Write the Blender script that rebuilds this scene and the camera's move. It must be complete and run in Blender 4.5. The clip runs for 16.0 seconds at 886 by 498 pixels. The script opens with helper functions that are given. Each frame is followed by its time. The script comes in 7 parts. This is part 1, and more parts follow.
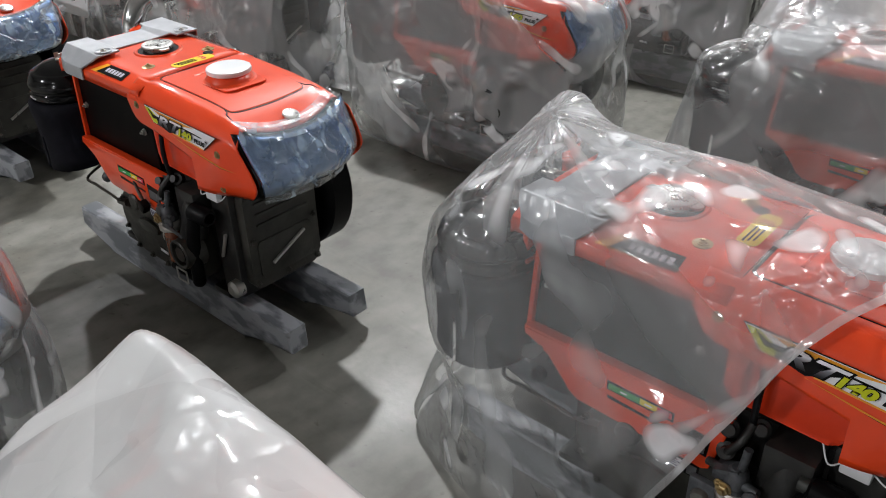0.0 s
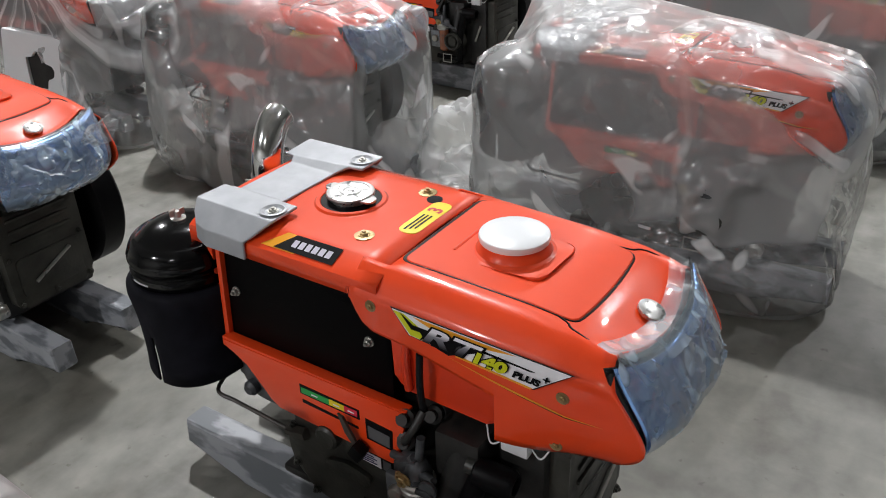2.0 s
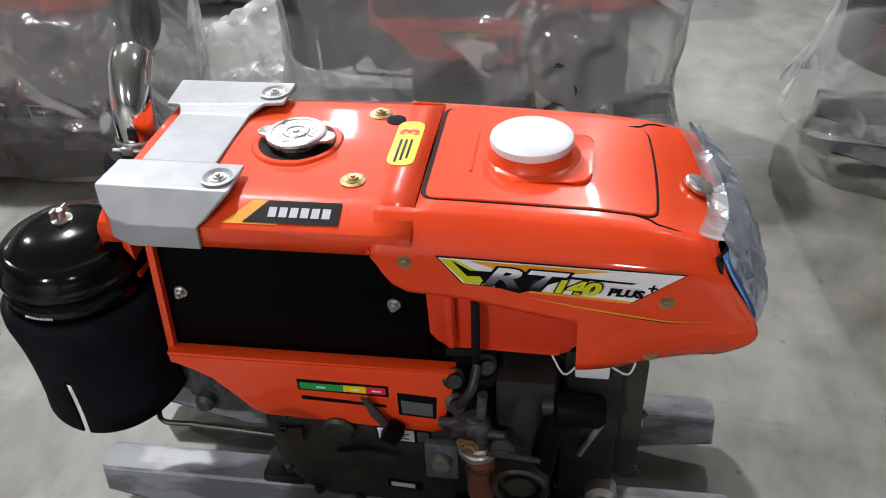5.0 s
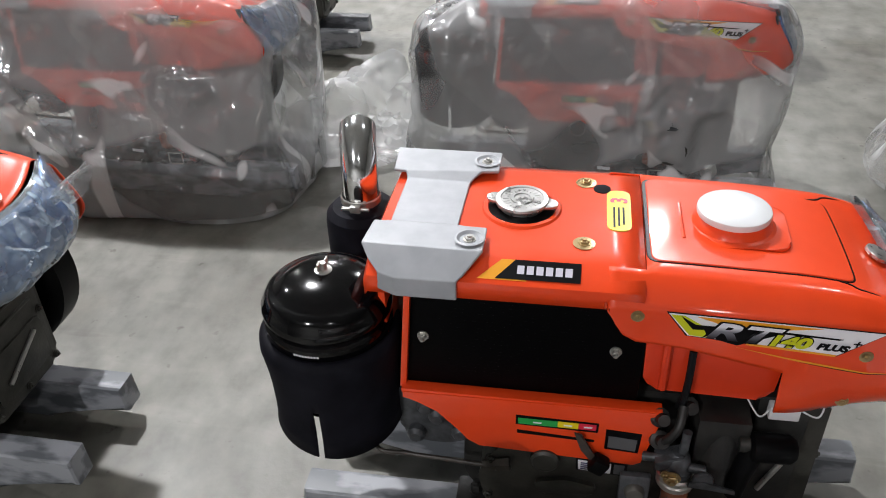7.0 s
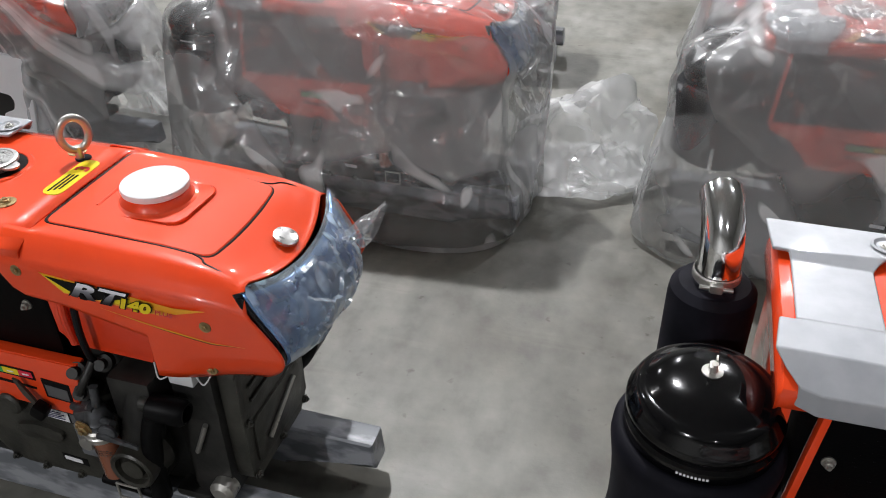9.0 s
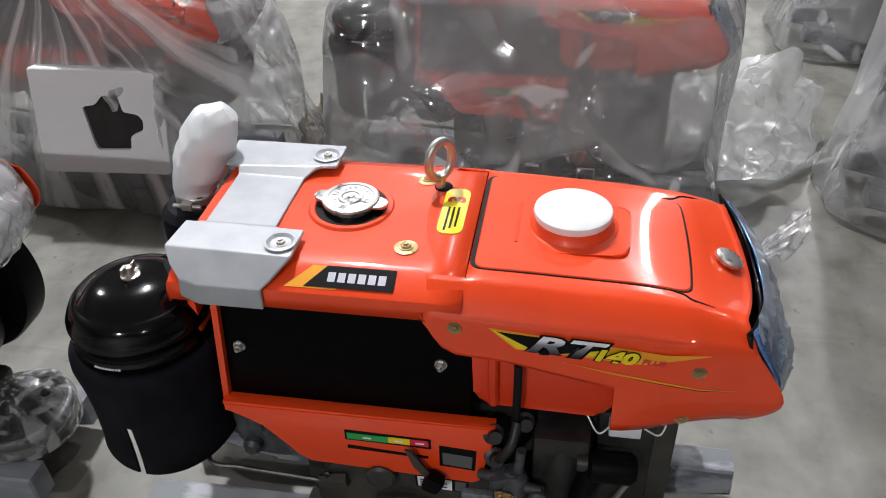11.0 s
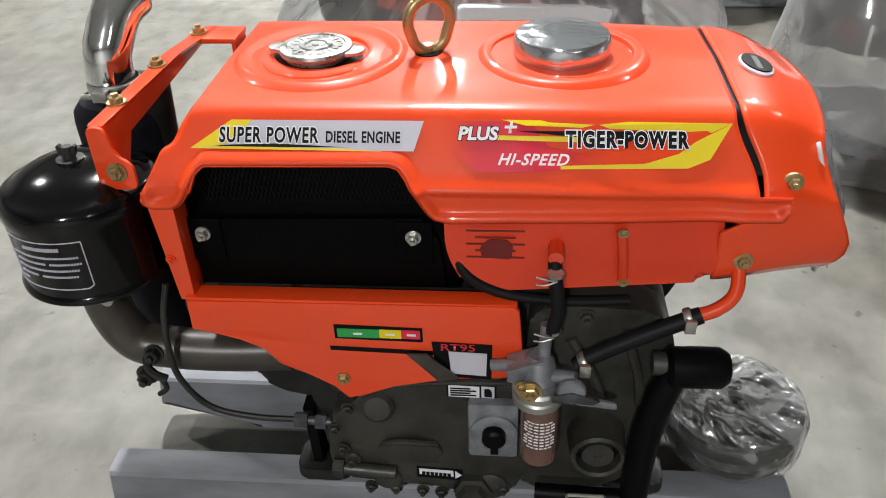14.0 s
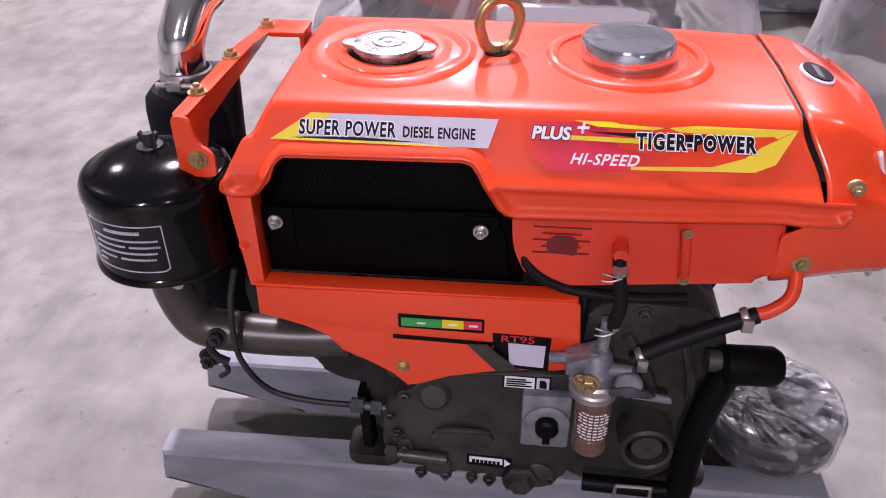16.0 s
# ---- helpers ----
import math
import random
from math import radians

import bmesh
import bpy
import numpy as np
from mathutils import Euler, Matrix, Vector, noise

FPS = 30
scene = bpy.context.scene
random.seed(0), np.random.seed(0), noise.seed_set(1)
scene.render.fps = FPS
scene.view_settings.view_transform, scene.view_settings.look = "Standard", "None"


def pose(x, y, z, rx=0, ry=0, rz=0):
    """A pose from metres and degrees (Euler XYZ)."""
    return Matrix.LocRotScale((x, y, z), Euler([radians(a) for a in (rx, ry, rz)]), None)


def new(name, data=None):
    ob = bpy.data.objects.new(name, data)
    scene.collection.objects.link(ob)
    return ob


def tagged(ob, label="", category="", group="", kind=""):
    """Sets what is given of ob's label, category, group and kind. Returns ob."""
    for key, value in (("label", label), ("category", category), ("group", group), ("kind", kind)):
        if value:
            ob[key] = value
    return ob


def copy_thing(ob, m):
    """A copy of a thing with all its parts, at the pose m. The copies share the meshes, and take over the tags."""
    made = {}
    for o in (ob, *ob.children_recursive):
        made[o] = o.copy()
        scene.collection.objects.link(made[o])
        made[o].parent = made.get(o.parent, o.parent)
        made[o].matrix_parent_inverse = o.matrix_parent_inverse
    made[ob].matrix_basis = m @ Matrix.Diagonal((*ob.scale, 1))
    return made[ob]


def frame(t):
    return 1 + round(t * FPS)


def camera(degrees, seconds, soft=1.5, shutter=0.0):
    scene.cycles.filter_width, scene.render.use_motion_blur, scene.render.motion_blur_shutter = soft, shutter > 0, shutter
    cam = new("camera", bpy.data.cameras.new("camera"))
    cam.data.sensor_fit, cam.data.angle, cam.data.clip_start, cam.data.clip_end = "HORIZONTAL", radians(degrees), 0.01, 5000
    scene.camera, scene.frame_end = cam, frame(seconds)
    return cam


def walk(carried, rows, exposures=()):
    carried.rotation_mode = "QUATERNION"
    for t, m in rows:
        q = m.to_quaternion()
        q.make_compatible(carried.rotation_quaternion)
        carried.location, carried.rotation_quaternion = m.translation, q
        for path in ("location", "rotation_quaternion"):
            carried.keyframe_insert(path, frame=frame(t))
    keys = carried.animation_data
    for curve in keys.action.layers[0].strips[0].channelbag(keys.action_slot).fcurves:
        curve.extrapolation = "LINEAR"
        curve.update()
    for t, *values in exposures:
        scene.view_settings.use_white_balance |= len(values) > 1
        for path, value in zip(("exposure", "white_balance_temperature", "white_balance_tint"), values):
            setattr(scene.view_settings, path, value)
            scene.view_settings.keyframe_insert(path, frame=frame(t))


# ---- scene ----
cam = camera(56.50, 16.0, 1.0)
PATH = [  # seconds, x, y, z, yaw, pitch, roll
    (0.0, 1.9746, -0.9554, 1.1233, 42.23, -31.60, -1.34),
    (0.5, 1.7357, -0.9243, 1.1204, 42.82, -30.35, -1.82),
    (1.0, 1.4846, -0.9560, 1.1164, 38.18, -29.97, -0.90),
    (1.5, 1.2316, -0.9002, 1.0653, 34.48, -29.98, -0.82),
    (2.0, 0.9952, -0.8453, 1.0648, 34.22, -29.44, -2.05),
    (2.5, 0.8353, -0.8616, 1.0647, 24.35, -29.89, -0.63),
    (3.0, 0.6994, -0.8164, 1.0330, 19.40, -32.20, -3.77),
    (3.5, 0.6186, -0.7527, 1.0219, 17.51, -34.41, -6.54),
    (3.7, 0.6096, -0.7702, 1.0098, 14.83, -35.13, -6.19),
    (5.8, 0.5369, -0.8486, 1.0147, 9.35, -37.04, -2.57),
    (6.0, 0.5015, -0.8610, 1.0272, 9.37, -36.74, -2.17),
    (6.5, 0.4021, -0.9193, 1.0674, 9.71, -34.70, -1.91),
    (7.0, 0.3427, -0.9661, 1.1209, 10.17, -34.39, -1.90),
    (7.5, 0.3367, -0.9839, 1.1401, 10.55, -34.24, -0.96),
    (8.0, 0.2773, -0.9927, 1.1533, 12.94, -33.77, 0.13),
    (8.5, 0.1381, -0.8991, 1.1187, 15.71, -33.78, -0.46),
    (9.0, -0.0473, -0.8491, 1.1123, 16.72, -34.38, -0.89),
    (9.2, -0.1238, -0.8577, 1.1141, 16.92, -34.65, -0.74),
    (11.3, -0.8531, -0.8485, 1.0940, 6.43, -36.00, -1.16),
    (11.5, -0.9500, -0.8871, 1.1162, 4.75, -34.86, -0.83),
    (12.0, -1.1440, -0.9195, 1.1223, 4.53, -33.63, -1.25),
    (12.5, -1.3735, -0.8273, 1.0759, 5.96, -33.25, -1.55),
    (13.0, -1.5791, -0.8119, 1.0274, 8.26, -32.76, -2.84),
    (13.5, -1.7690, -0.7917, 0.9153, 7.59, -33.47, -3.81),
    (14.0, -1.7965, -0.7711, 0.8474, 6.04, -34.15, -2.21),
    (14.5, -1.8159, -0.7875, 0.8296, 5.82, -35.18, -1.12),
    (15.0, -1.8263, -0.7955, 0.8405, 5.99, -35.55, -0.96),
    (15.5, -1.8427, -0.8004, 0.8631, 5.98, -34.97, -0.81),
    (16.0, -1.8558, -0.7970, 0.8617, 6.08, -34.55, -0.53),
]
EXPOSURE = [(0.0, -0.08, 6500, 10), (1.0, -0.05, 6500, 10), (2.0, -0.22, 6500, 10), (2.5, -0.2, 6500, 10), (3.0, -0.1, 6500, 10), (3.5, 0.02, 6500, 10), (6.0, -0.1, 6500, 11), (6.6, -0.2, 6500, 11), (7.1, -0.02, 6500, 11), (7.5, -0.12, 6500, 11), (8.0, -0.2, 6500, 11), (8.6, -0.25, 6450, 12), (9.2, -0.17, 6450, 11), (11.5, -0.32, 6450, 12), (12.0, -0.4, 6450, 11), (12.6, -0.25, 6500, 10), (13.0, -0.43, 6450, 12), (13.6, -0.05, 6650, 10), (15.0, 0.3, 6550, 8), (15.6, 0.25, 6430, 18), (16.0, 0.27, 6300, 40)]
walk(cam, [(t, pose(x, y, z, 90 + pitch, 0, yaw) @ pose(0, 0, 0, 0, 0, roll)) for t, x, y, z, yaw, pitch, roll in PATH], EXPOSURE)

# ---------------------------------------------------------------- world and light
world = bpy.data.worlds.new("world")
scene.world = world
world.use_nodes = True
world.node_tree.nodes["Background"].inputs[0].default_value = (0.9, 0.95, 1.0, 1)
world.node_tree.nodes["Background"].inputs[1].default_value = 0.02

LAMPS = [(-2.3, 2.9), (1.8, 8.0), (-2.8, 10.5), (3.4, 2.6), (-7.2, 3.0), (-2.9, -7.6), (2.6, -7.2), (-7.0, 9.0)]
POWER = [500, 380, 430, 25, 260, 500, 75, 190]
# watts of added upward fill, none at some lamps
UPLIGHT_FILL = [130, 100, 0, 50, 0, 90, 0, 0]
CEILING = 5.6


# ---------------------------------------------------------------- materials
def material(name, base, rough=0.5, metal=0.0, coat=0.0, spec=0.5):
    m = bpy.data.materials.new(name)
    m.use_nodes = True
    b = m.node_tree.nodes["Principled BSDF"]
    b.inputs["Base Color"].default_value = (*base, 1)
    b.inputs["Roughness"].default_value = rough
    b.inputs["Metallic"].default_value = metal
    b.inputs["Coat Weight"].default_value = coat
    b.inputs["Coat Roughness"].default_value = 0.04
    b.inputs["Specular IOR Level"].default_value = spec
    return m


def nodes_of(m):
    t = m.node_tree
    return t, t.nodes, t.links, t.nodes["Principled BSDF"]


def noise_node(m, scale, detail=4.0, stretch=None):
    t, ns, ln, b = nodes_of(m)
    co = ns.new("ShaderNodeTexCoord")
    out = co.outputs["Object"]
    if stretch:
        mp = ns.new("ShaderNodeMapping")
        mp.inputs["Scale"].default_value = stretch
        ln.new(out, mp.inputs["Vector"])
        out = mp.outputs[0]
    n = ns.new("ShaderNodeTexNoise")
    n.inputs["Scale"].default_value = scale
    n.inputs["Detail"].default_value = detail
    ln.new(out, n.inputs["Vector"])
    return n.outputs["Fac"]


def ramp(m, fac, stops):
    t, ns, ln, b = nodes_of(m)
    r = ns.new("ShaderNodeValToRGB")
    els = r.color_ramp.elements
    while len(els) < len(stops):
        els.new(0.5)
    for e, (p, c) in zip(els, stops):
        e.position = p
        e.color = (*c, 1) if len(c) == 3 else c
    ln.new(fac, r.inputs[0])
    return r.outputs[0]


def bumped(m, fac, strength, distance=0.002):
    t, ns, ln, b = nodes_of(m)
    n = ns.new("ShaderNodeBump")
    n.inputs["Strength"].default_value = strength
    n.inputs["Distance"].default_value = distance
    ln.new(fac, n.inputs["Height"])
    if b.inputs["Normal"].is_linked:
        ln.new(b.inputs["Normal"].links[0].from_socket, n.inputs["Normal"])
    ln.new(n.outputs[0], b.inputs["Normal"])


def varied(m, scale, lo, hi, detail=5.0, stretch=None, at=(0.35, 0.65)):
    t, ns, ln, b = nodes_of(m)
    ln.new(ramp(m, noise_node(m, scale, detail, stretch), [(at[0], lo), (at[1], hi)]), b.inputs["Base Color"])


def rough_varied(m, scale, lo, hi):
    t, ns, ln, b = nodes_of(m)
    ln.new(ramp(m, noise_node(m, scale, 5), [(0.3, (lo,) * 3), (0.7, (hi,) * 3)]), b.inputs["Roughness"])


ORANGE = material("orange_paint", (0.85, 0.06, 0.005), 0.42, coat=1.0, spec=0.22)
varied(ORANGE, 9, (0.82, 0.06, 0.008), (0.88, 0.068, 0.011))
rough_varied(ORANGE, 14, 0.34, 0.46)
bumped(ORANGE, noise_node(ORANGE, 16, 2), 0.06, 0.002)
ORANGE_TANK = material("orange_tank_paint", (0.72, 0.055, 0.016), 0.36, coat=0.3)
varied(ORANGE_TANK, 11, (0.68, 0.04, 0.008), (0.76, 0.05, 0.01))
bumped(ORANGE_TANK, noise_node(ORANGE_TANK, 60, 3), 0.1, 0.001)
SILVER = material("silver_paint", (0.35, 0.37, 0.4), 0.42, metal=0.15, coat=0.15)
varied(SILVER, 30, (0.36, 0.375, 0.4), (0.42, 0.435, 0.46))
BLACK_GLOSS = material("black_enamel", (0.002, 0.002, 0.0025), 0.1, coat=0.0, spec=0.4)
rough_varied(BLACK_GLOSS, 20, 0.07, 0.15)
BLACK_MATT = material("black_rubber", (0.006, 0.006, 0.009), 0.7, spec=0.12)
varied(BLACK_MATT, 25, (0.004, 0.004, 0.007), (0.009, 0.009, 0.014))
bumped(BLACK_MATT, noise_node(BLACK_MATT, 70, 3), 0.12, 0.001)
BLACK_PART = material("black_steel", (0.002, 0.002, 0.0025), 0.45, spec=0.12)
bumped(BLACK_PART, noise_node(BLACK_PART, 90, 3), 0.15, 0.0008)
SCREEN = material("radiator_screen", (0.0012, 0.0012, 0.0016), 0.42, spec=0.06)
bumped(SCREEN, noise_node(SCREEN, 320, 2), 0.3, 0.001)
CAST = material("cast_iron_paint", (0.075, 0.066, 0.056), 0.42, metal=0.1)
varied(CAST, 22, (0.02, 0.0195, 0.0165), (0.046, 0.0445, 0.037))
bumped(CAST, noise_node(CAST, 160, 4), 0.35, 0.0012)
rough_varied(CAST, 30, 0.32, 0.55)
CAST_DARK = material("dark_cast_paint", (0.03, 0.029, 0.028), 0.48)
varied(CAST_DARK, 25, (0.006, 0.006, 0.006), (0.022, 0.021, 0.019))
bumped(CAST_DARK, noise_node(CAST_DARK, 140, 4), 0.35, 0.0012)
CAST_GREY = material("grey_casting", (0.07, 0.072, 0.067), 0.45, metal=0.15)
varied(CAST_GREY, 18, (0.024, 0.025, 0.022), (0.05, 0.052, 0.046))
bumped(CAST_GREY, noise_node(CAST_GREY, 130, 4), 0.3, 0.001)
PIPE = material("brown_pipe_paint", (0.09, 0.075, 0.066), 0.36, metal=0.15)
varied(PIPE, 30, (0.04, 0.034, 0.029), (0.07, 0.059, 0.05))
STEEL = material("zinc_steel", (0.5, 0.49, 0.46), 0.32, metal=0.85)
rough_varied(STEEL, 60, 0.25, 0.5)
ALLOY = material("light_alloy", (0.33, 0.34, 0.36), 0.42, metal=0.4)
varied(ALLOY, 60, (0.17, 0.18, 0.2), (0.28, 0.29, 0.31))
bumped(ALLOY, noise_node(ALLOY, 200, 3), 0.2, 0.0008)
ALLOY_DARK = material("dull_alloy", (0.12, 0.125, 0.135), 0.45, metal=0.4)
varied(ALLOY_DARK, 60, (0.045, 0.047, 0.05), (0.1, 0.105, 0.115))
CAP_STEEL = material("stamped_steel", (0.52, 0.52, 0.51), 0.3, metal=0.9)
rough_varied(CAP_STEEL, 90, 0.22, 0.45)
bumped(CAP_STEEL, noise_node(CAP_STEEL, 220, 3), 0.12, 0.0006)
CHROME = material("chrome", (0.92, 0.92, 0.93), 0.09, metal=1.0)
BRASS = material("yellow_zinc", (0.42, 0.31, 0.15), 0.35, metal=0.7)
rough_varied(BRASS, 80, 0.22, 0.45)
WHITE = material("white_film_cap", (0.74, 0.76, 0.78), 0.32)
bumped(WHITE, noise_node(WHITE, 70, 3), 0.12, 0.001)
WHITE_PLASTIC = material("white_plastic", (0.7, 0.71, 0.72), 0.4)
RAIL = material("grey_skid_paint", (0.38, 0.39, 0.41), 0.5, spec=0.25)
varied(RAIL, 10, (0.17, 0.178, 0.195), (0.25, 0.26, 0.285), detail=7, stretch=(1, 3, 3))
bumped(RAIL, noise_node(RAIL, 40, 5, (0.4, 1, 1)), 0.3, 0.002)
RAIL_WORN = material("worn_skid_paint", (0.3, 0.31, 0.33), 0.45)
varied(RAIL_WORN, 16, (0.13, 0.14, 0.155), (0.3, 0.31, 0.335), detail=4, stretch=(0.6, 1.4, 1.4), at=(0.46, 0.56))
bumped(RAIL_WORN, noise_node(RAIL_WORN, 40, 5, (0.4, 1, 1)), 0.3, 0.002)
D_DIM = material("dim_plate", (0.1, 0.1, 0.105), 0.4)
LENS = material("headlight_lens", (0.26, 0.46, 0.85), 0.16, metal=0.85)
bumped(LENS, noise_node(LENS, 9, 1), 0.5, 0.014)
LENS_CLEAR = material("crystal_headlight", (0.9, 0.92, 0.95), 0.12, metal=0.35, coat=0.5)
bumped(LENS_CLEAR, noise_node(LENS_CLEAR, 45, 1), 0.35, 0.006)
bumped(LENS_CLEAR, noise_node(LENS_CLEAR, 14, 1), 0.6, 0.02)
COPPER = material("amber_bowl", (0.25, 0.09, 0.05), 0.15, coat=0.5)
HOSE = material("rubber_hose", (0.007, 0.0075, 0.009), 0.55, spec=0.2)
D_BLACK = material("decal_black", (0.003, 0.003, 0.004), 0.35, spec=0.15)
D_WHITE = material("decal_white", (0.85, 0.85, 0.88), 0.3, spec=0.3)
D_GREY = material("decal_silver", (0.6, 0.58, 0.66), 0.3, spec=0.3)
D_YELLOW = material("decal_yellow", (0.85, 0.66, 0.012), 0.3)
D_FADE = material("decal_fading_silver", (0.5, 0.5, 0.52), 0.3, spec=0.3)
fade = D_FADE.node_tree.nodes.new("ShaderNodeSeparateXYZ")
D_FADE.node_tree.links.new(D_FADE.node_tree.nodes.new("ShaderNodeTexCoord").outputs["Object"], fade.inputs[0])
stretch = D_FADE.node_tree.nodes.new("ShaderNodeMapRange")
stretch.inputs[1].default_value, stretch.inputs[2].default_value = 0.477, 0.503
D_FADE.node_tree.links.new(fade.outputs["Z"], stretch.inputs[0])
D_FADE.node_tree.links.new(ramp(D_FADE, stretch.outputs[0], [(0.05, (0.02, 0.02, 0.025)), (0.5, (0.22, 0.22, 0.25)), (0.75, (0.85, 0.85, 0.9))]), D_FADE.node_tree.nodes["Principled BSDF"].inputs["Base Color"])
D_AMBER = material("decal_amber", (0.85, 0.36, 0.02), 0.3)
D_LIME = material("decal_lime", (0.62, 0.66, 0.02), 0.3, spec=0.3)
D_GREEN = material("decal_green", (0.02, 0.35, 0.07), 0.3)
D_RED = material("decal_red", (0.6, 0.02, 0.03), 0.3)
D_MAROON = material("decal_maroon", (0.16, 0.01, 0.01), 0.4)
D_PINK = material("decal_crimson", (0.72, 0.025, 0.06), 0.3)
PINK_FADE = material("decal_fading_crimson", (0.72, 0.025, 0.06), 0.35, coat=0.4, spec=0.22)
across = PINK_FADE.node_tree.nodes.new("ShaderNodeSeparateXYZ")
PINK_FADE.node_tree.links.new(PINK_FADE.node_tree.nodes.new("ShaderNodeTexCoord").outputs["Object"], across.inputs[0])
PINK_FADE.node_tree.links.new(ramp(PINK_FADE, across.outputs["X"], [(0.396, (0.85, 0.06, 0.005)), (0.42, (0.72, 0.03, 0.05)), (0.47, (0.7, 0.025, 0.06)), (0.53, (0.85, 0.06, 0.005))]), PINK_FADE.node_tree.nodes["Principled BSDF"].inputs["Base Color"])
D_BLUE = material("decal_navy", (0.03, 0.03, 0.12), 0.3)
FOAM = material("white_foam", (0.72, 0.74, 0.76), 0.75)
bumped(FOAM, noise_node(FOAM, 120, 2), 0.35, 0.002)
CARD = material("brown_cardboard", (0.3, 0.18, 0.09), 0.8)
varied(CARD, 6, (0.26, 0.155, 0.075), (0.33, 0.2, 0.1))
DIRT = material("crumpled_paper", (0.24, 0.2, 0.15), 0.7)
varied(DIRT, 14, (0.14, 0.115, 0.09), (0.34, 0.29, 0.22))


def concrete():
    m = material("concrete_floor", (0.3, 0.29, 0.27), 0.5)
    t, ns, ln, b = nodes_of(m)
    big = ramp(m, noise_node(m, 0.8, 6), [(0.3, (0.136, 0.133, 0.117)), (0.5, (0.164, 0.161, 0.144)), (0.7, (0.196, 0.191, 0.174))])
    mid = ramp(m, noise_node(m, 3.4, 10), [(0.36, (0.82, 0.8, 0.76)), (0.47, (0.94, 0.94, 0.92)), (0.53, (1.02, 1.02, 1.01)), (0.66, (1.12, 1.12, 1.12))])
    fine = ramp(m, noise_node(m, 15, 14, (1.0, 0.7, 1.0)), [(0.34, (0.72, 0.71, 0.69)), (0.46, (0.93, 0.93, 0.92)), (0.54, (1.03, 1.03, 1.02)), (0.66, (1.2, 1.19, 1.18))])
    scuff = ramp(m, noise_node(m, 7, 5, (0.35, 2.2, 1.0)), [(0.56, (1, 1, 1)), (0.64, (1.1, 1.1, 1.1)), (0.7, (0.92, 0.91, 0.9))])
    stain = ramp(m, noise_node(m, 1.7, 4), [(0.3, (0.78, 0.76, 0.72)), (0.36, (1, 1, 1))])
    spots = ramp(m, noise_node(m, 34, 3), [(0.24, (0.55, 0.52, 0.48)), (0.33, (1, 1, 1))])
    last = big
    for c in (mid, fine, scuff, stain, spots):
        mx = ns.new("ShaderNodeMix")
        mx.data_type, mx.blend_type = "RGBA", "MULTIPLY"
        mx.inputs[0].default_value = 1.0
        ln.new(last, mx.inputs[6])
        ln.new(c, mx.inputs[7])
        last = mx.outputs[2]
    ln.new(last, b.inputs["Base Color"])
    ln.new(ramp(m, noise_node(m, 2.2, 6), [(0.3, (0.36,) * 3), (0.7, (0.62,) * 3)]), b.inputs["Roughness"])
    bumped(m, noise_node(m, 60, 6), 0.18, 0.003)
    return m


CONCRETE = concrete()
WALL = material("painted_wall", (0.55, 0.55, 0.53), 0.8)
varied(WALL, 1.5, (0.5, 0.5, 0.48), (0.6, 0.6, 0.58))
ROOF = material("roof_sheet", (0.6, 0.61, 0.62), 0.7)
varied(ROOF, 2, (0.55, 0.56, 0.57), (0.65, 0.66, 0.67))


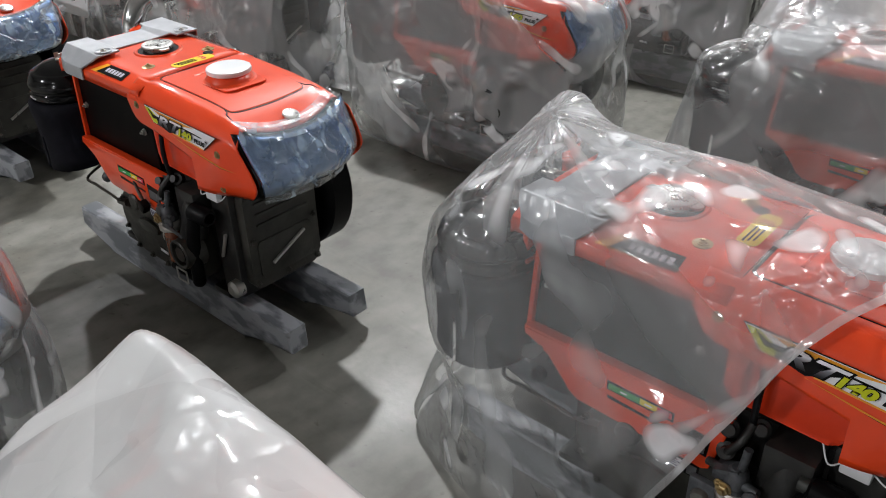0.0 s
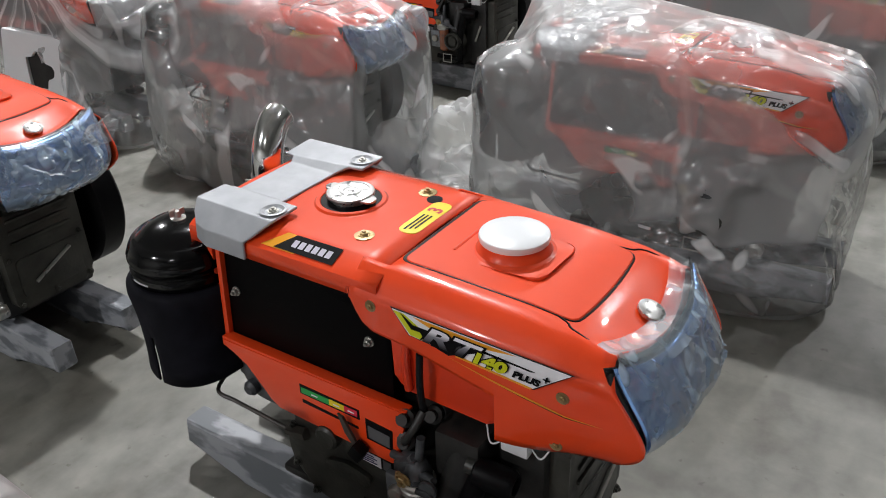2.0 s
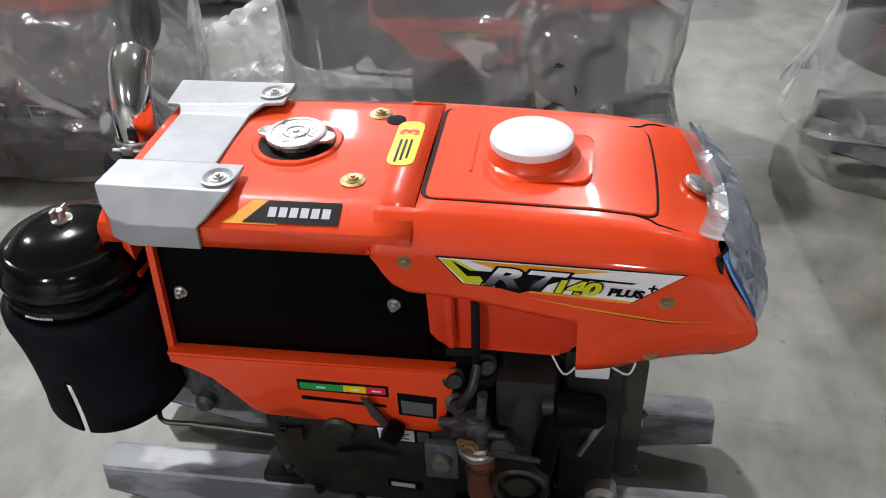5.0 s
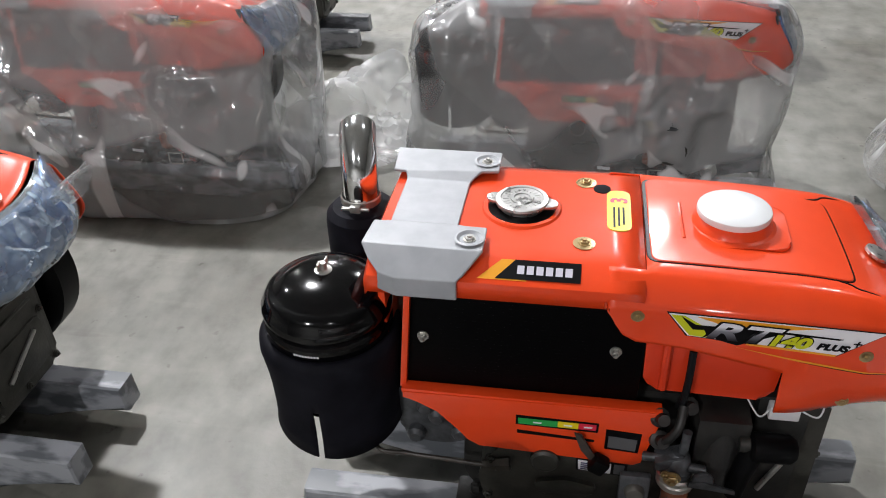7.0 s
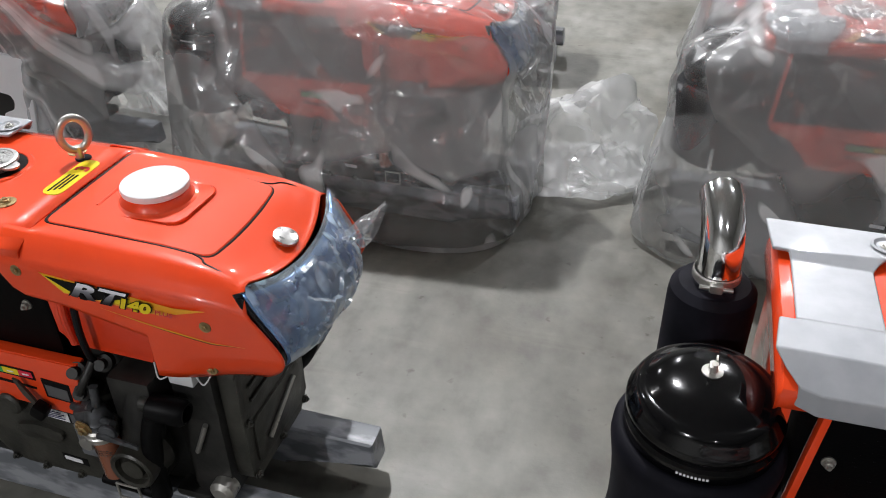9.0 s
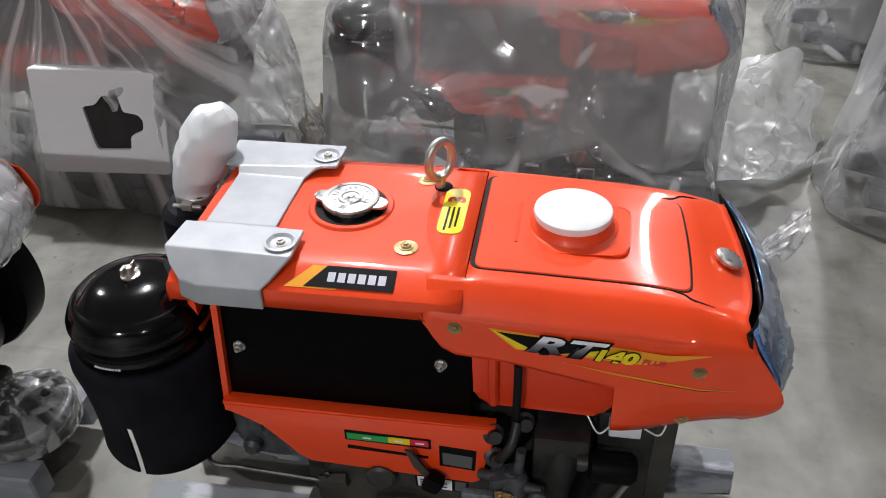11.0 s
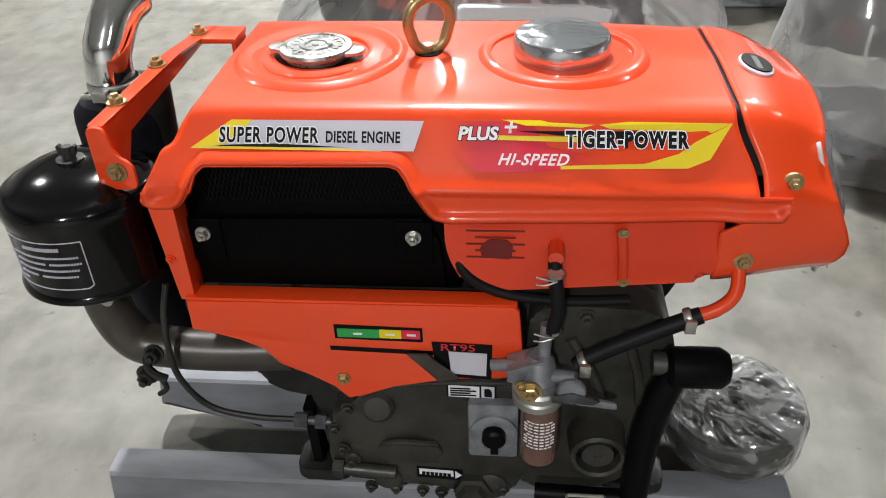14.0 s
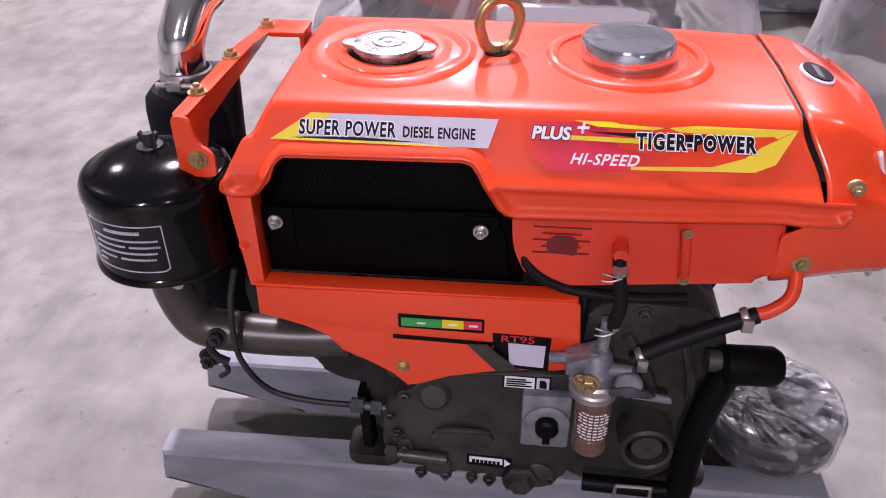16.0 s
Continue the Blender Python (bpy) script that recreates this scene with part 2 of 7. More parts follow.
def film(name, tint, lo, hi, fold=0.0, crumple=1.0, scale=5.0, peak=(0.34, -0.1, 0.64), rough=0.08, rays=9.0, squash=(1.0, 0.7, 0.1), glint_white=0.3, gloss=2.0, through_light=0.55):
    """A clear plastic sheet: a thin milky veil, flat facets between sharp creases, and crisp glints, partly painted as
    white strokes. fold: pleats that fan out from a peak, whitened in the veil.
    """
    m = material(name, tint, 0.4)
    t, ns, ln, b = nodes_of(m)
    co = ns.new("ShaderNodeTexCoord").outputs["Object"]
    def op(kind, x, y=0.0, z=0.0):
        n = ns.new("ShaderNodeMath")
        n.operation = kind
        for k, v in enumerate((x, y, z)):
            if isinstance(v, float):
                n.inputs[k].default_value = v
            else:
                ln.new(v, n.inputs[k])
        return n.outputs[0]
    def vec(kind, x, y=None, k=None):
        n = ns.new("ShaderNodeVectorMath")
        n.operation = kind
        ln.new(x, n.inputs[0])
        if y is not None:
            if isinstance(y, tuple):
                n.inputs[1].default_value = y
            else:
                ln.new(y, n.inputs[1])
        if k is not None:
            n.inputs["Scale"].default_value = k
        return n.outputs[0]
    def noisy(v, k, detail=2.0, twist=0.0, colour=False):
        n = ns.new("ShaderNodeTexNoise")
        n.inputs["Scale"].default_value = k
        n.inputs["Detail"].default_value = detail
        n.inputs["Distortion"].default_value = twist
        ln.new(v, n.inputs["Vector"])
        return n.outputs["Color"] if colour else n.outputs["Fac"]
    def cells(v, k):
        n = ns.new("ShaderNodeTexVoronoi")
        n.feature = "DISTANCE_TO_EDGE"
        n.inputs["Scale"].default_value = k
        ln.new(v, n.inputs["Vector"])
        return n.outputs["Distance"]
    def leaning(v, rx, ry, rz, stretched):
        n = ns.new("ShaderNodeMapping")
        n.vector_type = "TEXTURE"
        n.inputs["Rotation"].default_value = (radians(rx), radians(ry), radians(rz))
        n.inputs["Scale"].default_value = stretched
        ln.new(v, n.inputs["Vector"])
        return n.outputs[0]
    def stops(fac, *rows):
        return ramp(m, fac, [(p, (c,) * 3) for p, c in rows])
    bent = vec("ADD", co, vec("SCALE", noisy(co, 0.7 * scale, 2.0, colour=True), k=0.5 / scale))
    wide = cells(leaning(bent, 15, 35, 25, (2.6, 1.0, 1.0)), scale * 1.1)
    cross = cells(leaning(bent, -25, -40, -20, (2.4, 1.0, 0.9)), scale * 1.7)
    small = cells(leaning(vec("ADD", bent, vec("SCALE", noisy(co, 3.0 * scale, 3.0, colour=True), k=0.35 / scale)), 10, 60, 40, (2.2, 0.8, 0.8)), scale * 3.2)
    patch = stops(noisy(co, scale * 0.75, 2.0), (0.47, 0.06), (0.6, 1.0))
    away = vec("NORMALIZE", vec("MULTIPLY", vec("SUBTRACT", co, peak), squash))
    fan = noisy(away, rays, 1.5, 0.3)
    height = op("ADD", op("ADD", op("MULTIPLY", wide, 0.8), op("MULTIPLY", cross, 0.4)), op("MULTIPLY", op("MULTIPLY", small, patch), 0.28))
    height = op("ADD", height, op("MULTIPLY", op("ABSOLUTE", op("SUBTRACT", fan, 0.5)), fold * 3.0))
    bp = ns.new("ShaderNodeBump")
    bp.inputs["Strength"].default_value = min(1.0, crumple)
    bp.inputs["Distance"].default_value = 0.3 / scale
    ln.new(height, bp.inputs["Height"])
    panel = ns.new("ShaderNodeTexVoronoi")
    panel.feature = "SMOOTH_F1"
    panel.inputs["Scale"].default_value = scale * 1.1
    panel.inputs["Smoothness"].default_value = 0.12
    ln.new(leaning(bent, 15, 35, 25, (2.6, 1.0, 1.0)), panel.inputs["Vector"])
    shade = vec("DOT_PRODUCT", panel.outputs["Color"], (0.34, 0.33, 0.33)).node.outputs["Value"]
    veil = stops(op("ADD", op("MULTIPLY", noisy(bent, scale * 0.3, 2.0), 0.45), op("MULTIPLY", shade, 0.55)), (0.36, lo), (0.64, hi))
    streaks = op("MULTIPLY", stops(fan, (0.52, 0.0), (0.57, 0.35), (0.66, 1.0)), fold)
    # white strokes painted into the veil imitate glints along creases
    glint_strokes = op("MAXIMUM", noisy(leaning(bent, 10, 38, 15, (9.0, 1.0, 1.0)), scale * 2.6, 1.0), noisy(leaning(bent, -15, -52, -20, (8.0, 1.0, 1.0)), scale * 2.4, 1.0))
    glint_strokes = op("MAXIMUM", glint_strokes, noisy(leaning(bent, 5, 85, 10, (9.0, 1.0, 1.0)), scale * 2.2, 1.0))
    lines = op("MULTIPLY", op("MULTIPLY", stops(glint_strokes, (0.64, 0.0), (0.69, 1.0)), stops(noisy(co, scale * 0.9, 2.0), (0.42, 0.1), (0.58, 1.0))), glint_white)
    clear = ns.new("ShaderNodeBsdfTransparent")
    clear.inputs[0].default_value = (0.97, 0.975, 0.975, 1)
    flat = ns.new("ShaderNodeBsdfDiffuse")
    flat.inputs[0].default_value = (*tint, 1)
    milk = ns.new("ShaderNodeBsdfTranslucent")
    milk.inputs[0].default_value = (*tint, 1)
    shine = ns.new("ShaderNodeBsdfGlossy")
    shine.inputs["Roughness"].default_value = rough
    sheen = ns.new("ShaderNodeBsdfGlossy")
    sheen.inputs["Roughness"].default_value = 0.4
    edge = ns.new("ShaderNodeFresnel")
    edge.inputs["IOR"].default_value = 1.48
    for n in (shine, sheen, edge):
        ln.new(bp.outputs[0], n.inputs["Normal"])
    def mix(fac, x, y):
        n = ns.new("ShaderNodeMixShader")
        if isinstance(fac, float):
            n.inputs[0].default_value = fac
        else:
            ln.new(fac, n.inputs[0])
        ln.new(x, n.inputs[1])
        ln.new(y, n.inputs[2])
        return n.outputs[0]
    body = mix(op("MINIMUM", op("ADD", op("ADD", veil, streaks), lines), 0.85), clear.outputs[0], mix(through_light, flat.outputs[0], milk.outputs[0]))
    ln.new(mix(op("MINIMUM", op("MULTIPLY", edge.outputs[0], gloss), 0.6), body, mix(0.35, shine.outputs[0], sheen.outputs[0])), ns["Material Output"].inputs[0])
    return m


BAG_NEAR = film("thin_clear_plastic_bag", (0.95, 0.96, 0.97), 0.06, 0.46, crumple=1.0, glint_white=0.72, gloss=2.4, through_light=0.2)
BAG = film("clear_plastic_bag", (0.95, 0.96, 0.97), 0.06, 0.48, crumple=1.0, scale=4.4, glint_white=0.72, gloss=2.4, through_light=0.2)
BAG_SCRAP = film("crumpled_clear_plastic", (0.95, 0.96, 0.96), 0.22, 0.5, scale=5.0, glint_white=0.4, through_light=0.5)
BAG_PLEATED = film("pleated_plastic_bag", (0.95, 0.96, 0.97), 0.1, 0.4, 0.7, rays=9.0, squash=(1.0, 0.15, 1.0), glint_white=0.45, through_light=0.45)
BAG_HALF = film("half_drawn_plastic_bag", (0.95, 0.97, 0.99), 0.02, 0.28, 0.15, scale=4.6, peak=(0.03, 0.04, 0.62), rays=4.0, squash=(1.0, 0.6, 0.5), crumple=1.0, glint_white=0.65, through_light=0.2, gloss=1.5)
BAG_MILKY = film("milky_plastic_bag", (0.96, 0.98, 0.98), 0.7, 0.92, scale=2.6, crumple=0.8, glint_white=0.1, through_light=0.4)
PULLEY_FILM = film("taut_pulley_film", (0.95, 0.97, 0.98), 0.0, 0.15, 0.4, crumple=0.4, scale=8.0, peak=(-0.07, 0.05, 0.12), rays=5.0, squash=(1.0, 1.0, 1.0), glint_white=0.5, gloss=2.5)
WRAP = film("blue_tinted_film", (0.68, 0.86, 1.0), 0.02, 0.34, crumple=0.5, scale=13.0, glint_white=0.6, gloss=4.0, rough=0.07, through_light=0.15)
WRAP_CLEAR = film("clear_film", (0.92, 0.94, 0.98), 0.03, 0.14, scale=14.0, glint_white=0.5, gloss=3.0)
WRAP_LAMP = film("clear_lamp_film", (0.95, 0.97, 1.0), 0.06, 0.34, crumple=0.6, scale=11.0, glint_white=0.6, gloss=3.2, rough=0.07, through_light=0.15)

from mathutils.bvhtree import BVHTree


# ---------------------------------------------------------------- mesh helpers
def side_of(ob):
    """Gives the y of a part's near side at a given x and z."""
    me = ob.data
    tree = BVHTree.FromPolygons([v.co for v in me.vertices], [p.vertices for p in me.polygons])
    def at(x, z, other=-0.15):
        p = tree.ray_cast(Vector((x, -0.5, z)), Vector((0, 1, 0)))[0]
        return p.y if p else other
    return at


def mesh_of(name, bm, mat, smooth=True, angle=35):
    me = bpy.data.meshes.new(name)
    bmesh.ops.recalc_face_normals(bm, faces=bm.faces)
    bm.to_mesh(me)
    bm.free()
    for m in mat if isinstance(mat, (list, tuple)) else [mat]:
        me.materials.append(m)
    if smooth:
        me.shade_smooth()
        me.set_sharp_from_angle(angle=radians(angle))
    return me


def part(name, bm, mat, parent=None, label="", smooth=True, angle=35, thick=0.0, kind=""):
    ob = new(name, mesh_of(name, bm, mat, smooth, angle))
    if kind or name in ("print_bars", "screen_mesh", "bowl_print", "caution_print", "caution_label", "tank_print"):
        tagged(ob, kind=kind or "stuff")
    if parent:
        ob.parent = parent
    if label:
        tagged(ob, label)
    if thick:
        s = ob.modifiers.new("thickness", "SOLIDIFY")
        s.thickness, s.offset = thick, -1
    return ob


def box(bm, x0, x1, y0, y1, z0, z1, bevel=0.0, seg=2):
    r = bmesh.ops.create_cube(bm, size=1)
    vs = r["verts"]
    for v in vs:
        v.co = Vector((x0 + (v.co.x + 0.5) * (x1 - x0), y0 + (v.co.y + 0.5) * (y1 - y0), z0 + (v.co.z + 0.5) * (z1 - z0)))
    if bevel:
        es = list({e for v in vs for e in v.link_edges})
        bmesh.ops.bevel(bm, geom=es, offset=bevel, segments=seg, profile=0.6, affect="EDGES")
    return bm


def boxed(*a, **k):
    return box(bmesh.new(), *a, **k)


def prism(bm, pts, axis, lo, hi, bevel=0.0, seg=2):
    """A polygon pushed along an axis. axis y: pts are (x, z); axis z: (x, y); axis x: (y, z)."""
    def at(p, d):
        return {"y": (p[0], d, p[1]), "z": (p[0], p[1], d), "x": (d, p[0], p[1])}[axis]
    a = [bm.verts.new(at(p, lo)) for p in pts]
    b = [bm.verts.new(at(p, hi)) for p in pts]
    n = len(pts)
    fs = [bm.faces.new(a), bm.faces.new(list(reversed(b)))]
    for i in range(n):
        fs.append(bm.faces.new((a[i], b[i], b[(i + 1) % n], a[(i + 1) % n])))
    if bevel:
        es = list({e for f in fs[:2] for e in f.edges})
        bmesh.ops.bevel(bm, geom=es, offset=bevel, segments=seg, profile=0.6, affect="EDGES")
    return bm


def prismed(*a, **k):
    return prism(bmesh.new(), *a, **k)


def rounded(pts, r, seg=4):
    """The polygon with its corners rounded."""
    out = []
    n = len(pts)
    for i in range(n):
        p, a, b = (Vector(pts[j % n]) for j in (i, i - 1, i + 1))
        u, v = (a - p), (b - p)
        k = min(r, u.length * 0.45, v.length * 0.45)
        s, e = p + u.normalized() * k, p + v.normalized() * k
        for j in range(seg + 1):
            t = j / seg
            q = s * (1 - t) ** 2 + p * 2 * t * (1 - t) + e * t * t
            out.append((q.x, q.y))
    return out


def lathe(bm, profile, centre, axis=(0, 0, 1), seg=40, cap=True):
    """A profile of (radius, height) turned about an axis through centre."""
    q = Vector((0, 0, 1)).rotation_difference(Vector(axis))
    c = Vector(centre)
    rings = []
    for r, h in profile:
        if r < 1e-5:
            rings.append([bm.verts.new(c + q @ Vector((0, 0, h)))])
        else:
            rings.append([bm.verts.new(c + q @ Vector((r * math.cos(2 * math.pi * i / seg), r * math.sin(2 * math.pi * i / seg), h))) for i in range(seg)])
    for a, b in zip(rings, rings[1:]):
        if len(a) == 1 and len(b) == 1:
            continue
        for i in range(seg):
            j = (i + 1) % seg
            if len(a) == 1:
                bm.faces.new((a[0], b[i], b[j]))
            elif len(b) == 1:
                bm.faces.new((a[i], b[0], a[j]))
            else:
                bm.faces.new((a[i], b[i], b[j], a[j]))
    if cap:
        for ring in (rings[0], rings[-1]):
            if len(ring) > 1:
                bm.faces.new(ring)
    return bm


def lathed(*a, **k):
    return lathe(bmesh.new(), *a, **k)


def rod(bm, a, b, r, seg=14, r2=None):
    a, b = Vector(a), Vector(b)
    return lathe(bm, [(r, 0), (r if r2 is None else r2, (b - a).length)], a, b - a, seg)


def curve_points(pts, n=6):
    """A smooth line through the points."""
    ps = [Vector(p) for p in pts]
    ps = [ps[0] * 2 - ps[1]] + ps + [ps[-1] * 2 - ps[-2]]
    out = []
    for i in range(1, len(ps) - 2):
        a, b, c, d = ps[i - 1:i + 3]
        for k in range(n):
            t = k / n
            out.append(0.5 * (2 * b + (c - a) * t + (2 * a - 5 * b + 4 * c - d) * t * t + (3 * b - a - 3 * c + d) * t ** 3))
    out.append(ps[-2])
    return out


def tube(bm, pts, r, seg=12, n=6, cap=True):
    ps = curve_points(pts, n)
    up = None
    rings = []
    for i, p in enumerate(ps):
        d = (ps[min(i + 1, len(ps) - 1)] - ps[max(i - 1, 0)]).normalized()
        if up is None:
            up = d.orthogonal().normalized()
        up = (up - d * up.dot(d)).normalized()
        w = d.cross(up)
        rings.append([bm.verts.new(p + (up * math.cos(2 * math.pi * k / seg) + w * math.sin(2 * math.pi * k / seg)) * r) for k in range(seg)])
    for a, b in zip(rings, rings[1:]):
        for k in range(seg):
            bm.faces.new((a[k], b[k], b[(k + 1) % seg], a[(k + 1) % seg]))
    if cap:
        bm.faces.new(rings[0])
        bm.faces.new(rings[-1])
    return bm


def tubed(*a, **k):
    return tube(bmesh.new(), *a, **k)


def hexbolt(bm, at, axis=(0, -1, 0), r=0.008, h=0.006, washer=True):
    a, ax = Vector(at), Vector(axis).normalized()
    if washer:
        lathe(bm, [(r * 1.35, 0), (r * 1.35, 0.0016)], a, ax, 18)
    lathe(bm, [(r, 0.001), (r, h), (r * 0.85, h * 1.15)], a, ax, 6)
    lathe(bm, [(r * 0.5, h), (r * 0.45, h * 1.7)], a, ax, 10)
    return bm


def bolt(parent, at, axis=(0, -1, 0), r=0.008, h=0.006, mat=None, name="bolt", label=""):
    return part(name, hexbolt(bmesh.new(), at, axis, r * 0.8, h * 0.8), mat or STEEL, parent, label)


def grid(bm, f, nu, nv, loop=False):
    vs = [[bm.verts.new(f(i / (nu if loop else nu - 1), j / (nv - 1))) for i in range(nu)] for j in range(nv)]
    for j in range(nv - 1):
        for i in range(nu if loop else nu - 1):
            k = (i + 1) % nu
            bm.faces.new((vs[j][i], vs[j][k], vs[j + 1][k], vs[j + 1][i]))
    return bm


def smooth01(t):
    t = min(1.0, max(0.0, t))
    return t * t * (3 - 2 * t)


def mixed(xs, ys, x):
    return float(np.interp(x, xs, ys))


def lettering(parent, body, size, at, mat, turn=(90, 0, 0), shear=0.0, fat=0.0, wide=1.0, align="LEFT", name="lettering", label="", gap=1.0):
    cu = bpy.data.curves.new(name, "FONT")
    cu.body, cu.size, cu.shear, cu.offset, cu.align_x = body, size, shear, fat, align
    cu.fill_mode, cu.extrude, cu.space_character = "FRONT", 0.0, gap
    cu.resolution_u = 3
    tmp = bpy.data.objects.new("tmp", cu)
    scene.collection.objects.link(tmp)
    dg = bpy.context.evaluated_depsgraph_get()
    me = bpy.data.meshes.new_from_object(tmp.evaluated_get(dg))
    bpy.data.objects.remove(tmp)
    me.materials.clear()
    me.materials.append(mat)
    me.transform(pose(*at, *turn) @ Matrix.Diagonal((wide, 1, 1, 1)))
    me.name = name
    ob = new(name, me)
    ob.parent = parent
    if label:
        tagged(ob, label)
    return ob


def decal(parent, pts, y, mat, name="decal", label=""):
    """A flat sticker on a side wall that faces -y; pts are (x, z)."""
    return part(name, prismed(pts, "y", y, y + 0.0006), mat, parent, label, smooth=False)


def thing(name, label, category, m=None, group="", kind=""):
    e = new(name)
    e.empty_display_size = 0.05
    if m is not None:
        e.matrix_basis = m
    return tagged(e, label, category, group, kind)


def hood_ring(w, zb, zt, r, crown=0.003, nb=4, na=7, nt=9):
    """Half a hood's outline in y and z, from the near lower lip over the top to the far one."""
    near = [(-w, zb + (zt - r - zb) * i / nb) for i in range(nb)]
    for i in range(na):
        t = i / na
        c, d = math.cos(math.pi / 2 * t), math.sin(math.pi / 2 * t)
        k = 0.62 * smooth01(t / 0.3) * smooth01((1 - t) / 0.14 + 0.2)
        near.append((-(w - r) - r * (c + (1 - t - c) * k), zt - r + r * (d + (t - d) * k)))
    half = near + [(-(w - r) * (1 - i / nt), zt + crown * (1 - (1 - i / nt) ** 2)) for i in range(nt)]
    return half + [(0.0, zt + crown)] + [(-y, z) for y, z in reversed(half)]


def skids(engine, x0=-0.04, x1=0.825, near=-0.11, far=0.062, top=0.092, wide=0.05, mat=None):
    for y in (near, far):
        prof = [(x0, 0.04), (x0 + 0.006, top), (x1 - 0.004, top), (x1, 0.036), (x1 - 0.13, 0.03), (x1 - 0.165, 0.0), (x0 + 0.135, 0.0), (x0 + 0.1, 0.028)]
        bm = prismed(prof, "y", y - wide / 2, y + wide / 2, bevel=0.009, seg=3)
        for v in bm.verts:
            v.co.y += 0.0025 * noise.noise(Vector((v.co.x * 6, y * 9, v.co.z * 9)))
        part("skid", bm, mat or RAIL, engine, "grey painted skid beam")


def air_cleaner(engine, cx, cy):
    """Domed black filter pot with a wide rubber skirt."""
    bm = lathed([(0.0, 0.489), (0.02, 0.4883), (0.038, 0.4855), (0.052, 0.481), (0.062, 0.4755), (0.0695, 0.4698), (0.0722, 0.4682), (0.0755, 0.468), (0.0808, 0.4635), (0.086, 0.455), (0.0885, 0.4475), (0.09, 0.446), (0.0905, 0.44), (0.0895, 0.434),
                 (0.086, 0.431), (0.0855, 0.425), (0.0895, 0.422), (0.0895, 0.408), (0.086, 0.404), (0.08, 0.30)], (cx, cy, 0.017), seg=56, cap=False)
    for v in bm.verts:
        v.co.x, v.co.y = cx + (v.co.x - cx) * 0.95, cy + (v.co.y - cy) * 0.95
    pot = part("air_cleaner", bm, BLACK_GLOSS, engine, "glossy black domed air cleaner", angle=50)
    bm = bmesh.new()
    seg = 64
    prof = [(0.086, 0.411), (0.094, 0.41), (0.1005, 0.4), (0.1015, 0.385), (0.0985, 0.362), (0.096, 0.338), (0.0942, 0.31), (0.0935, 0.275), (0.0938, 0.245), (0.0955, 0.218)]
    slit = int(seg * 0.735)
    rings = []
    for r, z in [(p * 0.95, 0.411 - (0.411 - q) * 0.85) for p, q in prof]:
        rings.append([])
        for i in range(seg):
            a = 2 * math.pi * i / seg
            lip = 0.006 * math.sin(a * 2 + 1) if z < 0.26 else 0
            rings[-1].append(bm.verts.new((cx + r * math.cos(a), cy + r * math.sin(a), z + lip + 0.012)))
    for k, (a, b) in enumerate(zip(rings, rings[1:])):
        for i in range(seg):
            if i == slit and k >= 6:
                continue
            bm.faces.new((a[i], a[(i + 1) % seg], b[(i + 1) % seg], b[i]))
    part("rubber_skirt", bm, BLACK_MATT, pot, "matt black rubber skirt with a slit", thick=0.003, angle=60)
    bm = lathed([(0.0115, 0.0), (0.0115, 0.002), (0.0055, 0.003), (0.0045, 0.013)], (cx, cy, 0.505), seg=16)
    for s in (-1, 1):
        box(bm, cx + s * 0.003 - 0.0012, cx + s * 0.003 + 0.001, cy + s * 0.002, cy + s * 0.011, 0.511, 0.521, 0.0008)
    part("wing_nut", bm, STEEL, pot, "zinc wing nut")
    bm = bmesh.new()
    for k in range(9):
        a = radians(255 + k * 2.6)
        box(bm, cx + 0.0853 * math.cos(a) - 0.0012, cx + 0.0853 * math.cos(a) + 0.0012, cy + 0.0853 * math.sin(a) - 0.0006, cy + 0.0853 * math.sin(a) + 0.0006, 0.431, 0.4335)
    part("caution_print", bm, D_WHITE, pot, "small white printed line", smooth=False)
    return pot


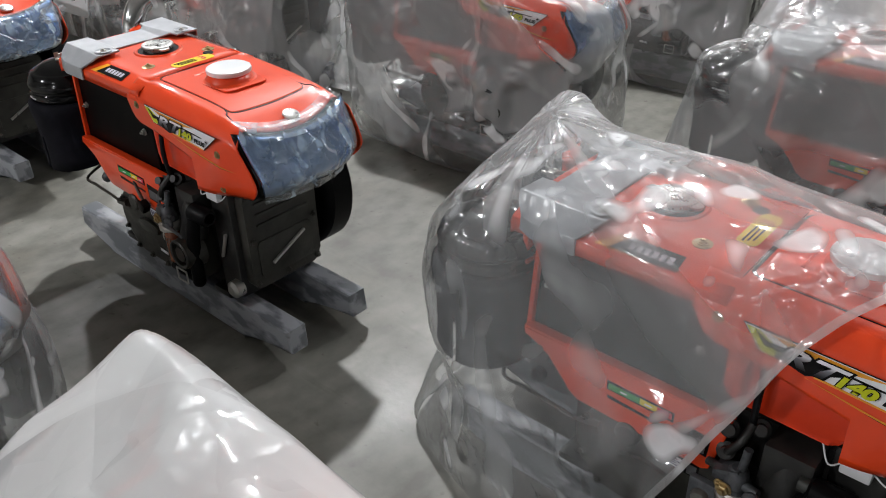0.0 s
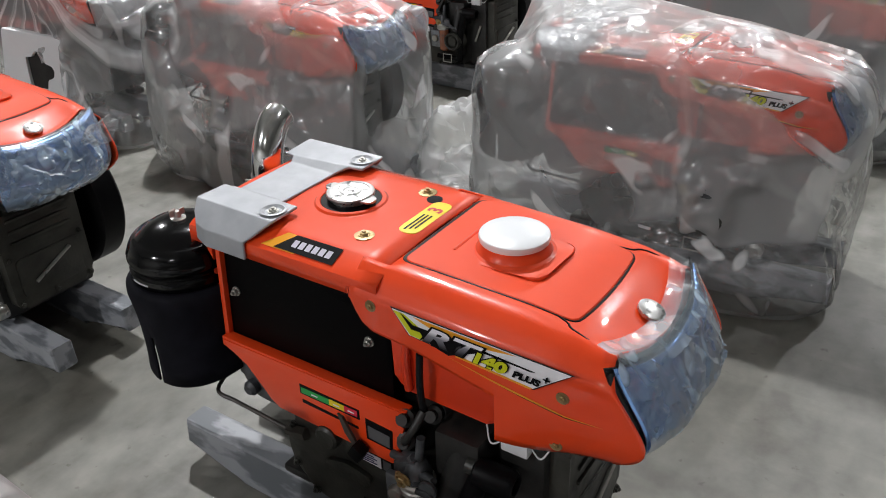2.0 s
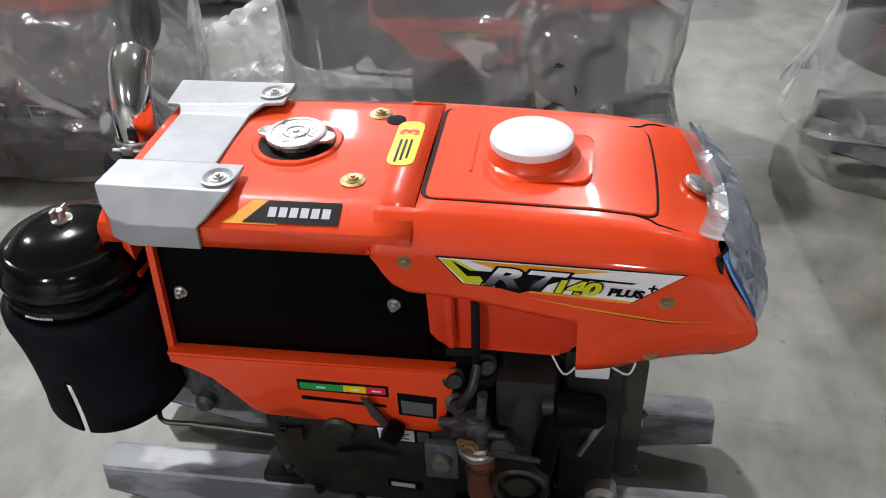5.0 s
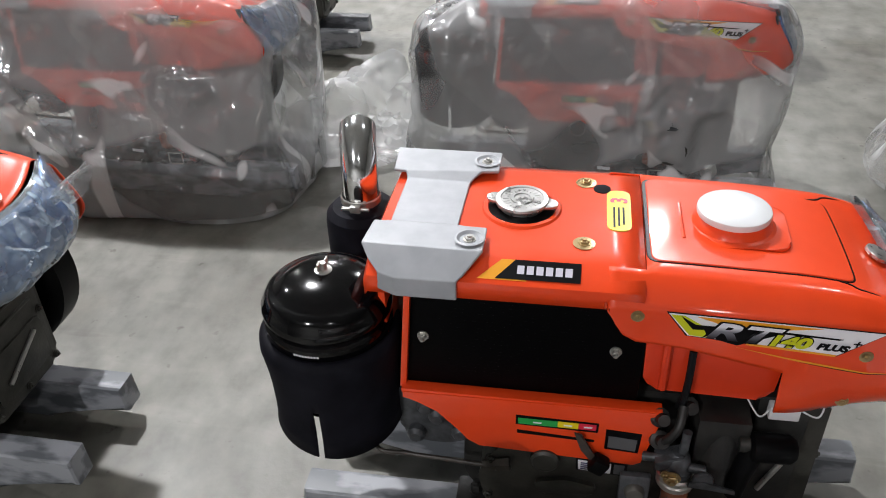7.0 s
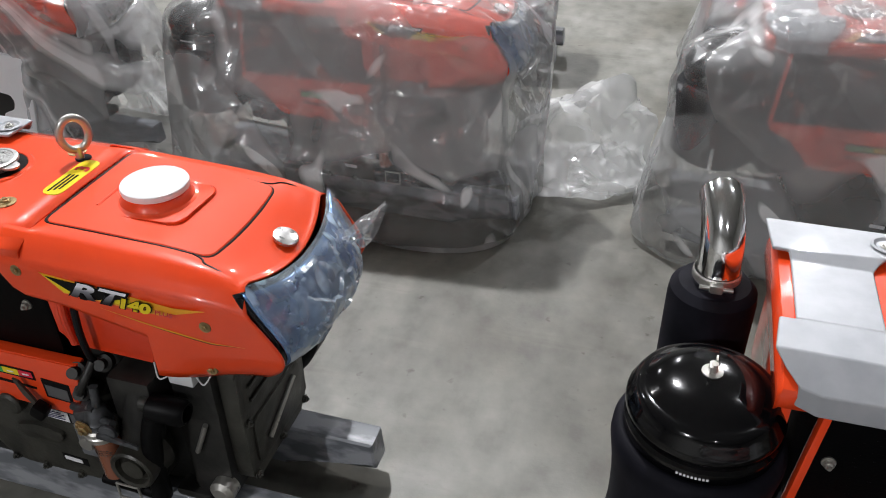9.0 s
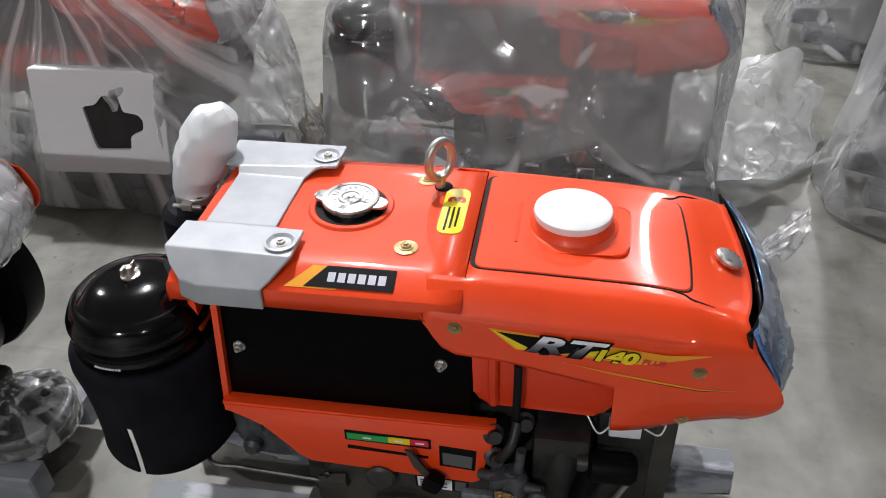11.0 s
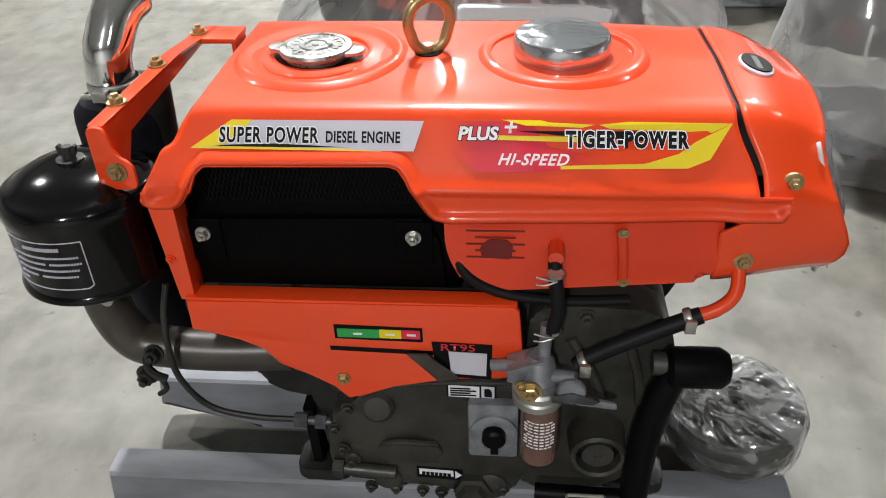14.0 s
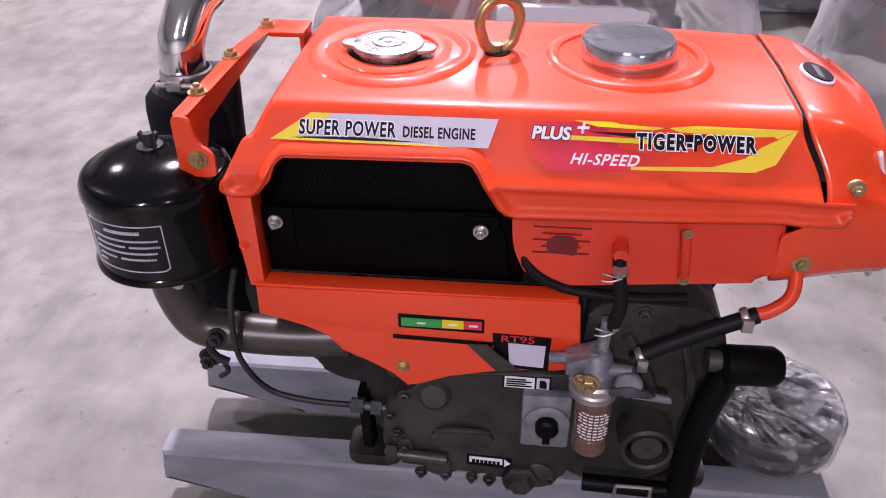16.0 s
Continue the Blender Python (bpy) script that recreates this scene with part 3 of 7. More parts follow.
def muffler(engine, cx, cy, top, r, wrapped=False, aim=0.0, rise=0.112, bore=0.0265):
    bm = lathed([(r * 0.3, top), (r * 0.8, top - 0.002), (r * 0.97, top - 0.012), (r, top - 0.024), (r, 0.2), (r * 0.9, 0.185), (r * 0.3, 0.18)], (cx, cy, 0), seg=40)
    muf = part("muffler", bm, BLACK_MATT, engine, "matt black upright muffler")
    line = [(cx, cy - 0.004, top - 0.02), (cx, cy - 0.003, top + 0.035), (cx, cy + 0.006, top + rise * 0.7), (cx, cy + 0.026, top + rise * 1.0), (cx, cy + 0.05, top + rise * 1.12)]
    def aimed(p):
        q = Matrix.Rotation(radians(aim), 3, "Z") @ (Vector(p) - Vector((cx, cy, 0)))
        return q + Vector((cx, cy, 0))
    line = [aimed(p) for p in line]
    bm = tubed(line[:2] if wrapped else line, bore, seg=30, n=8, cap=False)
    part("exhaust_elbow", bm, CHROME, muf, "polished chrome exhaust elbow", thick=0.002)
    z = top + 0.006
    bm = lathed([(bore + 0.0017, 0), (bore + 0.0033, 0.002), (bore + 0.0033, 0.011), (bore + 0.0017, 0.013)], (cx, cy - 0.003, z), seg=30, cap=False)
    box(bm, cx - 0.008, cx + 0.008, cy - 0.042, cy - 0.03, z + 0.001, z + 0.012, 0.002)
    rod(bm, (cx - 0.02, cy - 0.037, z + 0.006), (cx + 0.02, cy - 0.037, z + 0.006), 0.003)
    part("pipe_clamp", bm, STEEL, muf, "steel hose clamp")
    if wrapped:
        path = ((0.0, 0.003, 0.03), (0.0, 0.028, 0.033), (0.011, 0.056, 0.0405), (0.028, 0.088, 0.041), (0.043, 0.115, 0.035), (0.049, 0.127, 0.026), (0.052, 0.134, 0.001))
        def wrap(u, v):
            d, h, r = (mixed([0, 0.2, 0.42, 0.65, 0.85, 0.95, 1], [p[k] for p in path], v) for k in range(3))
            a = 2 * math.pi * u
            lean = 0.42 * smooth01(v / 0.4)
            return (cx + 0.9 * (d + r * math.cos(a) * math.cos(lean)) , cy + 0.35 * d + r * math.sin(a), top + h - r * math.cos(a) * math.sin(lean))
        bm = grid(bmesh.new(), wrap, 40, 26, True)
        for v in bm.verts:
            v.co += 0.005 * noise.noise_vector(v.co * 26) + 0.002 * noise.noise_vector(v.co * 70)
        part("foam_wrap", bm, WHITE, muf, "white wrapping film round the exhaust elbow", angle=28)
    return muf


def radiator_cap(engine, cx, cy, z):
    bm = lathed([(0.056, -0.003), (0.051, 0.0018), (0.0455, 0.002), (0.043, -0.001)], (cx, cy, z - 0.003), seg=44, cap=False)
    part("filler_rim", bm, ORANGE, engine)
    # no hole is cut: a black disc paints the shade inside the opening
    bm = lathed([(0.044, 0.0), (0.044, 0.0012), (0.0, 0.0013)], (cx, cy, z - 0.0028), seg=40)
    part("filler_opening", bm, BLACK_PART, engine, "black disc painting the dark of the filler opening")
    bm = lathed([(0.03, 0.0), (0.03, 0.005), (0.0345, 0.0055), (0.0355, 0.0085), (0.0345, 0.0115), (0.031, 0.0125), (0.0285, 0.0125), (0.0275, 0.0115), (0.016, 0.0115), (0.015, 0.013), (0.011, 0.013), (0.01, 0.0118), (0.004, 0.0118), (0.003, 0.013), (0.0, 0.013)], (cx, cy, z - 0.001), seg=48)
    a = radians(-8)
    for s in (-1, 1):
        ear = [(s * 0.032, -0.013), (s * 0.043, -0.0095), (s * 0.0475, -0.004), (s * 0.0475, 0.004), (s * 0.043, 0.0095), (s * 0.032, 0.013)]
        ear = [(cx + x * math.cos(a) - y * math.sin(a), cy + x * math.sin(a) + y * math.cos(a)) for x, y in ear]
        prism(bm, ear, "z", z + 0.0045, z + 0.0085, 0.001)
    cap = part("radiator_cap", bm, CAP_STEEL, engine, "pressed steel radiator cap with two ears")
    bm = bmesh.new()
    for k in range(22):
        t = 2 * math.pi * k / 22
        box(bm, -0.0007, 0.0007, 0.018, 0.0255, 0.0, 0.0006)
        bmesh.ops.rotate(bm, verts=bm.verts[-8:], matrix=Matrix.Rotation(t, 3, "Z"))
    bm.transform(pose(cx, cy, z + 0.0105))
    part("cap_stamping", bm, CAP_STEEL, cap, smooth=False, kind="stuff")


def crank_handle(engine, dx=0.0, dy=0.0, dz=0.0):
    """The black starting crank, clipped to the side of the engine."""
    o = Vector((dx, dy, dz))
    bm = tubed([o + Vector(p) for p in ((0.6, -0.172, 0.318), (0.585, -0.178, 0.27), (0.578, -0.18, 0.21), (0.576, -0.18, 0.15), (0.574, -0.18, 0.142))], 0.0145, seg=14)
    rod(bm, o + Vector((0.475, -0.176, 0.143)), o + Vector((0.582, -0.18, 0.143)), 0.0095)
    crank = part("starting_crank", bm, BLACK_PART, engine, "black starting crank handle")
    bm = lathed([(0.014, 0), (0.0195, 0.004), (0.0195, 0.05), (0.015, 0.057), (0.012, 0.057), (0.012, 0.03)], o + Vector((0.59, -0.172, 0.32)), (1, 0.05, -0.03), 20)
    part("grip", bm, BLACK_PART, crank)
    bm = lathed([(0.011, 0), (0.011, 0.016)], o + Vector((0.578, -0.17, 0.322)), (1, 0, 0), 16)
    part("collar", bm, CAST_GREY, crank)
    p = [(0.508, 0.158), (0.545, 0.158), (0.545, 0.128), (0.508, 0.128), (0.508, 0.158)]
    bm = bmesh.new()
    for a, b in zip(p, p[1:]):
        rod(bm, o + Vector((a[0], -0.191, a[1])), o + Vector((b[0], -0.191, b[1])), 0.002, 8)
    part("wire_clip", bm, STEEL, crank, "bent wire clip")


def fuel_filter(engine, x, y, z, bowl, label):
    bm = lathed([(0.0205, 0.0), (0.0205, 0.012), (0.017, 0.016), (0.0145, 0.03), (0.009, 0.036), (0.0, 0.036)], (x, y, z + 0.006), seg=26)
    prism(bm, [(x - 0.03, z + 0.03), (x - 0.03, z + 0.016), (x - 0.012, z + 0.012), (x + 0.006, z + 0.03), (x + 0.004, z + 0.044)], "y", y - 0.012, y + 0.014, 0.003)
    rod(bm, (x + 0.004, y, z + 0.04), (x + 0.006, y + 0.004, z + 0.075), 0.006)
    rod(bm, (x + 0.008, y - 0.004, z + 0.02), (x + 0.034, y - 0.012, z + 0.026), 0.0075, r2=0.006)
    rod(bm, (x - 0.02, y, z + 0.028), (x - 0.044, y + 0.006, z + 0.022), 0.006)
    f = part("fuel_filter", bm, ALLOY if bowl is not COPPER else ALLOY_DARK, engine, "cast alloy fuel filter head")
    bm = bmesh.new()
    hexbolt(bm, (x - 0.008, y - 0.02, z + 0.014), (0, -1, 0), 0.0085, 0.006)
    part("banjo_bolt", bm, BRASS, f, "brass-coloured banjo bolt")
    bm = lathed([(0.005, -0.004), (0.012, -0.004), (0.0135, -0.002), (0.0135, 0.002), (0.012, 0.004), (0.005, 0.004)], (x + 0.03, y - 0.02, z + 0.016), (0, -1, 0.1), 22)
    prism(bm, rounded([(x + 0.036, z + 0.01), (x + 0.072, z + 0.002), (x + 0.073, z - 0.005), (x + 0.034, z)], 0.002), "y", y - 0.021, y - 0.018, 0.001)
    part("cock_lever", bm, ALLOY if bowl is not COPPER else ALLOY_DARK, f, "flat alloy fuel cock lever")
    bm = lathed([(0.0225, -0.004), (0.0245, -0.002), (0.0245, 0.005), (0.0225, 0.007), (0.0225, 0.009), (0.025, 0.011), (0.025, 0.016), (0.0225, 0.019)], (x, y, z - 0.01), seg=26)
    part("retaining_ring", bm, STEEL, f)
    bm = lathed([(0.0, -0.096), (0.014, -0.095), (0.018, -0.09), (0.019, -0.02), (0.019, -0.006)], (x + 0.003, y, z), seg=26, cap=False)
    part("filter_bowl", bm, bowl, f, label)
    bm = bmesh.new()
    for i in range(9 if bowl is not COPPER else 3):
        w = 0.0115 if i % 4 else 0.009
        for k in range(6):
            a0, a1 = [(-0.9 + 1.8 * q) * w / 0.0115 for q in (k / 6, k / 6 + 0.12)]
            zz = z - 0.03 - i * 0.0042
            rod(bm, (x + 0.003 + 0.0192 * math.sin(a0), y - 0.0192 * math.cos(a0), zz), (x + 0.003 + 0.0192 * math.sin(a1), y - 0.0192 * math.cos(a1), zz), 0.0007, 6)
    part("bowl_print", bm, D_WHITE if bowl is not COPPER else PIPE, f, "small print on the bowl", smooth=False)
    bolt(f, (x - 0.016, y - 0.018, z + 0.018), r=0.006, mat=BRASS)
    bm = prismed([(x + 0.012, z + 0.006), (x + 0.05, z + 0.004), (x + 0.056, z + 0.008), (x + 0.05, z + 0.012), (x + 0.03, z + 0.018), (x + 0.014, z + 0.014)], "y", y - 0.026, y - 0.021, 0.0015)
    part("fuel_tap_lever", bm, ALLOY_DARK, f)
    return f


def side_prints(engine, x0, z0, y, s=1.0):
    """Throttle colour strip, slot and rating plate on the lower guard plate."""
    decal(engine, [(x0 - 0.003, z0 - 0.014), (x0 + 0.105 * s, z0 - 0.016), (x0 + 0.105 * s, z0 + 0.001), (x0 - 0.003, z0 + 0.003)], y - 0.0008, D_BLACK, "throttle_label")
    for a, b, m in ((0, 0.052, D_GREEN), (0.052, 0.079, D_YELLOW), (0.079, 0.102, D_PINK)):
        decal(engine, [(x0 + a * s, z0 - 0.0115), (x0 + b * s, z0 - 0.0118), (x0 + b * s, z0 - 0.0015), (x0 + a * s, z0 - 0.0012)], y - 0.0016, m, "throttle_band")
    bm = bmesh.new()
    for a in (0.02, 0.06, 0.086):
        box(bm, x0 + a * s, x0 + (a + 0.011) * s, y - 0.0026, y - 0.0018, z0 - 0.0075, z0 - 0.0055)
    part("print_bars", bm, D_WHITE, engine, smooth=False)


def engine_large(name, label, decals="white", eye=False, wrapped_pipe=False):
    e = thing(name, label, "diesel engine", group="diesel engines on the warehouse floor")
    skids(e, mat=RAIL_WORN)
    # crankcase and its near cover
    bm = prismed(rounded([(0.215, 0.14), (0.25, 0.092), (0.6, 0.092), (0.64, 0.13), (0.645, 0.34), (0.22, 0.335)], 0.03), "y", -0.105, 0.1, 0.008)
    part("crankcase", bm, CAST_DARK, e, "dark painted cast crankcase")
    bm = prismed(rounded([(0.24, 0.19), (0.265, 0.245), (0.31, 0.268), (0.47, 0.272), (0.5, 0.25), (0.535, 0.25), (0.56, 0.2), (0.565, 0.13), (0.53, 0.1), (0.3, 0.1), (0.255, 0.13)], 0.02), "y", -0.148, -0.1, 0.007)
    cover = part("gear_cover", bm, CAST, e, "dark brown gear case cover")
    bm = prismed(rounded([(0.33, 0.17), (0.4, 0.172), (0.41, 0.195), (0.365, 0.205), (0.32, 0.193)], 0.01), "y", -0.156, -0.146, 0.004)
    part("cover_boss", bm, CAST, cover)
    for x, z in ((0.26, 0.225), (0.256, 0.15), (0.29, 0.108), (0.345, 0.102), (0.41, 0.102), (0.47, 0.104), (0.53, 0.112), (0.3, 0.258)):
        bolt(cover, (x, -0.147, z), r=0.0075, h=0.007, mat=CAST)
    bm = lathed([(0.02, 0), (0.02, 0.014), (0.016, 0.017), (0.006, 0.017)], (0.335, -0.147, 0.243), (0, -1, 0), 22)
    part("oil_plug", bm, CAST, cover)
    bm = boxed(0.438, 0.479, -0.158, -0.147, 0.165, 0.228, 0.003)
    pl = part("cover_plate", bm, ALLOY, cover, "bare alloy square cover plate")
    bm = lathed([(0.014, 0), (0.014, 0.004), (0.011, 0.009), (0.0, 0.01)], (0.459, -0.158, 0.2), (0, -1, 0), 22)
    part("hex_cap", bm, STEEL, pl)
    # hub with a ring, and the housing above it
    bm = lathed([(0.04, 0), (0.034, 0.035), (0.034, 0.045), (0.031, 0.048), (0.026, 0.046), (0.025, 0.036), (0.018, 0.036), (0.017, 0.044), (0.0, 0.044)], (0.556, -0.148, 0.205), (0, -1, 0), 34)
    part("hub", bm, CAST, e, "dark cast hub ring")
    bm = boxed(0.525, 0.592, -0.158, -0.09, 0.262, 0.345, 0.006)
    rod(bm, (0.555, -0.15, 0.235), (0.565, -0.13, 0.33), 0.03, 20, 0.026)
    part("pump_housing", bm, CAST_DARK, e, "dark pump housing")
    bm = bmesh.new()
    for p in ((0.475, -0.145, 0.335), (0.51, -0.13, 0.345), (0.478, -0.15, 0.3)):
        lathe(bm, [(0.013, 0), (0.013, 0.012), (0.008, 0.014), (0.008, 0.026)], p, (0.2, -0.7, 0.4), 14)
    tube(bm, [(0.478, -0.155, 0.3), (0.488, -0.17, 0.318), (0.5, -0.168, 0.34), (0.505, -0.15, 0.36)], 0.006)
    part("injection_pump", bm, CAST_DARK, e, "small dark injection pump fittings")
    fuel_filter(e, 0.506, -0.172, 0.258, COPPER, "dark amber filter bowl")
    crank_handle(e, 0.0, 0.01, -0.008)
    # left end: intake casting, fuel line, foot
    bm = prismed(rounded([(0.122, 0.235), (0.15, 0.215), (0.2, 0.212), (0.235, 0.235), (0.245, 0.335), (0.135, 0.335), (0.12, 0.29)], 0.022), "y", -0.118, 0.07, 0.012)
    head = part("cylinder_head", bm, ALLOY_DARK, e, "grey cylinder head casting")
    bm = bmesh.new()
    for x, z in ((0.166, 0.292), (0.182, 0.274), (0.214, 0.246), (0.15, 0.235)):
        lathe(bm, [(0.013, 0), (0.013, 0.012), (0.008, 0.018)], (x, -0.117, z), (0, -1, 0), 18)
    part("head_fitting", bm, ALLOY_DARK, head)
    bm = tubed([(0.09, -0.1, 0.245), (0.097, -0.15, 0.226), (0.14, -0.152, 0.221), (0.19, -0.153, 0.219), (0.252, -0.154, 0.216)], 0.0034, 10)
    lathe(bm, [(0.008, 0), (0.008, 0.018)], (0.25, -0.154, 0.216), (1, 0, 0.1), 6)
    lathe(bm, [(0.0105, 0), (0.0105, 0.02)], (0.268, -0.152, 0.218), (1, 0, 0.2), 6)
    part("fuel_line", bm, PIPE, e, "thin dark steel fuel line")
    for x in (0.235, 0.6):
        for y in (-0.11, 0.062):
            bm = boxed(x - 0.03, x + 0.03, y - 0.026, y + 0.026, 0.092, 0.108, 0.006)
            hexbolt(bm, (x, y, 0.108), (0, 0, 1), 0.009, 0.012)
            part("foot", bm, CAST_DARK, e)
    # headlight end of the block, and the flywheel on the far side
    bm = boxed(0.6, 0.668, -0.125, 0.085, 0.105, 0.365, 0.008)
    end = part("end_case", bm, CAST_DARK, e, "dark green-grey end casing")
    bm = prismed(rounded([(-0.11, 0.14), (-0.095, 0.128), (0.06, 0.128), (0.075, 0.145), (0.075, 0.345), (0.06, 0.362), (-0.095, 0.362), (-0.11, 0.348)], 0.01), "x", 0.664, 0.695, 0.007)
    shell = part("end_cover", bm, CAST, end)
    bm = prismed(rounded([(-0.09, 0.15), (0.055, 0.15), (0.055, 0.24), (-0.09, 0.24)], 0.012), "x", 0.69, 0.6985, 0.003)
    part("cover_pressing", bm, CAST, shell)
    for y, z in ((-0.099, 0.14), (0.064, 0.14), (-0.099, 0.245), (0.064, 0.245), (-0.099, 0.35), (0.064, 0.35), (-0.018, 0.139)):
        bolt(shell, (0.695, y, z), (1, 0, 0), 0.007, 0.006, CAST)
    for z in (0.275, 0.3, 0.325):
        part("cover_rib", boxed(0.692, 0.699, -0.085, 0.05, z, z + 0.006, 0.002), CAST, shell)
    for a, b in (((0.624, -0.131, 0.2), (0.648, -0.131, 0.26)), ((0.702, -0.06, 0.18), (0.702, 0.03, 0.225))):
        part("grab_rod", rod(bmesh.new(), a, b, 0.004, 10), STEEL, end, "bright steel rod")
    bm = lathed([(0.02, 0), (0.02, 0.02), (0.012, 0.026)], (0.655, -0.12, 0.13), (0, -1, 0), 16)
    part("drain_plug", bm, STEEL, end)
    bm = lathed([(0.02, 0), (0.14, 0), (0.158, 0.006), (0.166, 0.014), (0.166, 0.066), (0.158, 0.074), (0.13, 0.074), (0.12, 0.05), (0.03, 0.05), (0.0, 0.052)], (0.545, 0.103, 0.262), (0, 1, 0), 64)
    part("flywheel", bm, BLACK_PART, e, "black flywheel")
    # wiring plug below the hood
    bm = boxed(0.612, 0.65, -0.138, -0.118, 0.338, 0.36, 0.003)
    tube(bm, [(0.585, -0.125, 0.36), (0.6, -0.14, 0.345), (0.615, -0.13, 0.35)], 0.0012, 8)
    tube(bm, [(0.65, -0.128, 0.35), (0.67, -0.14, 0.352), (0.68, -0.125, 0.37)], 0.0012, 8)
    part("wiring_plug", bm, WHITE_PLASTIC, e, "white plastic wiring plug")
    # radiator behind the screen
    bm = prismed([(0.142, 0.345), (0.448, 0.345), (0.45, 0.45), (0.44, 0.465), (0.405, 0.51), (0.15, 0.51)], "y", -0.137, 0.137, 0.004)
    rad = part("radiator", bm, SCREEN, e, "black radiator with a fine screen")
    bm = bmesh.new()
    rng = random.Random(5)
    for i in range(260):
        x, z = rng.uniform(0.19, 0.38), rng.uniform(0.37, 0.5)
        z = 0.37 + round((z - 0.37) / 0.006) * 0.006
        box(bm, x, x + rng.uniform(0.001, 0.0026), -0.1375, -0.1365, z, z + 0.0007)
    part("screen_mesh", bm, BLACK_PART, rad, smooth=False)
    for x in (0.17, 0.414):
        bolt(rad, (x, -0.137, 0.43), r=0.007, h=0.008)
    for s in (-1, 1):
        bm = prismed([(0.15, 0.51), (0.1585, 0.51), (0.1455, 0.345), (0.1365, 0.345)], "y", s * 0.146, s * 0.13, 0.002)
        part("side_strip", bm, ORANGE, e)
    # guard plate
    pts = [(0.142, 0.347), (0.142, 0.336), (0.165, 0.332), (0.19, 0.318), (0.212, 0.29), (0.228, 0.268), (0.245, 0.258), (0.452, 0.25), (0.462, 0.256), (0.482, 0.345), (0.478, 0.35)]
    bm = prismed(pts, "y", -0.158, -0.151, 0.0025)
    guard = part("guard_plate", bm, ORANGE, e, "orange painted lower guard plate")
    bm = boxed(0.14, 0.48, -0.156, -0.138, 0.344, 0.351, 0.002)
    part("guard_flange", bm, ORANGE, guard)
    side_prints(guard, 0.297, 0.322, -0.158)
    decal(guard, [(0.296, 0.298), (0.398, 0.292), (0.398, 0.288), (0.296, 0.292)], -0.1588, D_BLACK, "lever_slot")
    bm = prismed([(0.371, 0.312), (0.381, 0.31), (0.392, 0.285), (0.404, 0.27), (0.396, 0.262), (0.381, 0.282)], "y", -0.17, -0.166, 0.0015)
    lever = part("throttle_lever", bm, PIPE, guard, "brown throttle lever with a black tip")
    bm = boxed(-0.011, 0.011, -0.182, -0.163, -0.012, 0.012, 0.004)
    bm.transform(pose(0.406, 0, 0.262, 0, 30, 0))
    part("lever_tip", bm, BLACK_PART, lever, "black rubber tip")
    decal(guard, [(0.412, 0.314), (0.458, 0.311), (0.456, 0.275), (0.412, 0.278)], -0.1588, D_BLACK, "rating_plate")
    decal(guard, [(0.416, 0.303), (0.453, 0.3), (0.452, 0.279), (0.416, 0.282)], -0.1596, D_DIM, "rating_field")
    decal(cover, [(0.377, 0.247), (0.447, 0.243), (0.446, 0.216), (0.378, 0.22)], -0.1486, D_BLACK, "notice_label")
    decal(cover, [(0.38, 0.2405), (0.425, 0.2385), (0.425, 0.219), (0.381, 0.222)], -0.1494, D_WHITE, "notice_field")
    bm = bmesh.new()
    for i in range(4):
        box(bm, 0.384, 0.419 - 0.005 * (i % 2), -0.151, -0.1502, 0.2245 + i * 0.0038, 0.2257 + i * 0.0038)
    part("print_bars", bm, D_BLUE, cover, smooth=False)
    decal(cover, [(0.429, 0.238), (0.443, 0.2375), (0.443, 0.219), (0.429, 0.2195)], -0.1494, D_DIM, "notice_mark")
    decal(cover, [(0.385, 0.142), (0.43, 0.139), (0.43, 0.124), (0.385, 0.127)], -0.1488, D_BLACK, "lower_label")
    decal(cover, [(0.389, 0.138), (0.42, 0.136), (0.42, 0.128), (0.389, 0.13)], -0.1496, D_WHITE, "lower_label_field")
    # fuel tank under the hood
    bm = prismed(rounded([(0.448, 0.5), (0.452, 0.372), (0.61, 0.368), (0.62, 0.5)], 0.018), "y", -0.136, 0.13, 0.01)
    tank = part("fuel_tank", bm, ORANGE_TANK, e, "orange fuel tank below the hood")
    bm = tubed([(0.475, -0.139, 0.455), (0.475, -0.142, 0.42), (0.476, -0.139, 0.378)], 0.006, 10)
    part("tank_rib", bm, ORANGE_TANK, tank)
    bm = tubed([(0.504, -0.15, 0.452), (0.504, -0.153, 0.41), (0.503, -0.148, 0.366), (0.501, -0.135, 0.345)], 0.0048, 10)
    part("level_hose", bm, HOSE, tank, "black rubber hose")
    # rear top cover
    half = [(-0.147, 0.503), (-0.147, 0.52), (-0.1455, 0.5265), (-0.14, 0.53), (-0.112, 0.5415), (-0.104, 0.5435)] + [(-0.104 * (1 - i / 6), 0.5435 + 0.0025 * i / 6) for i in range(1, 6)]
    ring = half + [(0, 0.546)] + [(-y, z) for y, z in reversed(half)]
    bm = bmesh.new()
    xs = [0.1, 0.104, 0.12, 0.2, 0.3, 0.4, 0.4395]
    rows = [[bm.verts.new((x, y * (0.985 if i == 0 else 1), z - (0.006 if i == 0 else 0))) for y, z in ring] for i, x in enumerate(xs)]
    for a, b in zip(rows, rows[1:]):
        for i in range(len(ring) - 1):
            bm.faces.new((a[i], a[i + 1], b[i + 1], b[i]))
    bm.faces.new(rows[0])
    rear = part("rear_cover", bm, ORANGE, e, "glossy orange rear top cover", thick=0.0025)
    bm = boxed(0.112, 0.122, -0.13, 0.13, 0.345, 0.51, 0.003)
    part("rear_panel", bm, ORANGE, e)
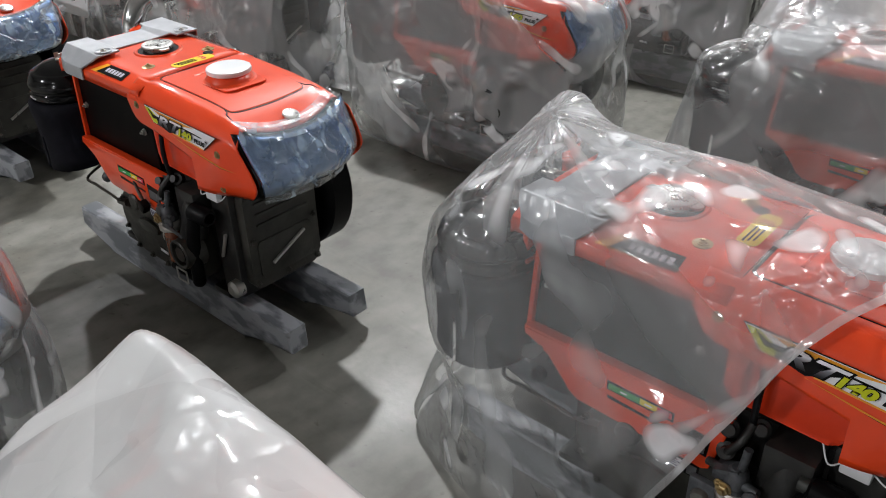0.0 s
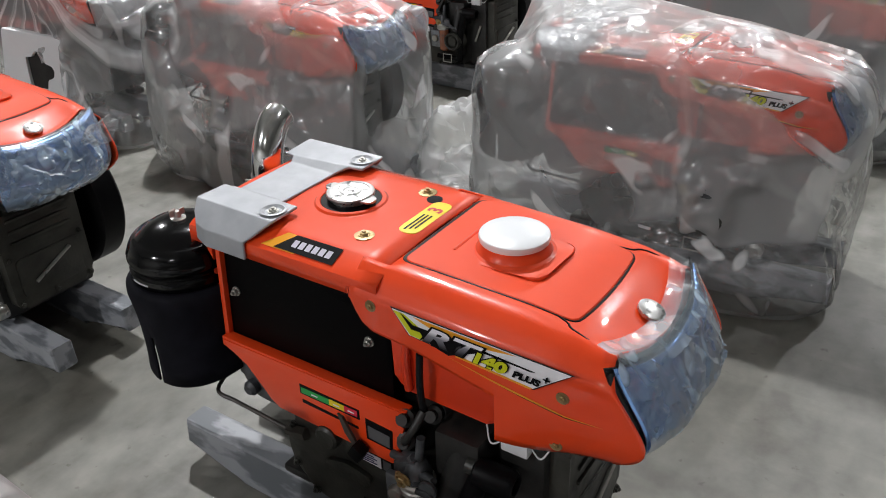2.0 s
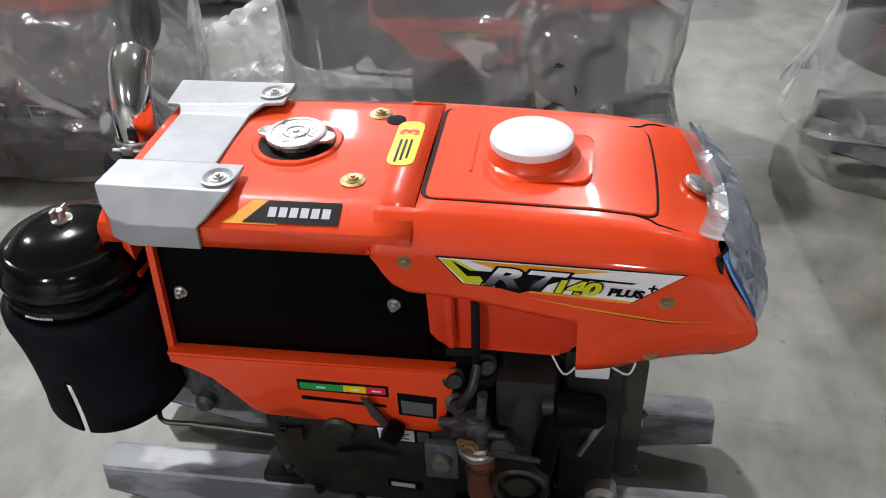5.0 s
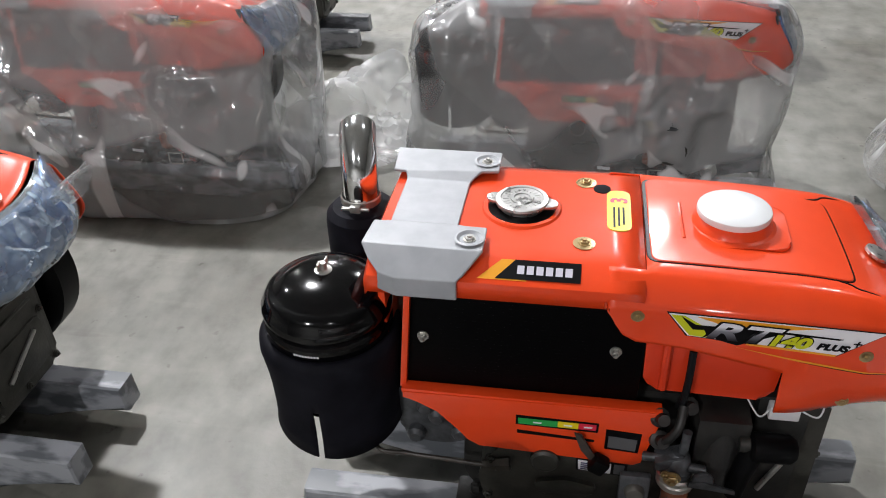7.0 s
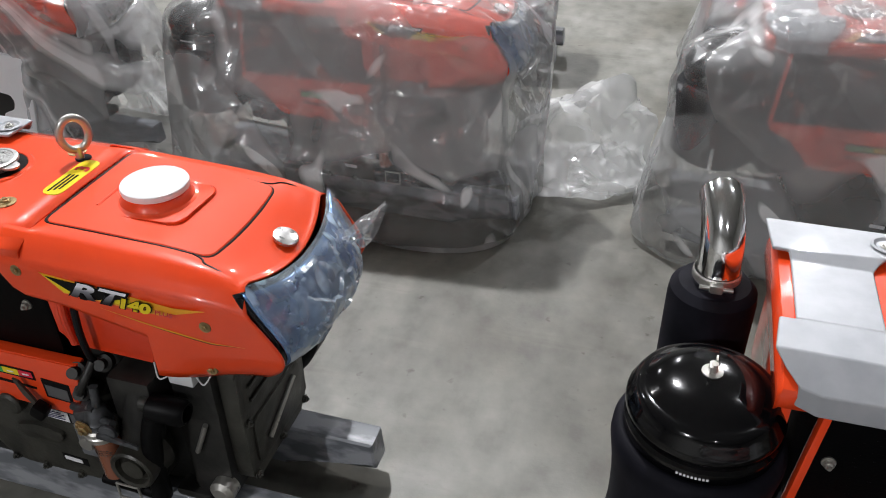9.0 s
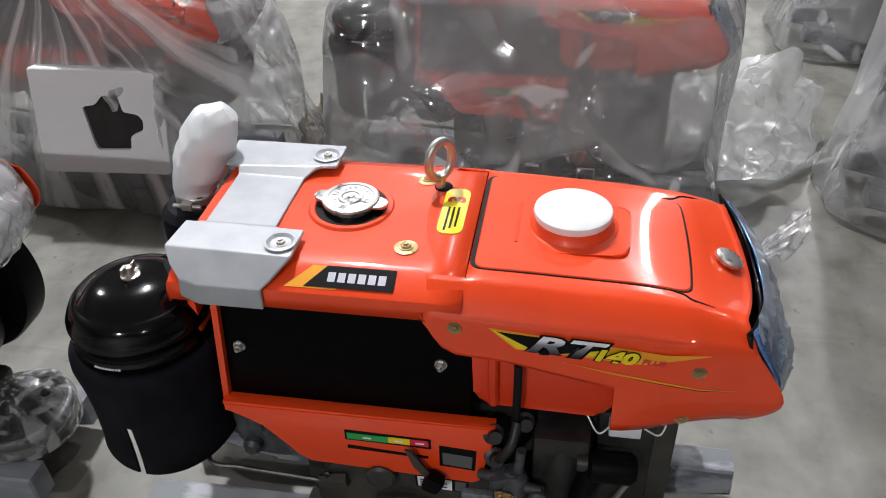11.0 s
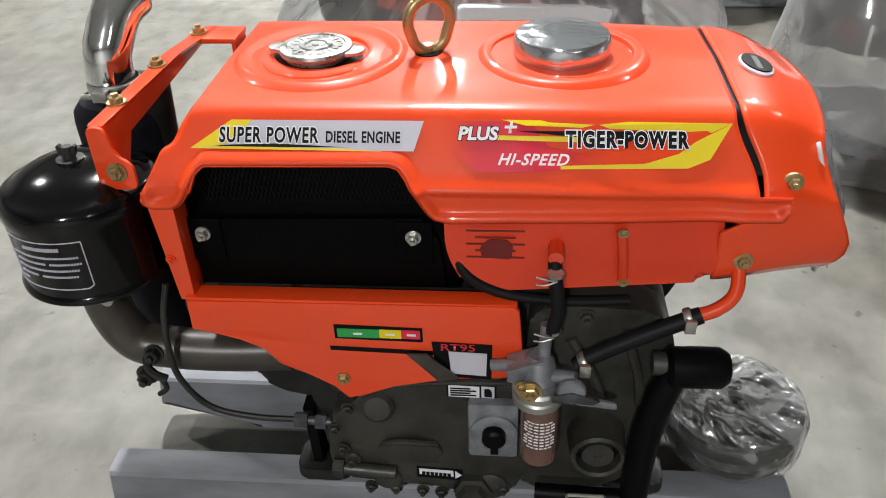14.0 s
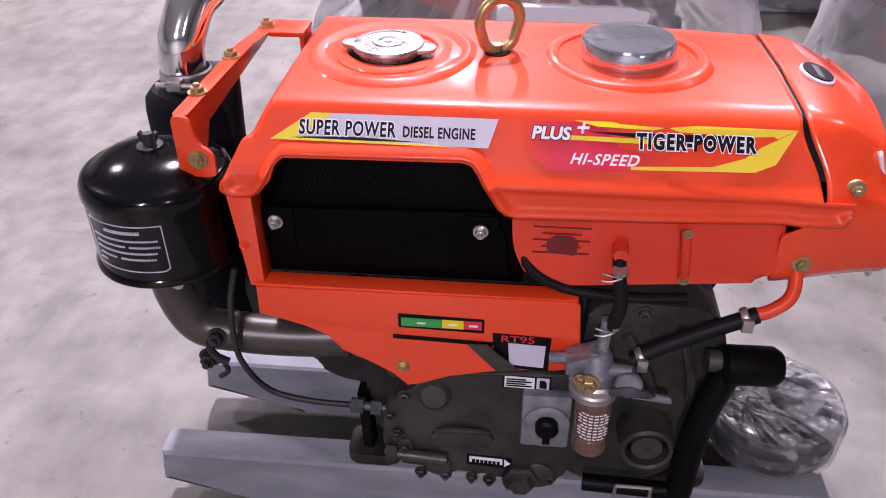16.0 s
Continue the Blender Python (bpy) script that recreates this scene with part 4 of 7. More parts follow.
    # front hood
    def lip(x):
        return mixed([0.395, 0.405, 0.418, 0.434, 0.49, 0.6105, 0.6115, 0.68, 0.735], [0.515, 0.49, 0.47, 0.461, 0.456, 0.43, 0.364, 0.363, 0.376], x)
    def top(x):
        return mixed([0.39, 0.5, 0.62, 0.69, 0.72, 0.735], [0.5415, 0.5375, 0.5315, 0.526, 0.521, 0.516], x)
    def wide(x):
        return mixed([0.39, 0.6, 0.68, 0.735], [0.1515, 0.1515, 0.149, 0.143], x)
    bm = bmesh.new()
    xs = [0.395, 0.4, 0.408, 0.418, 0.434, 0.4408, 0.46, 0.49, 0.53, 0.57, 0.6105, 0.6115, 0.625, 0.638, 0.65, 0.66, 0.67, 0.68, 0.69, 0.698, 0.705, 0.712, 0.718, 0.723, 0.729, 0.735, 0.741]
    rows = []
    for k, x in enumerate(xs):
        row = []
        for y, z in hood_ring(wide(x) - (0.004 if k == 0 else 0), lip(x), top(x) + 0.003 - (0.004 if k == 0 else 0), 0.036, 0.0, nb=12):
            f = smooth01((x - 0.61) / 0.125)
            lean = 0.056 * smooth01((0.53 - z) / 0.125) - 0.04 * max(0.0, (0.43 - z) / 0.055) ** 2.2
            tongue = 0.02 * max(0.0, 1 - (y / 0.112) ** 2) if z > 0.49 else 0.0
            inward = 1 - 0.06 * f * max(0.0, 0.5 - z) / 0.13 - 0.1 * f * max(0.0, (0.42 - z) / 0.055) ** 2
            row.append(bm.verts.new((x + f * (lean + tongue), y * inward, z - (f * 0.01 + 0.016 * f * f * f) * max(0.0, 1 - (y / 0.12) ** 2) * (1 if z > 0.49 else 0))))
        rows.append(row)
    for k, (a, b) in enumerate(zip(rows, rows[1:])):
        for i in range(len(a) - 1):
            if xs[k + 1] > 0.441 or max(abs(a[i].co.y), abs(a[i + 1].co.y)) > 0.116:
                bm.faces.new((a[i], a[i + 1], b[i + 1], b[i]))
    hood = part("front_hood", bm, ORANGE, e, "glossy orange front hood", thick=0.0028, angle=50)
    # filler lid with its dark seam
    lid = [(0.446, -0.097), (0.684, -0.092), (0.6875, -0.045), (0.6885, 0.0), (0.6875, 0.045), (0.684, 0.09), (0.446, 0.102)]
    seam = [(0.4408, -0.0988), (0.6862, -0.0938), (0.6901, -0.045), (0.6911, 0.0), (0.6901, 0.045), (0.6862, 0.0918), (0.4408, 0.1036)]
    def crown(x, y):
        for _ in range(3):
            x0 = x - smooth01(((x0 if _ else x) - 0.61) / 0.125) * 0.02 * max(0.0, 1 - (y / 0.112) ** 2)
        x = x0
        f = smooth01((x - 0.61) / 0.125)
        return top(x) + 0.003 - (f * 0.01 + 0.016 * f * f * f) * max(0.0, 1 - (y / 0.12) ** 2)
    def laid(pts, lift, thick, inset=0.0):
        bm = bmesh.new()
        c = Vector((0.57, 0.0))
        edge = []
        for (x0, y0), (x1, y1) in zip(pts, pts[1:] + pts[:1]):
            m = max(1, int(math.hypot(x1 - x0, y1 - y0) / 0.012))
            edge += [(x0 + (x1 - x0) * i / m, y0 + (y1 - y0) * i / m) for i in range(m)]
        rings = [[bm.verts.new((x, y, crown(x, y) + lift - thick)) for x, y in edge]]
        for k in (inset, inset + 0.01, 0.2, 0.45, 0.7, 0.9):
            ring = [(x + (c.x - x) * k, y + (c.y - y) * k) for x, y in edge]
            rings.append([bm.verts.new((x, y, crown(x, y) + lift - (0.0012 if k == inset else 0))) for x, y in ring])
        for a, b in zip(rings, rings[1:]):
            for i in range(len(edge)):
                j = (i + 1) % len(edge)
                bm.faces.new((a[i], a[j], b[j], b[i]))
        bm.faces.new(rings[-1])
        return bm
    for sgn in (-1, 1):
        line = [(0.66, 0.092 * sgn), (0.676, 0.097 * sgn), (0.684, 0.104 * sgn), (0.7, 0.1075 * sgn), (0.733, 0.111 * sgn)]
        part("cheek_seam", tubed([(x, y, crown(x, y) - 0.0004 - 0.003 * smooth01((x - 0.69) / 0.05)) for x, y in line], 0.0016, 6), D_BLACK, hood, "dark seam between cheek and nose")
    part("lid_seam", laid(rounded(seam, 0.016, 4), 0.0008, 0.006), D_BLACK, hood, "dark gap round the lid", smooth=False)
    cover_lid = part("filler_lid", laid(rounded(lid, 0.014, 4), 0.0022, 0.006, 0.004), ORANGE, hood, "orange filler lid", angle=20)
    bm = prismed(rounded([(0.482, -0.058), (0.618, -0.052), (0.622, 0.05), (0.482, 0.058)], 0.02), "z", 0.537, 0.5411, 0.0035, 3)
    part("lid_pressing", bm, ORANGE, cover_lid)
    bm = tubed([(0.489, -0.042, 0.5415), (0.4885, 0.0, 0.5418), (0.489, 0.042, 0.5415)], 0.003, 8)
    part("lid_rib", bm, ORANGE, cover_lid)
    bm = lathed([(0.056, -0.0045), (0.05, -0.002), (0.0465, 0.004), (0.042, 0.008), (0.041, 0.014)], (0.552, 0.003, 0.545), seg=44, cap=False)
    neck = part("filler_neck", bm, ORANGE, e, "orange filler neck")
    bm = lathed([(0.042, 0.0), (0.0455, 0.002), (0.0465, 0.007), (0.0455, 0.0105), (0.043, 0.0118), (0.02, 0.0135), (0.0, 0.0138)], (0.552, 0.003, 0.5535), seg=48)
    part("fuel_cap", bm, WHITE, neck, "white film-covered fuel cap")
    # top fittings
    radiator_cap(e, 0.283, 0.004, 0.549)
    for y in (-0.072, 0.079):
        bm = lathed([(0.0135, 0), (0.014, 0.0012), (0.009, 0.0018)], (0.366, y, 0.5442), seg=26)
        hexbolt(bm, (0.366, y, 0.5455), (0, 0, 1), 0.0062, 0.0038)
        part("cover_bolt", bm, BRASS, rear, "yellow zinc cover bolt")
    bm = lathed([(0.0115, 0), (0.0115, 0.0012), (0.009, 0.0016), (0.0, 0.0016)], (0.388, 0.064, 0.5446), seg=24)
    part("rubber_grommet", bm, BLACK_MATT, rear)
    # maker's plate as plain blocks, and the round number sticker
    def slope(x, v, lift):
        return Vector((x, -0.14 + 0.028 * v, 0.53 + 0.0115 * v)) + Vector((0, -0.38, 0.925)) * lift
    def slope_sticker(quads, lift, mat, nm, label=""):
        bm = bmesh.new()
        for q in quads:
            bm.faces.new([bm.verts.new(slope(x, v, lift)) for x, v in q])
        part(nm, bm, mat, rear, label, smooth=False)
    slope_sticker([[(0.24, 0.0), (0.3, 0.0), (0.3, 0.98), (0.268, 0.98)]], 0.0006, D_AMBER, "badge_flash")
    slope_sticker([[(0.262, 0.05), (0.364, 0.05), (0.364, 0.98), (0.285, 0.98)]], 0.0012, D_BLACK, "badge_field", "black badge sticker with pale block letters")
    for i in range(6):
        x = 0.288 + i * 0.0115
        slope_sticker([[(x, 0.3), (x + 0.0085, 0.3), (x + 0.0085, 0.7), (x, 0.7)]], 0.0018, D_GREY, "badge_block", "pale block")
    bm = prismed(rounded([(0.394, -0.04), (0.425, -0.04), (0.425, 0.06), (0.394, 0.06)], 0.014), "z", 0.5445, 0.5462)
    part("round_sticker", bm, D_YELLOW, rear, "yellow oval sticker")
    lettering(rear, "3", 0.03, (0.42, 0.026, 0.5468), D_RED, turn=(0, 0, 90), fat=0.001)
    bm = bmesh.new()
    for i in range(3):
        box(bm, 0.402 + i * 0.006, 0.4045 + i * 0.006, -0.033 + 0.004 * i, 0.016, 0.5463, 0.5469)
    part("print_bars", bm, D_BLACK, rear, smooth=False)
    # silver bracket
    def bend(rows, steps):
        """A pressed plate from outlines that share their corners."""
        bm = bmesh.new()
        vs = {}
        for f in steps:
            bm.faces.new([vs.setdefault(k, bm.verts.new(rows[k])) if k not in vs else vs[k] for k in f])
        return bm
    top_z, web_z = 0.5565, 0.5495
    V = {"nb0": (0.098, -0.064, top_z), "nb1": (0.114, -0.064, top_z), "nb2": (0.215, -0.066, top_z), "nb3": (0.245, -0.067, top_z), "nc0": (0.093, -0.115, top_z - 0.001), "nc1": (0.245, -0.119, top_z - 0.001),
         "nl0": (0.118, -0.146, 0.533), "nl1": (0.14, -0.1515, 0.5305), "nl2": (0.217, -0.1515, 0.5305), "nl3": (0.224, -0.145, 0.536), "ns0": (0.105, -0.134, 0.5445), "nd1": (0.14, -0.153, 0.503), "nd2": (0.217, -0.153, 0.503), "nd0": (0.117, -0.1475, 0.509),
         "w0": (0.117, -0.054, web_z), "w1": (0.206, -0.055, web_z), "w2": (0.117, 0.058, web_z), "w3": (0.207, 0.055, web_z), "w4": (0.213, 0.066, web_z + 0.003),
         "fb0": (0.096, 0.07, top_z), "fb1": (0.114, 0.068, top_z), "fb2": (0.222, 0.076, top_z), "fb3": (0.245, 0.079, top_z), "ft0": (0.09, 0.136, top_z), "ft1": (0.245, 0.134, top_z), "fd0": (0.108, 0.15, 0.532), "fd1": (0.22, 0.15, 0.532)}
    bm = bend(V, [("nb0", "nb1", "nb2", "nb3", "nc1", "nc0"), ("nc0", "nc1", "nl3", "nl2", "nl1", "nl0", "ns0"), ("nl1", "nl2", "nd2", "nd1"), ("nl0", "nl1", "nd1", "nd0"), ("nb1", "w0", "w1", "nb2"), ("w0", "w2", "w3", "w1"),
                  ("w2", "fb1", "fb2", "w4", "w3"), ("fb0", "ft0", "ft1", "fb3", "fb2", "fb1"), ("ft0", "fd0", "fd1", "ft1")])
    br = part("silver_bracket", bm, SILVER, e, "silver painted H-shaped lifting bracket", smooth=False, thick=0.005)
    bv = br.modifiers.new("edges", "BEVEL")
    bv.width, bv.segments, bv.limit_method, bv.angle_limit, bv.harden_normals = 0.0034, 3, "ANGLE", radians(12), True
    br.data.shade_smooth()
    for y in (-0.096, 0.104):
        bm = lathed([(0.019, 0.0015), (0.016, 0.002), (0.012, -0.001), (0.0, -0.0012)], (0.226, y, 0.5572), seg=30, cap=False)
        part("bolt_dimple", bm, SILVER, br)
        bolt(br, (0.226, y, 0.5555), (0, 0, 1), 0.0075, 0.005)
    # air cleaner, muffler
    air_cleaner(e, 0.039, -0.114)
    muffler(e, 0.041, 0.082, 0.488, 0.0555, wrapped_pipe, 12, 0.09)
    # headlight
    def lamp(u, v):
        y = (u * 2 - 1)
        w = 0.13 - 0.006 * v - 0.02 * v ** 4
        z = 0.512 - 0.137 * v - 0.02 * (1 - y * y) * (1 - v)
        x = 0.745 + 0.05 * smooth01((0.53 - z) / 0.125) - 0.03 * v ** 6 + 0.022 * (1 - abs(y) ** 3.2) * (1 - 0.25 * v)
        return (x, y * w, z)
    bm = grid(bmesh.new(), lamp, 25, 17)
    light = part("headlight", bm, LENS, e, "chrome headlight under blue-tinted film", thick=0.004)
    bm = prismed([(-0.12, 0.5), (-0.11, 0.36), (0.11, 0.36), (0.12, 0.5)], "x", 0.69, 0.733)
    part("headlight_housing", bm, BLACK_PART, light)
    def bezel(u, v):
        p = Vector(lamp(u, v * 1.06 - 0.02))
        return (p.x - 0.007, p.y * 1.06, p.z - 0.004 * v)
    part("headlight_bezel", grid(bmesh.new(), bezel, 25, 17), BLACK_GLOSS, light, "black rubber rim round the headlight", thick=0.003)
    drift = Vector((4.1, 2.3, 0.7)) if eye else Vector((0.3, 1.9, 2.2))
    def crease(p, k, tilt):
        """Height of a crumpled sheet: flat patches, each leaning its own way."""
        far, spots = noise.voronoi(p * k + drift)
        c = spots[0]
        lean = noise.noise_vector(c * 9.7 + drift)
        return tilt * (lean.dot(p * k + drift - c) + 0.5 * lean.x + 0.3 * min(0.6, far[1] - far[0]))
    def skin(u, v):
        w = v if eye else v * 1.2 - 0.14
        p = Vector(lamp(u, min(1.0, max(0.02, w))))
        flat = smooth01((0.06 - w) / 0.05)
        if w < 0.02:
            k = (0.02 - w) / 0.16
            on = Vector((0.75 + 0.02 * max(0.0, 1 - (p.y / 0.112) ** 2) - 0.03 * k, p.y * (0.9 + 0.06 * math.sin(9 * p.y + 2)), 0.0))
            on.z = crown(min(on.x, 0.745), on.y) + 0.004
            p = p.lerp(on, smooth01(k * 5))
        if w > 1.0:
            p += Vector((-0.05 * (w - 1), 0, -0.25 * (w - 1)))
        edge = min(1, 5 * u, 5 * (1 - u)) * (1 - 0.8 * flat)
        d = 0.004 + crease(p, 24, 0.009) + crease(p, 55, 0.0035)
        return p + Vector((0.0025 + max(0.0, d) * (0.25 + 0.75 * edge) * (1 - 0.7 * flat), 0, 0.002))
    bm = grid(bmesh.new(), skin, 84, 60)
    part("protective_film", bm, WRAP, light, "crumpled bluish protective film", angle=22)
    bm = lathed([(0.0175, -0.002), (0.0175, 0.002), (0.015, 0.0032), (0.0, 0.0034)], (0.738, 0.006, 0.5065), (0.4, 0, 1), 30)
    part("nose_badge", bm, CAP_STEEL, hood, "round silver nose badge")
    # hood screws and stripe
    side = side_of(hood)
    for x, z in ((0.433, 0.5), (0.697, 0.463), (0.689, 0.386)):
        y = side(x, z)
        bm = lathed([(0.0085, -0.001), (0.0078, 0.001), (0.006, 0.0004), (0.0, 0.0004)], (x, y, z), (0, -1, 0), 22)
        hexbolt(bm, (x, y - 0.0006, z), (0, -1, 0), 0.0042, 0.0026, False)
        part("hood_screw", bm, BRASS, hood, "small brass-coloured hood screw")
    y = -0.1528
    bm = bmesh.new()
    def stripe(points, w, mat):
        bm = bmesh.new()
        xs = [points[0][0] + (points[-1][0] - points[0][0]) * i / 40 for i in range(41)]
        zs = [mixed([p[0] for p in points], [p[1] for p in points], x) for x in xs]
        ws = [w * max(0.12, math.sin(math.pi * i / 40)) for i in range(41)]
        lo = [bm.verts.new((x, side(x, z) - 0.0008, z - h)) for x, z, h in zip(xs, zs, ws)]
        hi = [bm.verts.new((x, side(x, z) - 0.0008, z + h)) for x, z, h in zip(xs, zs, ws)]
        for i in range(40):
            bm.faces.new((lo[i], lo[i + 1], hi[i + 1], hi[i]))
        part("pinstripe", bm, mat, hood, smooth=False)
    stripe([(0.55, 0.4655), (0.6, 0.456), (0.66, 0.445), (0.7, 0.438), (0.745, 0.437)], 0.0014, D_AMBER)
    stripe([(0.62, 0.4505), (0.66, 0.4435), (0.7, 0.4365), (0.735, 0.4365)], 0.0009, D_BLACK)
    # model sticker
    y = -0.1524
    if decals == "white":
        decal(hood, [(0.465, 0.511), (0.712, 0.503), (0.663, 0.464), (0.491, 0.477)], y, D_BLACK, "model_sticker", "white, yellow and black model sticker")
        decal(hood, [(0.468, 0.5095), (0.709, 0.502), (0.662, 0.4655), (0.4925, 0.4785)], y - 0.0008, D_WHITE, "sticker_white")
        decal(hood, [(0.4705, 0.508), (0.486, 0.5075), (0.51, 0.4935), (0.56, 0.487), (0.545, 0.4755), (0.4945, 0.4795)], y - 0.0014, D_LIME, "sticker_yellow")
        decal(hood, [(0.5, 0.5075), (0.64, 0.5032), (0.6, 0.4975), (0.53, 0.498)], y - 0.0014, D_AMBER, "sticker_flash")
        decal(hood, [(0.585, 0.4955), (0.665, 0.4905), (0.66, 0.489), (0.585, 0.4925)], y - 0.0018, D_BLACK, "sticker_flash")
        decal(hood, [(0.56, 0.4745), (0.662, 0.4668), (0.66, 0.4645), (0.56, 0.4715)], y - 0.0018, D_AMBER, "sticker_flash")
        decal(hood, [(0.482, 0.5075), (0.5, 0.496), (0.588, 0.4945), (0.595, 0.491), (0.55, 0.47), (0.535, 0.474), (0.515, 0.481), (0.51, 0.4895), (0.497, 0.489)], y - 0.0022, D_BLACK, "sticker_shadow")
    else:
        decal(hood, [(0.47, 0.505), (0.66, 0.488), (0.705, 0.492), (0.64, 0.472), (0.5, 0.478)], y, D_AMBER, "model_sticker", "yellow and orange flame model sticker")
        decal(hood, [(0.475, 0.503), (0.6, 0.49), (0.6, 0.478), (0.502, 0.48)], y - 0.0008, D_YELLOW, "sticker_yellow")
        decal(hood, [(0.48, 0.502), (0.56, 0.496), (0.6, 0.49), (0.53, 0.474), (0.505, 0.488)], y - 0.0014, D_BLACK, "sticker_shadow")
    tilt = (90, 2.4, 0)
    lettering(hood, "RT", 0.033, (0.511, y - 0.0026, 0.4795), D_BLACK, tilt, 0.35, 0.003, 1.8)
    lettering(hood, "RT", 0.033, (0.511, y - 0.0029, 0.4795), D_FADE, tilt, 0.35, 0.0012, 1.8, label="silvery italic letters")
    lettering(hood, "140", 0.022, (0.581, y - 0.0034, 0.4765), D_BLACK, tilt, 0.25, 0.0022, 1.4)
    lettering(hood, "140", 0.022, (0.581, y - 0.004, 0.4765), D_LIME if decals == "white" else D_YELLOW, tilt, 0.25, 0.0012, 1.4, label="yellow italic number")
    if decals == "white":
        lettering(hood, "PLUS", 0.0125, (0.637, y - 0.0034, 0.4755), D_BLACK, tilt, 0.25, 0.0008, 1.25)
        lettering(hood, "+", 0.017, (0.674, y - 0.0034, 0.481), D_BLACK, tilt, 0.2, 0.0005)
    else:
        lettering(hood, "PLUS", 0.01, (0.634, y - 0.0034, 0.476), D_RED, tilt, 0.25, 0.0003, 1.15)
    if eye:
        def tuft(u, v):
            p = Vector((0.79, 0.075, 0.472)) + Vector((0.045, 0.022, 0.02)) * v
            a = 2 * math.pi * u
            r = 0.01 + 0.018 * v + 0.012 * noise.noise(Vector((math.cos(a) * 2, math.sin(a) * 2, v * 3)))
            return p + Vector((0.3 * r * math.sin(a), r * math.cos(a), r * math.sin(a)))
        part("film_tuft", grid(bmesh.new(), tuft, 40, 16, True), WRAP_CLEAR, light, "loose tuft of clear film", angle=30)
        bm = bmesh.new()
        c = Vector((0.385, 0.062, 0.585))
        pts = [c + Vector((0.012 * math.cos(a), 0.026 * math.cos(a) * 0.6, 0.025 * math.sin(a))) for a in [2 * math.pi * k / 24 - math.pi / 2 for k in range(25)]]
        tube(bm, pts, 0.0058, 12, 2)
        rod(bm, (0.385, 0.062, 0.545), (0.385, 0.062, 0.565), 0.0062)
        part("lifting_eye", bm, STEEL, e, "grey steel lifting eye")
    return e


# ---------------------------------------------------------------- the smaller engine model
def engine_small(name, label):
    e = thing(name, label, "diesel engine", group="diesel engines on the warehouse floor")
    skids(e, -0.03, 0.77, -0.113, 0.048, 0.09, 0.045)
    bm = prismed(rounded([(0.24, 0.15), (0.27, 0.104), (0.57, 0.104), (0.615, 0.17), (0.617, 0.3), (0.59, 0.365), (0.22, 0.36)], 0.03), "y", -0.115, 0.1, 0.008)
    part("crankcase", bm, CAST_DARK, e, "dark painted cast crankcase")
    # near cover of the gear case
    outline = [(0.262, 0.215), (0.285, 0.24), (0.31, 0.262), (0.335, 0.274), (0.39, 0.282), (0.452, 0.284), (0.47, 0.265), (0.472, 0.16), (0.455, 0.115), (0.413, 0.109), (0.38, 0.121), (0.268, 0.13), (0.258, 0.16)]
    bm = prismed(rounded(outline, 0.012, 3), "y", -0.158, -0.11, 0.006)
    cover = part("gear_cover", bm, CAST, e, "dark brown gear case cover")
    for x, z in ((0.268, 0.205), (0.266, 0.145), (0.3, 0.117), (0.328, 0.116), (0.378, 0.112), (0.446, 0.122), (0.285, 0.236)):
        bolt(cover, (x, -0.157, z), r=0.007, h=0.007, mat=CAST)
    bm = lathed([(0.017, -0.01), (0.017, 0.016), (0.013, 0.02), (0.0, 0.021)], (0.317, -0.148, 0.238), (0, -1, 0.35), 22)
    part("oil_plug", bm, CAST, cover)
    bm = tubed([(0.318, -0.158, 0.186), (0.334, -0.163, 0.194), (0.358, -0.163, 0.194), (0.376, -0.158, 0.188)], 0.0035, 8)
    part("cover_bead", bm, CAST, cover)
    bm = prismed(rounded([(0.316, 0.16), (0.378, 0.16), (0.382, 0.186), (0.345, 0.197), (0.312, 0.186)], 0.008), "y", -0.163, -0.156, 0.004)
    part("cover_boss", bm, CAST, cover)
    bm = lathed([(0.021, -0.01), (0.021, 0.012), (0.016, 0.014), (0.013, 0.022), (0.0, 0.023)], (0.413, -0.155, 0.124), (0, -1, 0), 6)
    part("drain_plug", bm, CAST, cover)
    bm = rod(bmesh.new(), (0.264, -0.164, 0.152), (0.33, -0.164, 0.147), 0.0075)
    lathe(bm, [(0.0115, 0), (0.0115, 0.012)], (0.262, -0.164, 0.1522), (1, 0, -0.07), 6)
    part("oil_pipe", bm, CAST, cover)
    for x, z, r in ((0.32, 0.131, 0.0155), (0.432, 0.126, 0.019), (0.283, 0.16, 0.01)):
        part("bolt_boss", lathed([(r, -0.02), (r, 0.002), (r * 0.85, 0.004), (0.0, 0.005)], (x, -0.158, z), (0, -1, 0), 22), CAST, cover)
    for x, z in ((0.283, 0.16), (0.358, 0.119), (0.4, 0.113), (0.275, 0.18)):
        bolt(cover, (x, -0.161, z), r=0.0065, h=0.007, mat=CAST)
    bm = tubed([(0.298, -0.157, 0.252), (0.33, -0.159, 0.27), (0.39, -0.159, 0.278), (0.45, -0.159, 0.28)], 0.003, 8)
    part("cover_rim", bm, CAST, cover)
    # alloy plate with a dark knob
    bm = boxed(0.409, 0.461, -0.17, -0.157, 0.184, 0.259, 0.005)
    pl = part("cover_plate", bm, ALLOY, cover, "bare alloy cover plate")
    bm = lathed([(0.024, 0), (0.024, 0.003), (0.02, 0.0045), (0.0, 0.0045)], (0.436, -0.17, 0.222), (0, -1, 0), 34)
    part("plate_disc", bm, ALLOY, pl)
    bm = lathed([(0.012, 0), (0.012, 0.009), (0.009, 0.012), (0.0, 0.012)], (0.436, -0.174, 0.223), (0, -1, 0), 26)
